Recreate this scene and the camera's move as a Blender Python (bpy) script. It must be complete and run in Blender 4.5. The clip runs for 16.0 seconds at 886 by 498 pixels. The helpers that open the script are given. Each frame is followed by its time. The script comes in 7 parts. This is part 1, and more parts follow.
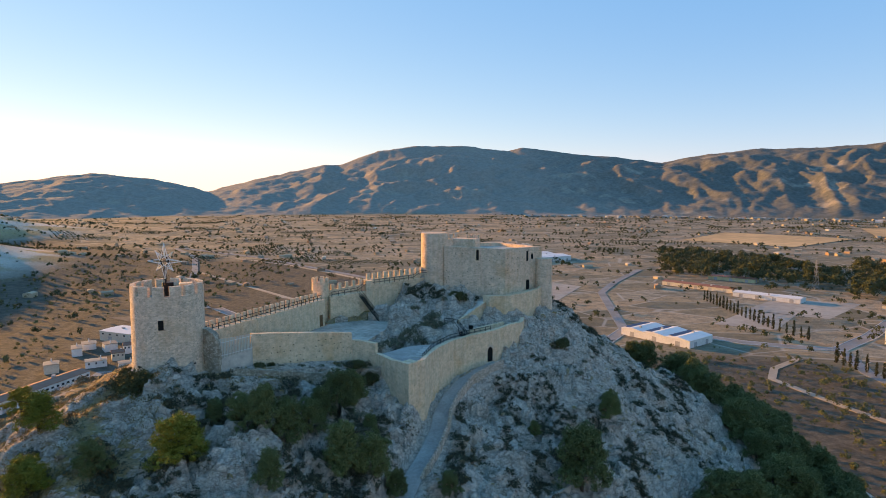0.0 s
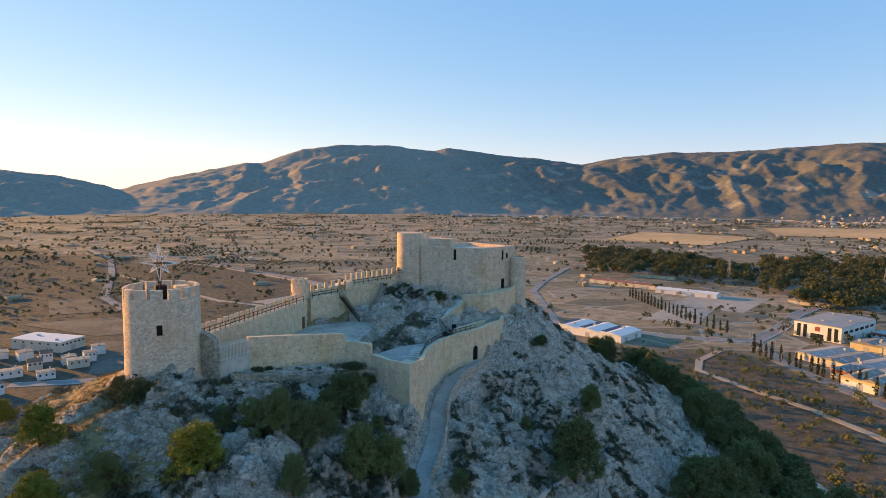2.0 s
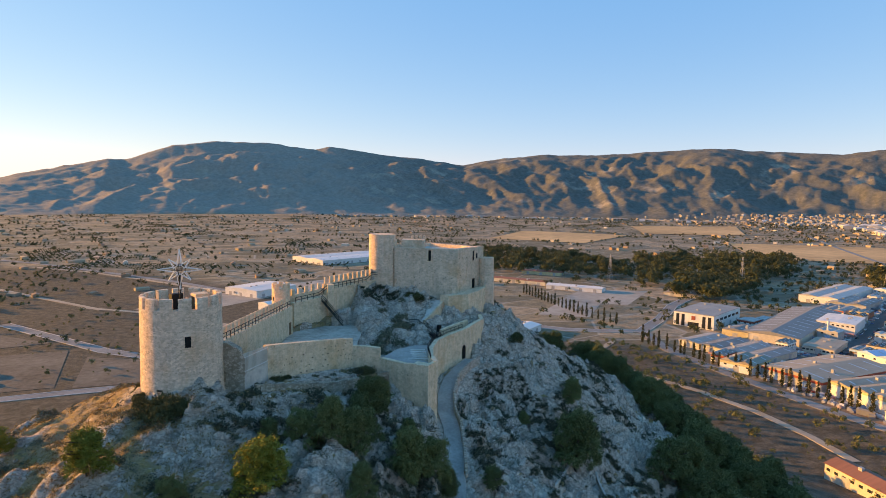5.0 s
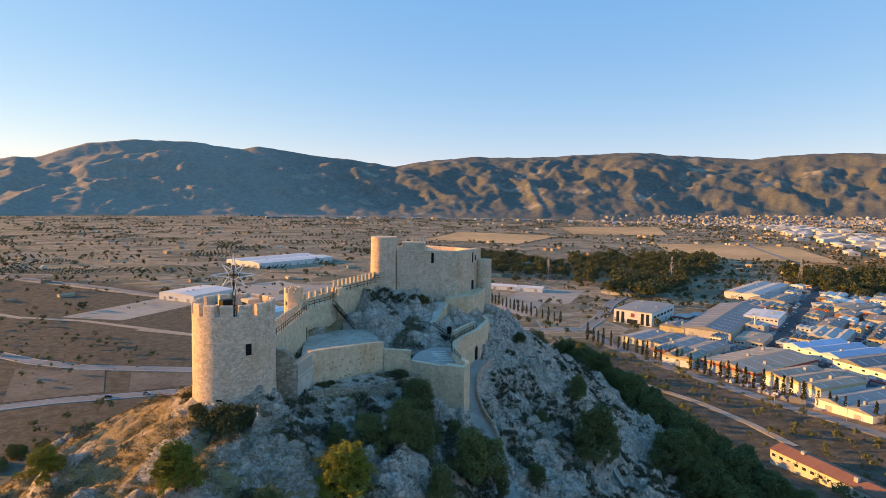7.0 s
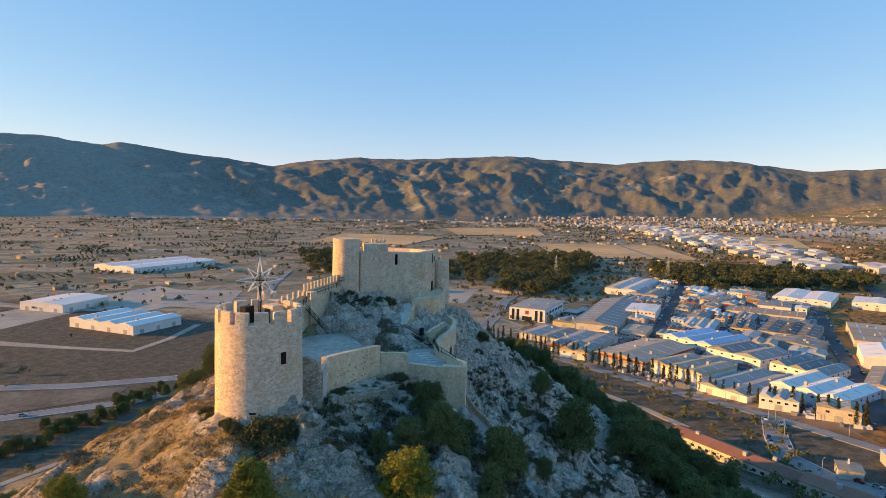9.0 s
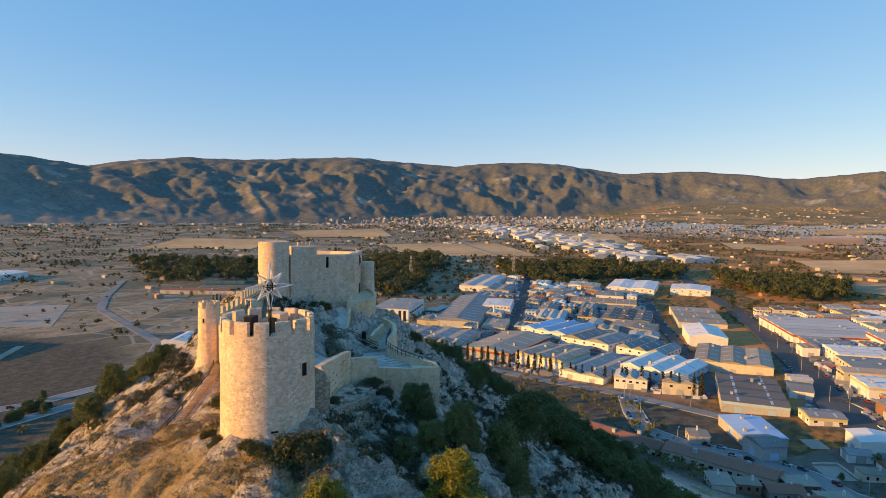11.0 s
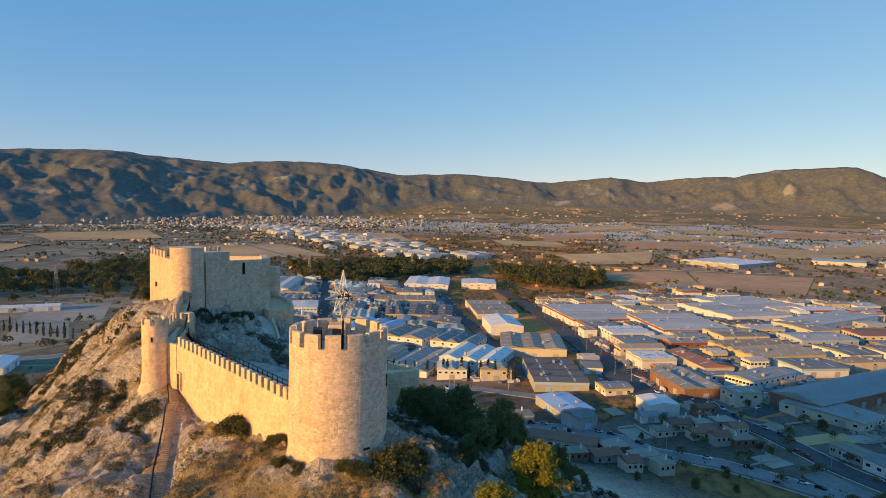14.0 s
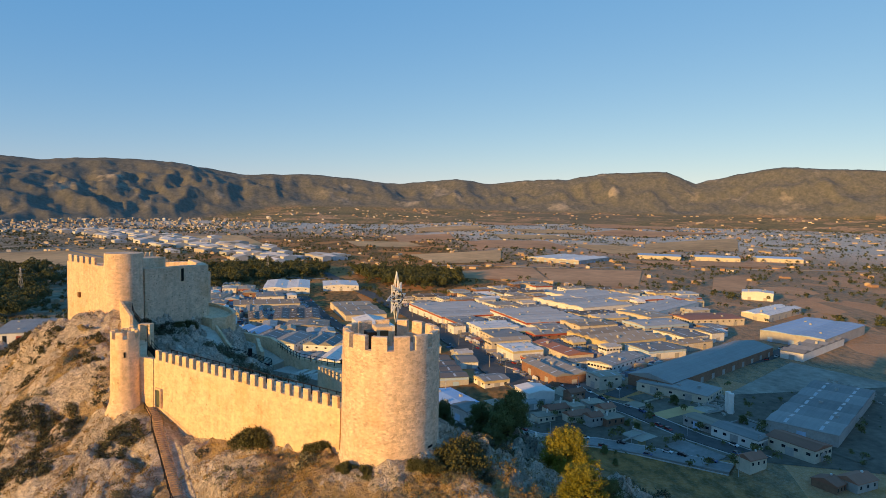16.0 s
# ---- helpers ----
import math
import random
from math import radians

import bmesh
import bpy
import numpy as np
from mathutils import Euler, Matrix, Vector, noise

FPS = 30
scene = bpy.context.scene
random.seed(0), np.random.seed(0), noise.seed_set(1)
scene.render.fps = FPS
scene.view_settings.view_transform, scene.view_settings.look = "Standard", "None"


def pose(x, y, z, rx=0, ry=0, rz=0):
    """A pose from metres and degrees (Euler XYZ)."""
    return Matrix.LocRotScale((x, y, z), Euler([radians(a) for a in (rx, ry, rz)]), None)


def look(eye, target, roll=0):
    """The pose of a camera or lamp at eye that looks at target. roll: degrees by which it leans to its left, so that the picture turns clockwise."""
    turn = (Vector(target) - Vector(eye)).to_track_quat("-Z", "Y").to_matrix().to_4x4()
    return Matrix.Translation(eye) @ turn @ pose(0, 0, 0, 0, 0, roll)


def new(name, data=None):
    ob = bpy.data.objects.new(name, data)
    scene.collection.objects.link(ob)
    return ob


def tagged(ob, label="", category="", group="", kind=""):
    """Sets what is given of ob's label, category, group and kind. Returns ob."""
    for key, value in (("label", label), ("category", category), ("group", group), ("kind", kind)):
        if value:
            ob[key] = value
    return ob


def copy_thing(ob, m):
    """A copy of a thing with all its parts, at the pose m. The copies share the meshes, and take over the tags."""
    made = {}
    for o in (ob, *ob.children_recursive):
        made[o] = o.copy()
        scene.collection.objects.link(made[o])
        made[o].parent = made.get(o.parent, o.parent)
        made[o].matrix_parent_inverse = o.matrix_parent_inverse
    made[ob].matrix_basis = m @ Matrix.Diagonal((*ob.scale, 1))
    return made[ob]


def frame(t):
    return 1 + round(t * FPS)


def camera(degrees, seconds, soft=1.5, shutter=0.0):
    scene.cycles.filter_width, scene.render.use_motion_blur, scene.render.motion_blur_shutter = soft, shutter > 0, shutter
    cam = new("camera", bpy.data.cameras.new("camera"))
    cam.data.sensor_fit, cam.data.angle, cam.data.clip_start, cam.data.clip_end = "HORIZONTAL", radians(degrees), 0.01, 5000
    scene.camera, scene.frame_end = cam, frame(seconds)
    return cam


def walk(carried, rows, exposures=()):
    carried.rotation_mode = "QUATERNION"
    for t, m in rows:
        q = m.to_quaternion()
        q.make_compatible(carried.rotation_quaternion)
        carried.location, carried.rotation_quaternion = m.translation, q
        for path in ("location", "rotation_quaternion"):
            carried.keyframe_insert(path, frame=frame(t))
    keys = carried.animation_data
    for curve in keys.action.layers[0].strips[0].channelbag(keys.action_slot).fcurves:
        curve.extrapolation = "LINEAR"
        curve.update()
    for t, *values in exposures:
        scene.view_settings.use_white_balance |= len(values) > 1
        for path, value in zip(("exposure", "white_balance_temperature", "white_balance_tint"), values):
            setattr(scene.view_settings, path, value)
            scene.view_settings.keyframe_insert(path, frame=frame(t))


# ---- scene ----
cam = camera(70.8, 16.0, 0.6)
PATH = [
    (0, (31.673, -92.423, 21.255), (31.862, -90.44, 21.067), 0.0),
    (0.5, (28.786, -92.169, 21.256), (29.024, -90.193, 21.068), 0.2),
    (1, (25.917, -91.887, 21.261), (26.215, -89.918, 21.071), 0.3),
    (1.5, (22.989, -91.533, 21.264), (23.352, -89.575, 21.076), 0.3),
    (2, (19.885, -91.074, 21.279), (20.312, -89.13, 21.091), 0.4),
    (2.5, (16.669, -90.547, 21.303), (17.169, -88.62, 21.115), 0.4),
    (3, (13.342, -89.917, 21.328), (13.925, -88.013, 21.142), 0.5),
    (3.5, (10.036, -89.094, 21.356), (10.693, -87.214, 21.171), 0.6),
    (4, (6.658, -88.002, 21.379), (7.359, -86.138, 21.194), 0.6),
    (6.5, (-11.745, -80.699, 21.533), (-10.804, -78.943, 21.352), 0.9),
    (7, (-15.658, -78.882, 21.519), (-14.668, -77.153, 21.341), 0.9),
    (7.5, (-19.689, -76.764, 21.491), (-18.65, -75.065, 21.314), 1.0),
    (8, (-23.713, -74.338, 21.411), (-22.599, -72.686, 21.237), 1.1),
    (8.5, (-27.601, -71.474, 21.312), (-26.397, -69.886, 21.142), 1.1),
    (9, (-31.24, -68.081, 21.183), (-29.937, -66.573, 21.016), 1.3),
    (11.5, (-47.409, -48.376, 20.432), (-45.704, -47.341, 20.281), 0.9),
    (12, (-50.25, -44.073, 20.435), (-48.489, -43.137, 20.286), 1.0),
    (12.5, (-52.728, -39.495, 20.48), (-50.915, -38.664, 20.333), 1.0),
    (13, (-54.936, -34.638, 20.5), (-53.077, -33.913, 20.354), 1.1),
    (13.5, (-56.892, -29.59, 20.492), (-54.992, -28.98, 20.349), 1.2),
    (14, (-58.589, -24.471, 20.464), (-56.655, -23.981, 20.323), 1.3),
    (14.5, (-60.067, -19.345, 20.407), (-58.105, -18.978, 20.27), 1.3),
    (15, (-61.301, -14.295, 20.31), (-59.32, -14.05, 20.175), 1.3),
    (15.5, (-62.376, -9.231, 20.215), (-60.384, -9.104, 20.084), 1.3),
    (16, (-63.374, -4.178, 20.111), (-61.379, -4.17, 19.983), 1.2),
]
EXPOSURES = [(0, 1.56, 8600, 19), (3.5, 1.57, 8600, 19), (7, 1.52, 8400, 18), (9, 1.47, 8200, 15), (12.5, 1.15, 7500, 10), (16, 0.97, 7300, 8)]
walk(cam, [(t, look(eye, target, roll)) for t, eye, target, roll in PATH], EXPOSURES)

# ---- world, sun, exposure ----
SUN_AZ, SUN_EL = -50.0, 10.0          # degrees clockwise from +Y, above the horizon
world = bpy.data.worlds.new("sky")
scene.world = world
world.use_nodes = True
wn = world.node_tree
sky = wn.nodes.new("ShaderNodeTexSky")
sky.sky_type = "NISHITA"
sky.sun_disc = False
sky.sun_elevation = radians(SUN_EL)
sky.sun_rotation = radians(SUN_AZ)
sky.altitude = 700
sky.air_density, sky.dust_density, sky.ozone_density = 1.0, 0.05, 1.3
background = wn.nodes["Background"]
background.inputs["Strength"].default_value = 0.13
# light that is scattered more than once evens the sky out: a share of the sky, and an even blue on top
share = wn.nodes.new("ShaderNodeVectorMath")
share.operation = "MULTIPLY_ADD"
share.inputs[1].default_value = (0.36, 0.29, 0.18)
share.inputs[2].default_value = (0.0, 0.74, 2.25)
wn.links.new(sky.outputs[0], share.inputs[0])
wn.links.new(share.outputs[0], background.inputs[0])
sun_data = bpy.data.lights.new("sun", "SUN")
sun_data.energy, sun_data.angle, sun_data.color = 2.85, radians(0.6), (1.0, 0.56, 0.14)
sun = new("sun", sun_data)
sun_dir = Vector((math.sin(radians(SUN_AZ)) * math.cos(radians(SUN_EL)), math.cos(radians(SUN_AZ)) * math.cos(radians(SUN_EL)), math.sin(radians(SUN_EL))))
sun.matrix_world = look(sun_dir * 300, (0, 0, 0))


# ---- materials ----
class Shader:
    """A small builder of node materials in world metres."""

    def __init__(self, name, rough=0.9, metal=0.0):
        self.mat = bpy.data.materials.new(name)
        self.mat.use_nodes = True
        self.tree = self.mat.node_tree
        self.bsdf = self.tree.nodes["Principled BSDF"]
        self.bsdf.inputs["Roughness"].default_value = rough
        self.bsdf.inputs["Metallic"].default_value = metal
        self.bsdf.inputs["Specular IOR Level"].default_value = 0.25
        self.geo = self.tree.nodes.new("ShaderNodeNewGeometry")

    def node(self, kind, **inputs):
        n = self.tree.nodes.new(kind)
        for key, value in inputs.items():
            self.put(value, n.inputs[key.replace("_", " ")])
        return n

    def put(self, value, socket):
        if hasattr(value, "is_output"):
            self.tree.links.new(value, socket)
        else:
            socket.default_value = value

    def place(self, sx=1, sy=1, sz=1):
        m = self.tree.nodes.new("ShaderNodeMapping")
        self.tree.links.new(self.geo.outputs["Position"], m.inputs["Vector"])
        m.inputs["Scale"].default_value = (sx, sy, sz)
        return m.outputs[0]

    def noise(self, scale, detail=4, rough=0.55, vec=None, distortion=0.0):
        n = self.node("ShaderNodeTexNoise", Scale=scale, Detail=detail, Roughness=rough, Distortion=distortion)
        self.tree.links.new(vec or self.geo.outputs["Position"], n.inputs["Vector"])
        return n.outputs["Fac"]

    def voronoi(self, scale, vec=None, feature="F1", out="Color", randomness=1.0):
        n = self.node("ShaderNodeTexVoronoi", Scale=scale, Randomness=randomness)
        n.feature = feature
        self.tree.links.new(vec or self.geo.outputs["Position"], n.inputs["Vector"])
        return n.outputs[out]

    def ramp(self, fac, *stops):
        n = self.tree.nodes.new("ShaderNodeValToRGB")
        self.put(fac, n.inputs[0])
        e = n.color_ramp.elements
        while len(e) < len(stops):
            e.new(0.5)
        for el, (pos, col) in zip(e, stops):
            el.position = pos
            el.color = (*col, 1) if not isinstance(col, (int, float)) else (col, col, col, 1)
        return n.outputs[0]

    def mix(self, fac, a, b, kind="MIX"):
        n = self.tree.nodes.new("ShaderNodeMix")
        n.data_type, n.blend_type = "RGBA", kind
        self.put(fac, n.inputs[0])
        for v, s in ((a, n.inputs[6]), (b, n.inputs[7])):
            self.put((*v, 1) if isinstance(v, tuple) else v, s)
        return n.outputs[2]

    def maths(self, op, a, b=0.0, clamp=False):
        n = self.tree.nodes.new("ShaderNodeMath")
        n.operation, n.use_clamp = op, clamp
        self.put(a, n.inputs[0])
        self.put(b, n.inputs[1])
        return n.outputs[0]

    def bump(self, height, strength=0.5, distance=0.1):
        n = self.node("ShaderNodeBump", Strength=strength, Distance=distance, Height=height)
        self.tree.links.new(n.outputs[0], self.bsdf.inputs["Normal"])

    def end(self, colour):
        self.put((*colour, 1) if isinstance(colour, tuple) else colour, self.bsdf.inputs["Base Color"])
        return self.mat


def plain(name, colour, rough=0.7, metal=0.0, vary=0.25, scale=3.0):
    """A near-uniform painted or cast surface, with stains and fine grain."""
    s = Shader(name, rough, metal)
    dark = tuple(c * (1 - vary) for c in colour)
    light = tuple(min(1, c * (1 + vary * 0.5)) for c in colour)
    grain = s.noise(scale, 5, 0.65)
    big = s.noise(scale * 0.12, 3)
    col = s.ramp(s.maths("ADD", s.maths("MULTIPLY", grain, 0.5), s.maths("MULTIPLY", big, 0.5)), (0.35, dark), (0.65, light))
    s.bump(grain, 0.15, 0.02)
    return s.end(col)


def masonry(name, stone_a, stone_b, mortar, stone=0.38, course=1.5, depth=0.05, plaster=0.45, tint=(0.80, 0.68, 0.55), holed=0.5):
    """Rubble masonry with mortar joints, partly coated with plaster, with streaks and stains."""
    s = Shader(name, 0.92)
    warp = s.tree.nodes.new("ShaderNodeVectorMath")
    warp.operation = "ADD"
    wob = s.tree.nodes.new("ShaderNodeTexNoise")
    wob.inputs["Scale"].default_value = 1.3
    s.tree.links.new(s.geo.outputs["Position"], wob.inputs["Vector"])
    shift = s.tree.nodes.new("ShaderNodeVectorMath")
    shift.operation = "SCALE"
    shift.inputs["Scale"].default_value = 0.3
    s.tree.links.new(wob.outputs["Color"], shift.inputs[0])
    s.tree.links.new(s.place(1, 1, course), warp.inputs[0])
    s.tree.links.new(shift.outputs[0], warp.inputs[1])
    vec = warp.outputs[0]
    edge = s.voronoi(1 / stone, vec, "DISTANCE_TO_EDGE", "Distance")
    cell = s.voronoi(1 / stone, vec, "F1", "Color")
    shade = s.tree.nodes.new("ShaderNodeSeparateColor")
    s.tree.links.new(cell, shade.inputs[0])
    stones = s.ramp(shade.outputs[0], (0.1, stone_a), (0.9, stone_b))
    joint = s.ramp(edge, (0.015, 0.0), (0.11, 1.0))
    faced = s.mix(joint, mortar, stones)
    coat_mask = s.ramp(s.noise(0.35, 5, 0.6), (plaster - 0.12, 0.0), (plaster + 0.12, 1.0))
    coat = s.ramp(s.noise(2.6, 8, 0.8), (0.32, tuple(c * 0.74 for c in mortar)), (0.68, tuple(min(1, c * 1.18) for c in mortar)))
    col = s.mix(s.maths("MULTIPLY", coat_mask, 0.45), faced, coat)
    blotch = s.ramp(s.noise(0.9, 6, 0.72), (0.34, 0.72), (0.5, 0.97), (0.66, 1.12))
    col = s.mix(0.75, col, blotch, "MULTIPLY")
    streak = s.ramp(s.noise(1.0, 4, 0.6, s.place(1.6, 1.6, 0.12)), (0.42, 0.0), (0.72, 1.0))
    col = s.mix(s.maths("MULTIPLY", streak, 0.35), col, tint, "MULTIPLY")
    patch = s.ramp(s.noise(0.16, 3, 0.6), (0.55, 0.0), (0.72, 1.0))
    col = s.mix(s.maths("MULTIPLY", patch, 0.6), col, (0.86, 0.68, 0.48), "MULTIPLY")
    # putlog holes painted as dots, their inner shade in the colour
    holes = s.ramp(s.voronoi(0.7, None, "F1", "Distance"), (0.06, 0.3), (0.10, 1.0))
    col = s.mix(holed, col, holes, "MULTIPLY")
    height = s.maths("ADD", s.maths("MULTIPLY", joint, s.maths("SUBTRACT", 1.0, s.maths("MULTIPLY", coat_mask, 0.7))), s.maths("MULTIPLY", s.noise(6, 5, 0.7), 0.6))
    s.bump(height, 0.9, depth)
    return s.end(col)


def rock_and_fields():
    """The ground: pale limestone, earth and dry grass on the hill, worked fields on the plain."""
    s = Shader("ground", 0.95)
    mid = s.noise(0.7, 6, 0.65)
    fine = s.noise(3.5, 6, 0.72)
    rock = s.ramp(fine, (0.25, (0.60, 0.49, 0.385)), (0.5, (0.87, 0.745, 0.605)), (0.75, (0.93, 0.83, 0.69)))
    # cracked blocks at two sizes; earth, heath and crevice shade painted dark in clefts
    warp = s.tree.nodes.new("ShaderNodeVectorMath")
    warp.operation = "MULTIPLY_ADD"
    wob = s.tree.nodes.new("ShaderNodeTexNoise")
    wob.inputs["Scale"].default_value, wob.inputs["Detail"].default_value = 0.9, 4
    s.tree.links.new(s.geo.outputs["Position"], wob.inputs["Vector"])
    s.tree.links.new(wob.outputs["Color"], warp.inputs[0])
    warp.inputs[1].default_value = (3.0, 3.0, 3.0)
    s.tree.links.new(s.place(1, 1, 1.7), warp.inputs[2])
    cleft = s.voronoi(0.3, warp.outputs[0], "DISTANCE_TO_EDGE", "Distance")
    split = s.voronoi(0.9, warp.outputs[0], "DISTANCE_TO_EDGE", "Distance")
    crack = s.mix(0.6, s.ramp(cleft, (0.0, 0.12), (0.09, 0.8), (0.2, 1.0)), s.ramp(split, (0.0, 0.3), (0.10, 0.9), (0.2, 1.0)), "MULTIPLY")
    seam = s.ramp(s.maths("ABSOLUTE", s.maths("SUBTRACT", s.noise(0.8, 6, 0.62, s.place(1, 1, 1.9), 1.2), 0.5)), (0.0, 0.35), (0.05, 0.85), (0.16, 1.0))
    # clefts and seams darken the rock colour where relief would be in shade
    rock = s.mix(0.4, rock, crack, "MULTIPLY")
    rock = s.mix(0.55, rock, seam, "MULTIPLY")
    stain = s.ramp(s.noise(0.5, 5, 0.7), (0.5, 0.0), (0.72, 1.0))
    rock = s.mix(s.maths("MULTIPLY", stain, 0.55), rock, (0.76, 0.62, 0.46), "MULTIPLY")
    lichen = s.ramp(s.noise(0.23, 6, 0.72, None, 0.8), (0.5, 0.0), (0.64, 1.0))
    rock = s.mix(s.maths("MULTIPLY", lichen, 0.2), rock, (0.45, 0.43, 0.40), "MULTIPLY")
    earth = s.ramp(fine, (0.3, (0.35, 0.245, 0.135)), (0.7, (0.62, 0.45, 0.255)))
    grass = s.ramp(s.noise(9, 4, 0.7), (0.3, (0.29, 0.205, 0.08)), (0.7, (0.62, 0.42, 0.165)))
    soil = s.mix(s.ramp(mid, (0.45, 0.0), (0.6, 1.0)), earth, grass)
    scrub = s.ramp(s.noise(5, 4, 0.7), (0.35, (0.07, 0.07, 0.045)), (0.7, (0.19, 0.175, 0.105)))
    soil = s.mix(s.ramp(s.noise(0.42, 5, 0.65), (0.54, 0.0), (0.64, 1.0)), soil, scrub)
    up = s.tree.nodes.new("ShaderNodeSeparateXYZ")
    s.tree.links.new(s.geo.outputs["Normal"], up.inputs[0])
    bare = s.tree.nodes.new("ShaderNodeAttribute")
    bare.attribute_name = "rock"
    steep = s.maths("ADD", s.maths("MULTIPLY", up.outputs[2], -0.9), s.maths("ADD", bare.outputs["Fac"], s.maths("ADD", s.maths("MULTIPLY", mid, 0.7), s.maths("MULTIPLY", fine, 0.35))))
    hill = s.mix(s.ramp(steep, (0.40, 0.0), (0.52, 1.0)), soil, rock)
    # plain: parcels of fields with furrows and dirt tracks
    cellc = s.tree.nodes.new("ShaderNodeSeparateColor")
    s.tree.links.new(s.voronoi(0.0125, s.place(1, 1.7, 0), "F1", "Color"), cellc.inputs[0])
    cells = cellc.outputs[0]
    field = s.ramp(cells, (0.0, (0.30, 0.25, 0.17)), (0.25, (0.175, 0.155, 0.10)), (0.45, (0.42, 0.32, 0.20)), (0.6, (0.21, 0.18, 0.115)), (0.8, (0.50, 0.36, 0.225)), (1.0, (0.36, 0.31, 0.225)))
    tuft = s.ramp(s.noise(0.06, 6, 0.75), (0.44, 0.0), (0.58, 1.0))
    field = s.mix(s.maths("MULTIPLY", tuft, 0.6), field, (0.110, 0.110, 0.081))
    furrow = s.ramp(s.noise(0.05, 5, 0.7, s.place(1, 7, 0)), (0.35, 0.7), (0.65, 1.15))
    field = s.mix(0.7, field, furrow, "MULTIPLY")
    speck = s.ramp(s.noise(0.45, 5, 0.7), (0.53, 0.0), (0.64, 1.0))
    field = s.mix(s.maths("MULTIPLY", speck, 0.6), field, (0.104, 0.100, 0.071))
    track = s.ramp(s.voronoi(0.0125, s.place(1, 1.7, 0), "DISTANCE_TO_EDGE", "Distance"), (0.008, 1.0), (0.024, 0.0))
    field = s.mix(s.maths("MULTIPLY", track, 0.6), field, (0.439, 0.406, 0.354))
    waste = s.tree.nodes.new("ShaderNodeAttribute")
    waste.attribute_name = "waste"
    heath = s.mix(s.ramp(s.noise(0.16, 5, 0.7), (0.42, 0.0), (0.6, 1.0)), s.ramp(s.noise(0.9, 5, 0.75), (0.3, (0.05, 0.044, 0.03)), (0.7, (0.105, 0.088, 0.06))), s.ramp(s.noise(0.6, 4, 0.7), (0.3, (0.095, 0.078, 0.055)), (0.7, (0.185, 0.148, 0.105))))
    olive = s.tree.nodes.new("ShaderNodeAttribute")
    olive.attribute_name = "olive"
    rows = s.ramp(s.noise(0.11, 3, 0.5, s.place(1, 1.6, 0)), (0.4, (0.075, 0.078, 0.042)), (0.62, (0.30, 0.215, 0.125)))
    grove = s.mix(s.ramp(cells, (0.30, 1.0), (0.34, 0.0), (0.62, 0.0), (0.66, 0.85)), s.mix(0.6, field, (0.52, 0.30, 0.165)), rows)
    field = s.mix(olive.outputs["Fac"], field, grove)
    field = s.mix(s.maths("ADD", s.maths("MULTIPLY", olive.outputs["Fac"], 0.85), 0.10), field, (1.3, 0.86, 0.44), "MULTIPLY")
    field = s.mix(waste.outputs["Fac"], field, heath)
    paved = s.tree.nodes.new("ShaderNodeAttribute")
    paved.attribute_name = "paved"
    tar = s.ramp(s.noise(0.09, 5, 0.7), (0.35, (0.12, 0.115, 0.108)), (0.55, (0.20, 0.19, 0.175)), (0.7, (0.33, 0.30, 0.26)))
    field = s.mix(paved.outputs["Fac"], field, tar)
    pos = s.tree.nodes.new("ShaderNodeSeparateXYZ")
    s.tree.links.new(s.geo.outputs["Position"], pos.inputs[0])
    low = s.ramp(s.maths("ADD", s.maths("MULTIPLY", s.maths("ADD", pos.outputs[2], 92.0), 0.03), s.maths("MULTIPLY", mid, 0.3)), (0.2, 0.0), (0.6, 1.0))
    relief = s.maths("ADD", s.maths("MULTIPLY", fine, 0.8), s.maths("ADD", s.maths("MULTIPLY", crack, 0.35), s.maths("MULTIPLY", seam, 0.4)))
    s.bump(s.maths("ADD", s.maths("MULTIPLY", relief, s.maths("ADD", 0.15, s.maths("MULTIPLY", low, 0.85))), s.maths("MULTIPLY", s.noise(11, 5, 0.75), 0.35)), 1.0, 0.45)
    return s.end(s.mix(low, field, hill))


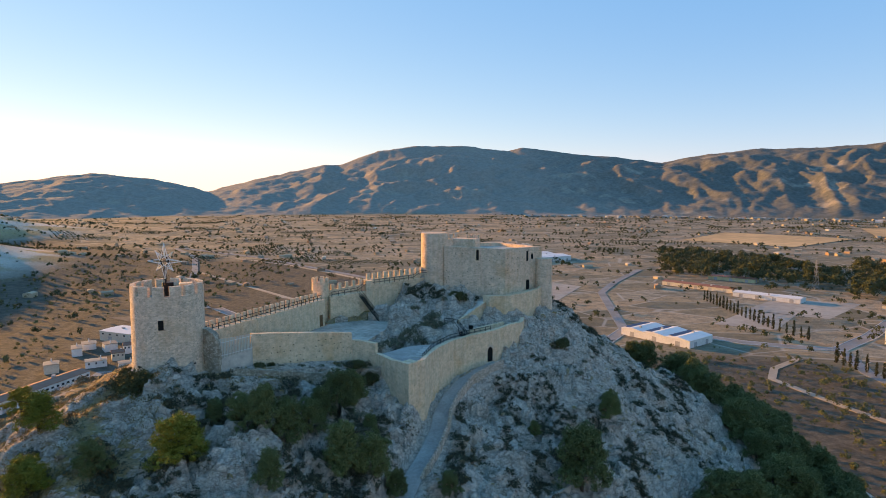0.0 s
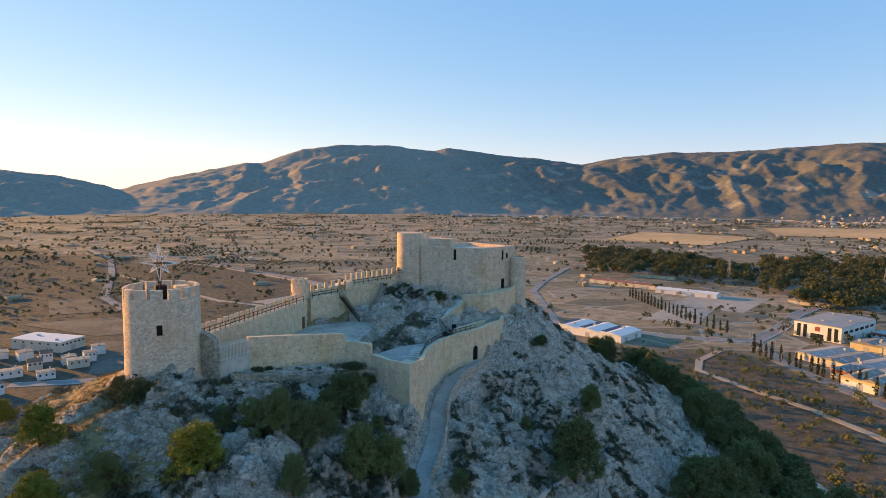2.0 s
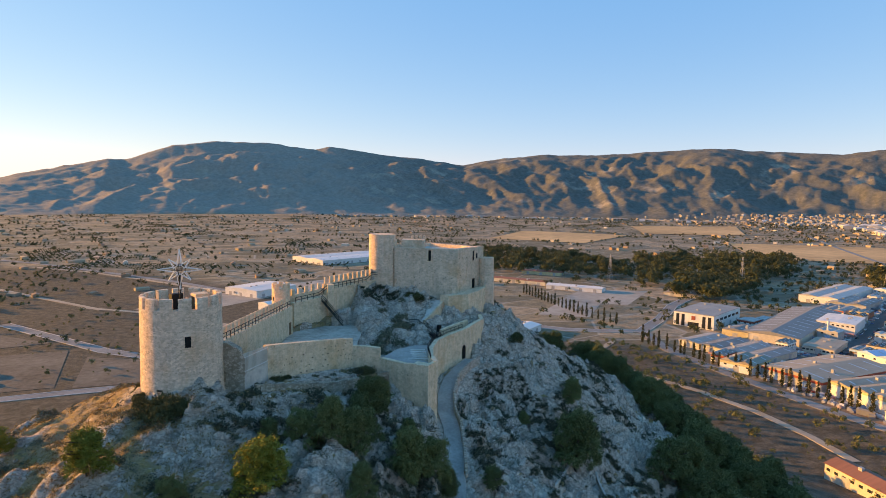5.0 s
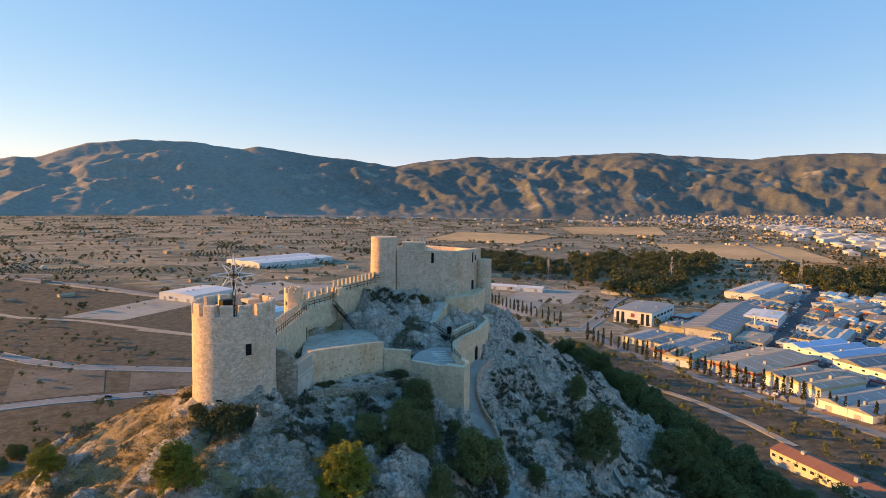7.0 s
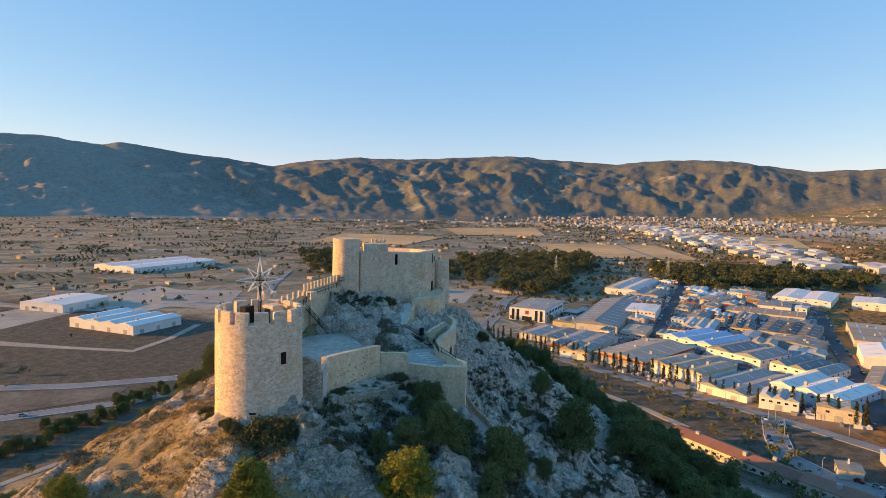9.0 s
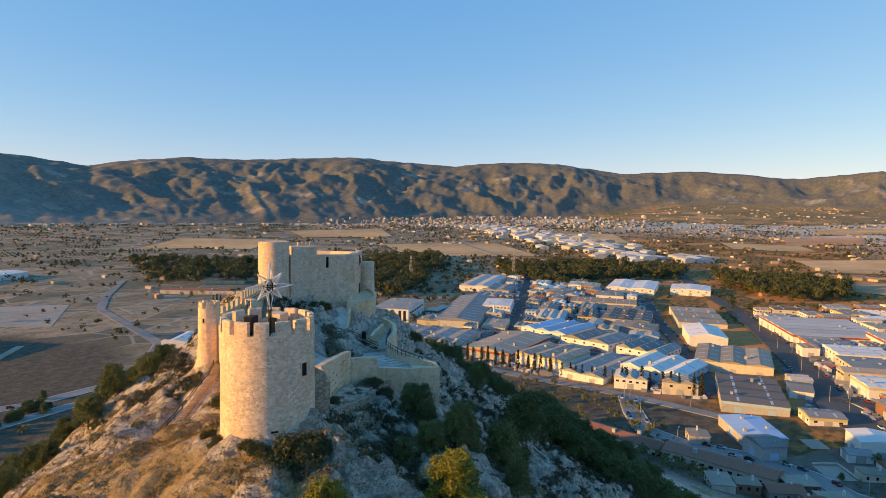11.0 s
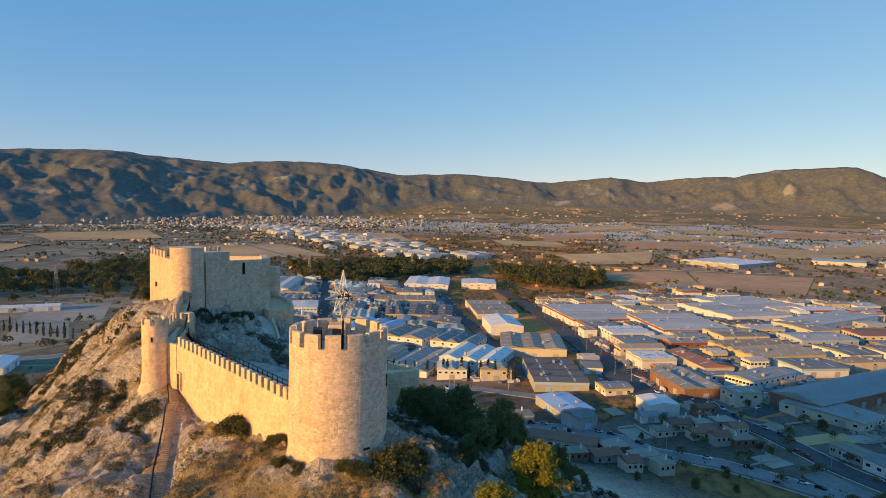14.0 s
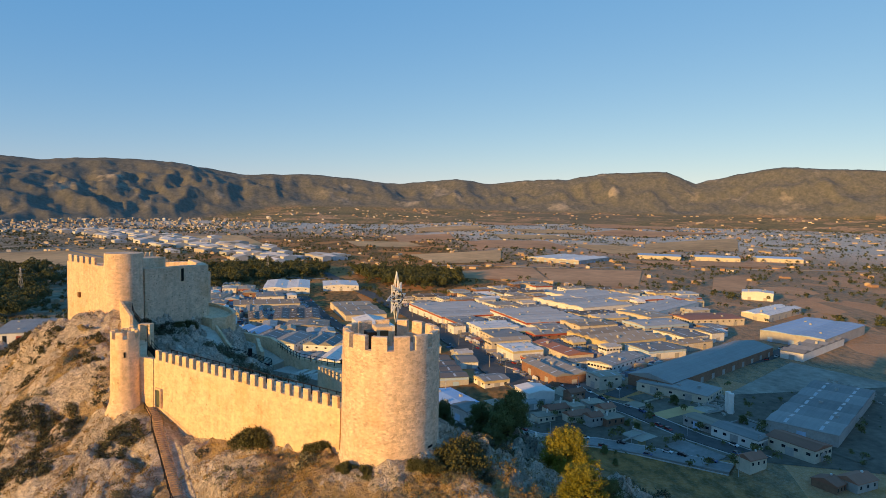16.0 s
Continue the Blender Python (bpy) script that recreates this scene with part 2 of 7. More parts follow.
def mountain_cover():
    """Scrub on dry slopes, its tones lifted to paint in haze, with darker pine forest on the eastern range."""
    s = Shader("haze_toned_mountain_scrub", 1.0)
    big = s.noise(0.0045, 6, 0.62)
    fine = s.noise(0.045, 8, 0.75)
    # pale tones carry the distance haze in the colour, most in the western scrub
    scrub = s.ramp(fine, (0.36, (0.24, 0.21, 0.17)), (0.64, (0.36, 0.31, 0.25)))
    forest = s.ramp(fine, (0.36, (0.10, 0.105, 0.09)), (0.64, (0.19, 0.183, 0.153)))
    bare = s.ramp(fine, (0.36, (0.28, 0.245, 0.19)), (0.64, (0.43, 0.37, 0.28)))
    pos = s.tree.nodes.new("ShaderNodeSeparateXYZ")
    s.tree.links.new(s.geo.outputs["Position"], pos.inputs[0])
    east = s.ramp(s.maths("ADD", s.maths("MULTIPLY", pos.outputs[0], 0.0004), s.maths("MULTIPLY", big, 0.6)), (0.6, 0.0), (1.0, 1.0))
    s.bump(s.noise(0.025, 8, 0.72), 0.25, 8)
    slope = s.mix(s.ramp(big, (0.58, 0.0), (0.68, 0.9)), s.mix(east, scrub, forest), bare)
    # parcels of groves and ploughed land on the rising foot of the eastern range
    cells = s.tree.nodes.new("ShaderNodeSeparateColor")
    s.tree.links.new(s.voronoi(0.011, s.place(1.4, 1, 0), "F1", "Color"), cells.inputs[0])
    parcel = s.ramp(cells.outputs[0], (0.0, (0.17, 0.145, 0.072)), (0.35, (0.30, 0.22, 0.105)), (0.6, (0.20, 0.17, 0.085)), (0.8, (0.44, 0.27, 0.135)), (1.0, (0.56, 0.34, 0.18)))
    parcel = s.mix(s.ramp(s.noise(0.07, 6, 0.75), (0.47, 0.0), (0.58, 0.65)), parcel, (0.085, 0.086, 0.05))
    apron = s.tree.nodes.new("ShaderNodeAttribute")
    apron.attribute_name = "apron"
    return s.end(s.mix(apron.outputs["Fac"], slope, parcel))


def leaves(name, dark, light, scale=2.0):
    s = Shader(name, 0.75)
    info = s.tree.nodes.new("ShaderNodeObjectInfo")
    tone = s.maths("ADD", s.maths("MULTIPLY", s.geo.outputs["Random Per Island"], 0.6), s.maths("MULTIPLY", info.outputs["Random"], 0.4))
    col = s.ramp(s.maths("ADD", s.maths("MULTIPLY", tone, 0.7), s.maths("MULTIPLY", s.noise(scale, 3), 0.3)), (0.2, dark), (0.8, light))
    s.bsdf.inputs["Subsurface Weight"].default_value = 0.0
    return s.end(col)


GROUND = rock_and_fields()
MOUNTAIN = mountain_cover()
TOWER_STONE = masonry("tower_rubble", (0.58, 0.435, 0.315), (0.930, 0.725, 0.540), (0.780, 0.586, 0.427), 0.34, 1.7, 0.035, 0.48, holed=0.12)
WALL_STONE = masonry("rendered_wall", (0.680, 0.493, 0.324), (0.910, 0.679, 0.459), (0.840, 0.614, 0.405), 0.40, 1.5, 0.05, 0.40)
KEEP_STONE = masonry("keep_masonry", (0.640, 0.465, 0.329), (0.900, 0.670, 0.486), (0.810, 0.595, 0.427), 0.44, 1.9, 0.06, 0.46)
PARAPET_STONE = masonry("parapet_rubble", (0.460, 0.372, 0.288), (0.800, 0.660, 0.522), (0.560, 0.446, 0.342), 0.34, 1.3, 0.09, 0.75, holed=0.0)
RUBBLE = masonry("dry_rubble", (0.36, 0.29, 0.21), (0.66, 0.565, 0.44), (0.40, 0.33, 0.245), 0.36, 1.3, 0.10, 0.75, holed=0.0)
CONCRETE = plain("pale_concrete", (0.60, 0.525, 0.435), 0.85, vary=0.35, scale=1.2)
PAVING = plain("ramp_paving", (0.43, 0.385, 0.33), 0.85, vary=0.3, scale=2.5)
# near-black fill painted for the shade inside openings
DARK = plain("opening_shade_fill", (0.012, 0.011, 0.010), 0.9)
IRON = plain("black_iron", (0.025, 0.024, 0.023), 0.55, 0.6)
WHITE_PAINT = plain("white_paint", (0.78, 0.76, 0.72), 0.5, vary=0.1)
WOOD = plain("brown_wood", (0.20, 0.10, 0.045), 0.7, vary=0.35, scale=6)
BRICK_STEP = plain("brick_step", (0.46, 0.31, 0.195), 0.9, vary=0.3, scale=5)
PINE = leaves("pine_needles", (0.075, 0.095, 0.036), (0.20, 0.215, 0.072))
# yellower needles with the evening sun put into their colour
PINE_SUNLIT = leaves("sunlit_pine_needles", (0.14, 0.145, 0.02), (0.30, 0.26, 0.035))
SHRUB = leaves("shrub_leaves", (0.09, 0.095, 0.06), (0.24, 0.225, 0.14))
HEATH_LEAF = leaves("heath_leaves", (0.05, 0.052, 0.03), (0.15, 0.14, 0.08))
DRY = leaves("dry_grass_blades", (0.17, 0.10, 0.03), (0.42, 0.27, 0.09))
MASTIC_LEAF = leaves("mastic_leaves", (0.05, 0.056, 0.022), (0.135, 0.125, 0.045))
BARK = plain("bark", (0.09, 0.065, 0.045), 0.95, vary=0.4, scale=5)


# ---- mesh helpers ----
def mesh_from(name, verts, faces, material, smooth=False):
    me = bpy.data.meshes.new(name)
    me.from_pydata(verts, [], faces)
    me.materials.append(material)
    if smooth:
        me.polygons.foreach_set("use_smooth", [True] * len(me.polygons))
    me.update()
    return me


def part(name, bm, material, parent=None, label="", smooth=False):
    """Links a bmesh as one mesh object, under a thing or part if one is given."""
    bmesh.ops.recalc_face_normals(bm, faces=bm.faces)
    me = bpy.data.meshes.new(name)
    bm.to_mesh(me)
    bm.free()
    me.materials.append(material)
    if smooth:
        me.polygons.foreach_set("use_smooth", [True] * len(me.polygons))
    ob = new(name, me)
    if parent:
        ob.parent = parent
    if label:
        ob["label"] = label
    return ob


def thing(name, label, category, group="", kind=""):
    return tagged(new(name), label, category, group, kind)


def add_box(bm, x0, x1, y0, y1, z0, z1, m=None):
    m = m or Matrix()
    vs = [bm.verts.new(m @ Vector(p)) for p in ((x0, y0, z0), (x1, y0, z0), (x1, y1, z0), (x0, y1, z0), (x0, y0, z1), (x1, y0, z1), (x1, y1, z1), (x0, y1, z1))]
    for f in ((3, 2, 1, 0), (4, 5, 6, 7), (0, 1, 5, 4), (1, 2, 6, 5), (2, 3, 7, 6), (3, 0, 4, 7)):
        bm.faces.new([vs[i] for i in f])
    return vs


def box(x0, x1, y0, y1, z0, z1, m=None, bevel=0.0):
    bm = bmesh.new()
    add_box(bm, x0, x1, y0, y1, z0, z1, m)
    if bevel:
        bmesh.ops.bevel(bm, geom=bm.edges[:], offset=bevel, segments=1, affect="EDGES")
    return bm


def prism(points, z0, z1):
    """An upright prism over a plan outline; z0 and z1 may be one number or one for each corner."""
    n = len(points)
    lows = z0 if isinstance(z0, (list, tuple)) else [z0] * n
    tops = z1 if isinstance(z1, (list, tuple)) else [z1] * n
    bm = bmesh.new()
    a = [bm.verts.new((x, y, z)) for (x, y), z in zip(points, lows)]
    b = [bm.verts.new((x, y, z)) for (x, y), z in zip(points, tops)]
    bm.faces.new(a[::-1])
    bm.faces.new(b)
    for i in range(n):
        bm.faces.new((a[i], a[(i + 1) % n], b[(i + 1) % n], b[i]))
    bmesh.ops.triangulate(bm, faces=[f for f in bm.faces if len(f.verts) > 4])
    return bm


def offsets(line, thick):
    """The two sides of a wall along a plan line: the line itself and its shift to the left by thick."""
    out = []
    for i, p in enumerate(line):
        a, b = Vector(line[max(i - 1, 0)][:2]), Vector(line[min(i + 1, len(line) - 1)][:2])
        d = (b - a).normalized()
        out.append((p[0] - d.y * thick, p[1] + d.x * thick))
    return out


def wall_along(line, thick, low, rough=0.03, step=1.2):
    """A wall along plan points (x, y, top), thickened to the left, down to low, with a slightly uneven face."""
    fine = []
    for p, q in zip(line, line[1:]):
        n = max(1, int((Vector(q[:2]) - Vector(p[:2])).length / step))
        fine += [tuple(Vector(p).lerp(Vector(q), i / n)) for i in range(n)]
    fine.append(tuple(line[-1]))
    inner = offsets(fine, thick)
    bm = bmesh.new()
    rows = max(2, int((max(p[2] for p in line) - low) / step))
    grid = []
    for p, q in zip(fine, inner):
        cols = []
        for x, y in ((p[0], p[1]), q):
            for j in range(rows + 1):
                z = low + (p[2] - low) * j / rows
                k = Vector((x * 0.5, y * 0.5, z * 0.5))
                cols.append(bm.verts.new((x + rough * noise.noise(k), y + rough * noise.noise(k + Vector((9, 2, 4))), z + (rough * noise.noise(k * 3) if j == rows else 0))))
        grid.append(cols)
    for a, b in zip(grid, grid[1:]):
        for j in range(rows):
            bm.faces.new((a[j], b[j], b[j + 1], a[j + 1]))
            k = rows + 1 + j
            bm.faces.new((b[k], a[k], a[k + 1], b[k + 1]))
        bm.faces.new((a[rows], b[rows], b[-1], a[-1]))
    for end in (grid[0], grid[-1]):
        bm.faces.new([end[j] for j in range(rows + 1)] + [end[j] for j in range(2 * rows + 1, rows, -1)])
    return bm


def lathe(cx, cy, profile, seg=72, rough=0.05):
    """A round tower from (radius, z) pairs, its face slightly uneven."""
    bm = bmesh.new()
    rings = []
    for r, z in profile:
        ring = []
        for i in range(seg):
            a = 2 * math.pi * i / seg
            rr = r + rough * noise.noise(Vector((math.sin(a) * 3, math.cos(a) * 3, z * 0.6 + cx)))
            ring.append(bm.verts.new((cx + rr * math.sin(a), cy + rr * math.cos(a), z)))
        rings.append(ring)
    for a, b in zip(rings, rings[1:]):
        for i in range(seg):
            bm.faces.new((a[i], a[(i + 1) % seg], b[(i + 1) % seg], b[i]))
    bm.faces.new(rings[0][::-1])
    bm.faces.new(rings[-1])
    return bm


def arc_block(cx, cy, r0, r1, a0, a1, z0, z1, seg=5, worn=0.04):
    """A curved block between two radii and two bearings (degrees), such as a merlon."""
    bm = bmesh.new()
    cols = []
    for i in range(seg + 1):
        a = radians(a0 + (a1 - a0) * i / seg)
        s, c = math.sin(a), math.cos(a)
        w = worn * noise.noise(Vector((s * 7, c * 7, z1)))
        cols.append([bm.verts.new((cx + r * s, cy + r * c, z)) for r, z in ((r1, z0), (r1 - 0.02, z1 - 0.06 + w), (r1 - 0.1, z1 + w), (r0 + 0.08, z1 + w), (r0, z1 - 0.06), (r0, z0))])
    for p, q in zip(cols, cols[1:]):
        for j in range(6):
            bm.faces.new((p[j], q[j], q[(j + 1) % 6], p[(j + 1) % 6]))
    bm.faces.new(cols[0][::-1])
    bm.faces.new(cols[-1])
    return bm


def rod(bm, p, q, r=0.04, seg=6):
    """A round bar from p to q, added to bm."""
    p, q = Vector(p), Vector(q)
    m = (q - p).to_track_quat("Z", "Y").to_matrix()
    ends = []
    for c in (p, q):
        ends.append([bm.verts.new(c + m @ Vector((r * math.cos(2 * math.pi * i / seg), r * math.sin(2 * math.pi * i / seg), 0))) for i in range(seg)])
    for i in range(seg):
        bm.faces.new((ends[0][i], ends[0][(i + 1) % seg], ends[1][(i + 1) % seg], ends[1][i]))
    bm.faces.new(ends[0][::-1])
    bm.faces.new(ends[1])


def railing(name, line, parent=None, height=1.05, gap=1.2, label="black iron railing along the walkway"):
    """Posts and two rails along points (x, y, z)."""
    rail = parent or thing(name, label, "railing")
    pts = [Vector(p) for p in line]
    for h in (height, height * 0.5):
        bm = bmesh.new()
        for p, q in zip(pts, pts[1:]):
            rod(bm, p + Vector((0, 0, h)), q + Vector((0, 0, h)), 0.055)
        part("rail", bm, IRON, rail)
    for p, q in zip(pts, pts[1:]):
        n = max(1, int((q - p).length / gap))
        for i in range(n + (q is pts[-1])):
            c = p.lerp(q, i / n)
            bm = bmesh.new()
            rod(bm, c, c + Vector((0, 0, height)), 0.055)
            part("post", bm, IRON, rail)
    return rail

# ---- ground: one sheet from the castle hill to the horizon ----
def lattice(ix, iy, seed):
    h = (ix * 374761393 + iy * 668265263 + seed * 974634541) & 0xFFFFFFFF
    h = ((h ^ (h >> 13)) * 1274126177) & 0xFFFFFFFF
    return ((h ^ (h >> 16)) & 0xFFFF) / 32767.5 - 1


def value_noise(x, y, seed=0):
    ix, iy = np.floor(x).astype(np.int64), np.floor(y).astype(np.int64)
    fx, fy = x - ix, y - iy
    fx, fy = fx * fx * (3 - 2 * fx), fy * fy * (3 - 2 * fy)
    a, b = lattice(ix, iy, seed), lattice(ix + 1, iy, seed)
    c, d = lattice(ix, iy + 1, seed), lattice(ix + 1, iy + 1, seed)
    return a + (b - a) * fx + (c - a + (a - b - c + d) * fx) * fy


def fractal(x, y, octaves, seed=0, gain=0.5, ridged=False):
    total, amp = np.zeros_like(x), 1.0
    for k in range(octaves):
        n = value_noise(x, y, seed + k)
        total = total + amp * ((1 - 2 * np.abs(n)) if ridged else n)
        x, y, amp = x * 1.93 + y * 0.4, y * 1.93 - x * 0.4, amp * gain
    return total


# the hill's height by distance from its middle (rows) and bearing from +Y, clockwise, in 16 steps
HILL_X, HILL_Y = 30.0, 26.0
HILL_R = (0, 14, 28, 42, 60, 90, 145, 235)
HILL_Z = np.array([
    [-5.5] * 16,
    [-5.4, -4.1, -6.0, -7.8, -9.6, -12.3, -13.3, -11.5, -9.3, -7.9, -6.6, -6.7, -7.6, -7.5, -5.8, -5.1],
    [-3.8, 0.0, -1.8, -6.3, -12.6, -19.5, -20.7, -19.0, -14.7, -9.7, -5.7, -8.1, -11.2, -13.6, -15.0, -13.9],
    [-16.8, -1.9, -0.7, -8.4, -18.5, -27.6, -29.4, -26.0, -18.7, -10.8, -4.6, -6.2, -14.6, -22.1, -26.1, -25.5],
    [-25.0, -10.5, -7.8, -18.2, -27.6, -38.3, -39.6, -33.9, -25.5, -16.4, -8.9, -13.1, -25.4, -35.9, -40.8, -38.2],
    [-46.0, -34.5, -30.5, -32.5, -46.0, -58.1, -58.3, -52.8, -46.0, -34.2, -26.3, -34.4, -48.2, -55.0, -61.4, -58.2],
    [-80.6, -69.4, -63.7, -63.5, -72.4, -77.7, -82.1, -84.9, -82.4, -72.8, -65.9, -70.9, -80.9, -87.5, -90.6, -88.1],
    [-97] * 16])


def plain_height(x, y):
    z = -100 + 13 * np.clip((120 - y) / 260, 0, 1)
    near = np.hypot(x - HILL_X, y - HILL_Y)
    z = z + 80 * np.exp(-((x + 690) ** 2 / 190 ** 2 + (y - 780) ** 2 / 260 ** 2)) + 105 * np.exp(-((x + 1180) ** 2 / 300 ** 2 + (y - 1500) ** 2 / 330 ** 2))
    east = np.clip((np.degrees(np.arctan2(x, y)) - 48) / 26, 0, 1)
    z = z + 55 * east * np.clip((near - 1350) / 2800, 0, 1.1) ** 1.2
    return z + np.clip((near - 1500) / 900, 0, 1) * 3.0 * fractal(x / 400, y / 400, 3, 5)


def blocks(x, y, seed):
    """Cracked blocks: each cell's own height, and how near the next crack is."""
    ix, iy = np.floor(x).astype(np.int64), np.floor(y).astype(np.int64)
    d1, d2, own = np.full(x.shape, 9.0), np.full(x.shape, 9.0), np.zeros(x.shape)
    for dx in (-1, 0, 1):
        for dy in (-1, 0, 1):
            cx, cy = ix + dx, iy + dy
            px = cx + 0.5 + 0.42 * lattice(cx, cy, seed)
            py = cy + 0.5 + 0.42 * lattice(cx, cy, seed + 1)
            d = np.hypot(x - px, y - py)
            first = d < d1
            d2 = np.where(first, d1, np.minimum(d2, d))
            own = np.where(first, lattice(cx, cy, seed + 2) + 0.5 * (x - px) * lattice(cx, cy, seed + 3) + 0.5 * (y - py) * lattice(cx, cy, seed + 4), own)
            d1 = np.where(first, d, d1)
    return own, np.clip((d2 - d1) / 0.22, 0, 1)


def hill_table(x, y):
    r = np.hypot(x - HILL_X, y - HILL_Y)
    a = np.degrees(np.arctan2(x - HILL_X, y - HILL_Y)) % 360 / 22.5
    i = np.floor(a).astype(int)
    f = a - i
    f = f * f * (3 - 2 * f)
    j = np.clip(np.searchsorted(HILL_R, r, "right") - 1, 0, len(HILL_R) - 2)
    rr = np.array(HILL_R, float)
    g = np.clip((r - rr[j]) / (rr[j + 1] - rr[j]), 0, 1)
    i, k = i % 16, (i + 1) % 16
    z = (HILL_Z[j, i] * (1 - f) + HILL_Z[j, k] * f) * (1 - g) + (HILL_Z[j + 1, i] * (1 - f) + HILL_Z[j + 1, k] * f) * g
    out = np.clip((r - 145) / 90, 0, 1)
    return z * (1 - out) + plain_height(x, y) * out


def inside(x, y, poly):
    hit = np.zeros(np.shape(x), bool)
    for (ax, ay), (bx, by) in zip(poly, poly[1:] + poly[:1]):
        if ay != by:
            hit ^= ((ay > y) != (by > y)) & (x < (bx - ax) * (y - ay) / (by - ay) + ax)
    return hit


def near_line(x, y, line):
    """Distance to a plan line of (x, y, z) points, and the z beside it."""
    best, zz = np.full(np.shape(x), 1e9), np.zeros(np.shape(x))
    for (ax, ay, az), (bx, by, bz) in zip(line, line[1:]):
        dx, dy = bx - ax, by - ay
        s = np.clip(((x - ax) * dx + (y - ay) * dy) / (dx * dx + dy * dy), 0, 1)
        d = np.hypot(x - ax - s * dx, y - ay - s * dy)
        zz = np.where(d < best, az + s * (bz - az), zz)
        best = np.minimum(best, d)
    return best, zz


COURT = [(9, 5.5), (12, 6.5), (26, 14.2), (28.5, 20), (32, 29), (33, 36.8), (27, 38), (19.5, 34.5)]
BASTION_YARD = [(29.5, 12), (33.4, 6.9), (35.6, 4.0), (37.6, 5.9), (38.4, 9.6), (40.6, 15.2), (44, 20.8), (47.5, 23.4), (42, 25), (36, 19.5)]
TERRACE = [(8.8, 0.0), (13, 1.9), (16.3, 3.4), (20.5, 5.2), (25, 7.8), (29.2, 9.9), (29.8, 11.3), (26, 12.8), (19, 9.0), (11.6, 4.6)]
GARDEN = [(9.2, -0.4, -4.9), (13, 1.5, -5.7), (16.3, 3.0, -6.5), (20.5, 4.8, -7.3), (25, 7.4, -7.9), (29, 9.6, -8.1), (31.0, 9.2, -8.0)]
RAMP = [(53.4, 23.9, -12.0), (50.0, 22.0, -12.6), (46.4, 18.7, -13.5), (43.2, 13.9, -14.8), (41.1, 8.8, -16.0), (40.2, 4.2, -17.0), (38.2, -1.2, -18.2), (35.6, -7.3, -19.2), (32.8, -14.5, -21.2), (30, -24, -25)]
STAIR = [(17.3, 34.3, -6.9), (15.0, 32.3, -7.8), (13.0, 31.3, -8.4), (9.3, 28.8, -9.6), (5.2, 26.2, -10.7), (1.5, 23.9, -11.4), (-2.5, 21.0, -12.2), (-8, 17.5, -13.6)]


def sunny_side(x, y):
    """One on the slope beyond the long curtain walls and below the great tower, which the evening sun strikes."""
    off = np.maximum(-0.835 * x + 0.55 * (y - 6), -0.54 * (x - 18) + 0.84 * (y - 36))
    return np.maximum(np.clip((off + 2) / 8, 0, 1), np.clip((4 - x + 0.2 * y) / 15, 0, 1))


def knolls(x, y):
    """Rounded outcrops with sharp clefts between them, about -1 to 1."""
    wx, wy = x + 2.0 * value_noise(x / 6, y / 6, 201), y + 2.0 * value_noise(x / 6, y / 6, 202)
    return -0.8 * fractal(wx / 10, wy / 8, 3, 205, 0.5, True) + 0.62


def rockiness(x, y):
    """How much bare rock shows: most on the shaded cliffs, in outcrops on the sunny slope."""
    cliff = 0.5 + 0.5 * np.cos(np.arctan2(x - HILL_X, y - HILL_Y) - 2.4)
    n = value_noise(x / 11, y / 11, 40) + 0.6 * value_noise(x / 4.5, y / 4.5, 41)
    mound = np.exp(-((x - 43) ** 2 + (y - 43) ** 2) / 110) + np.exp(-((x - 70) ** 2 + (y - 40) ** 2) / 130)
    west = np.clip(0.5 + 0.5 * np.cos(np.arctan2(x - HILL_X, y - HILL_Y) + 1.75), 0, 1) ** 2 * np.clip((6 + 0.3 * y - x) / 12, 0, 1)
    sunny = sunny_side(x, y)
    meadow = np.clip((-2 - x) / 6, 0, 1) * np.clip((y + 10) / 8, 0, 1) * np.clip((34 - y) / 8, 0, 1)
    bare = 0.8 - 0.3 * west + 0.36 * cliff + 0.5 * mound + (0.7 - 0.3 * cliff) * n
    return np.clip(bare * (1 - sunny) + sunny * (0.74 + 0.6 * knolls(x, y) + 0.28 * n + 0.2 * mound - 0.42 * meadow), 0.04, 1.25)


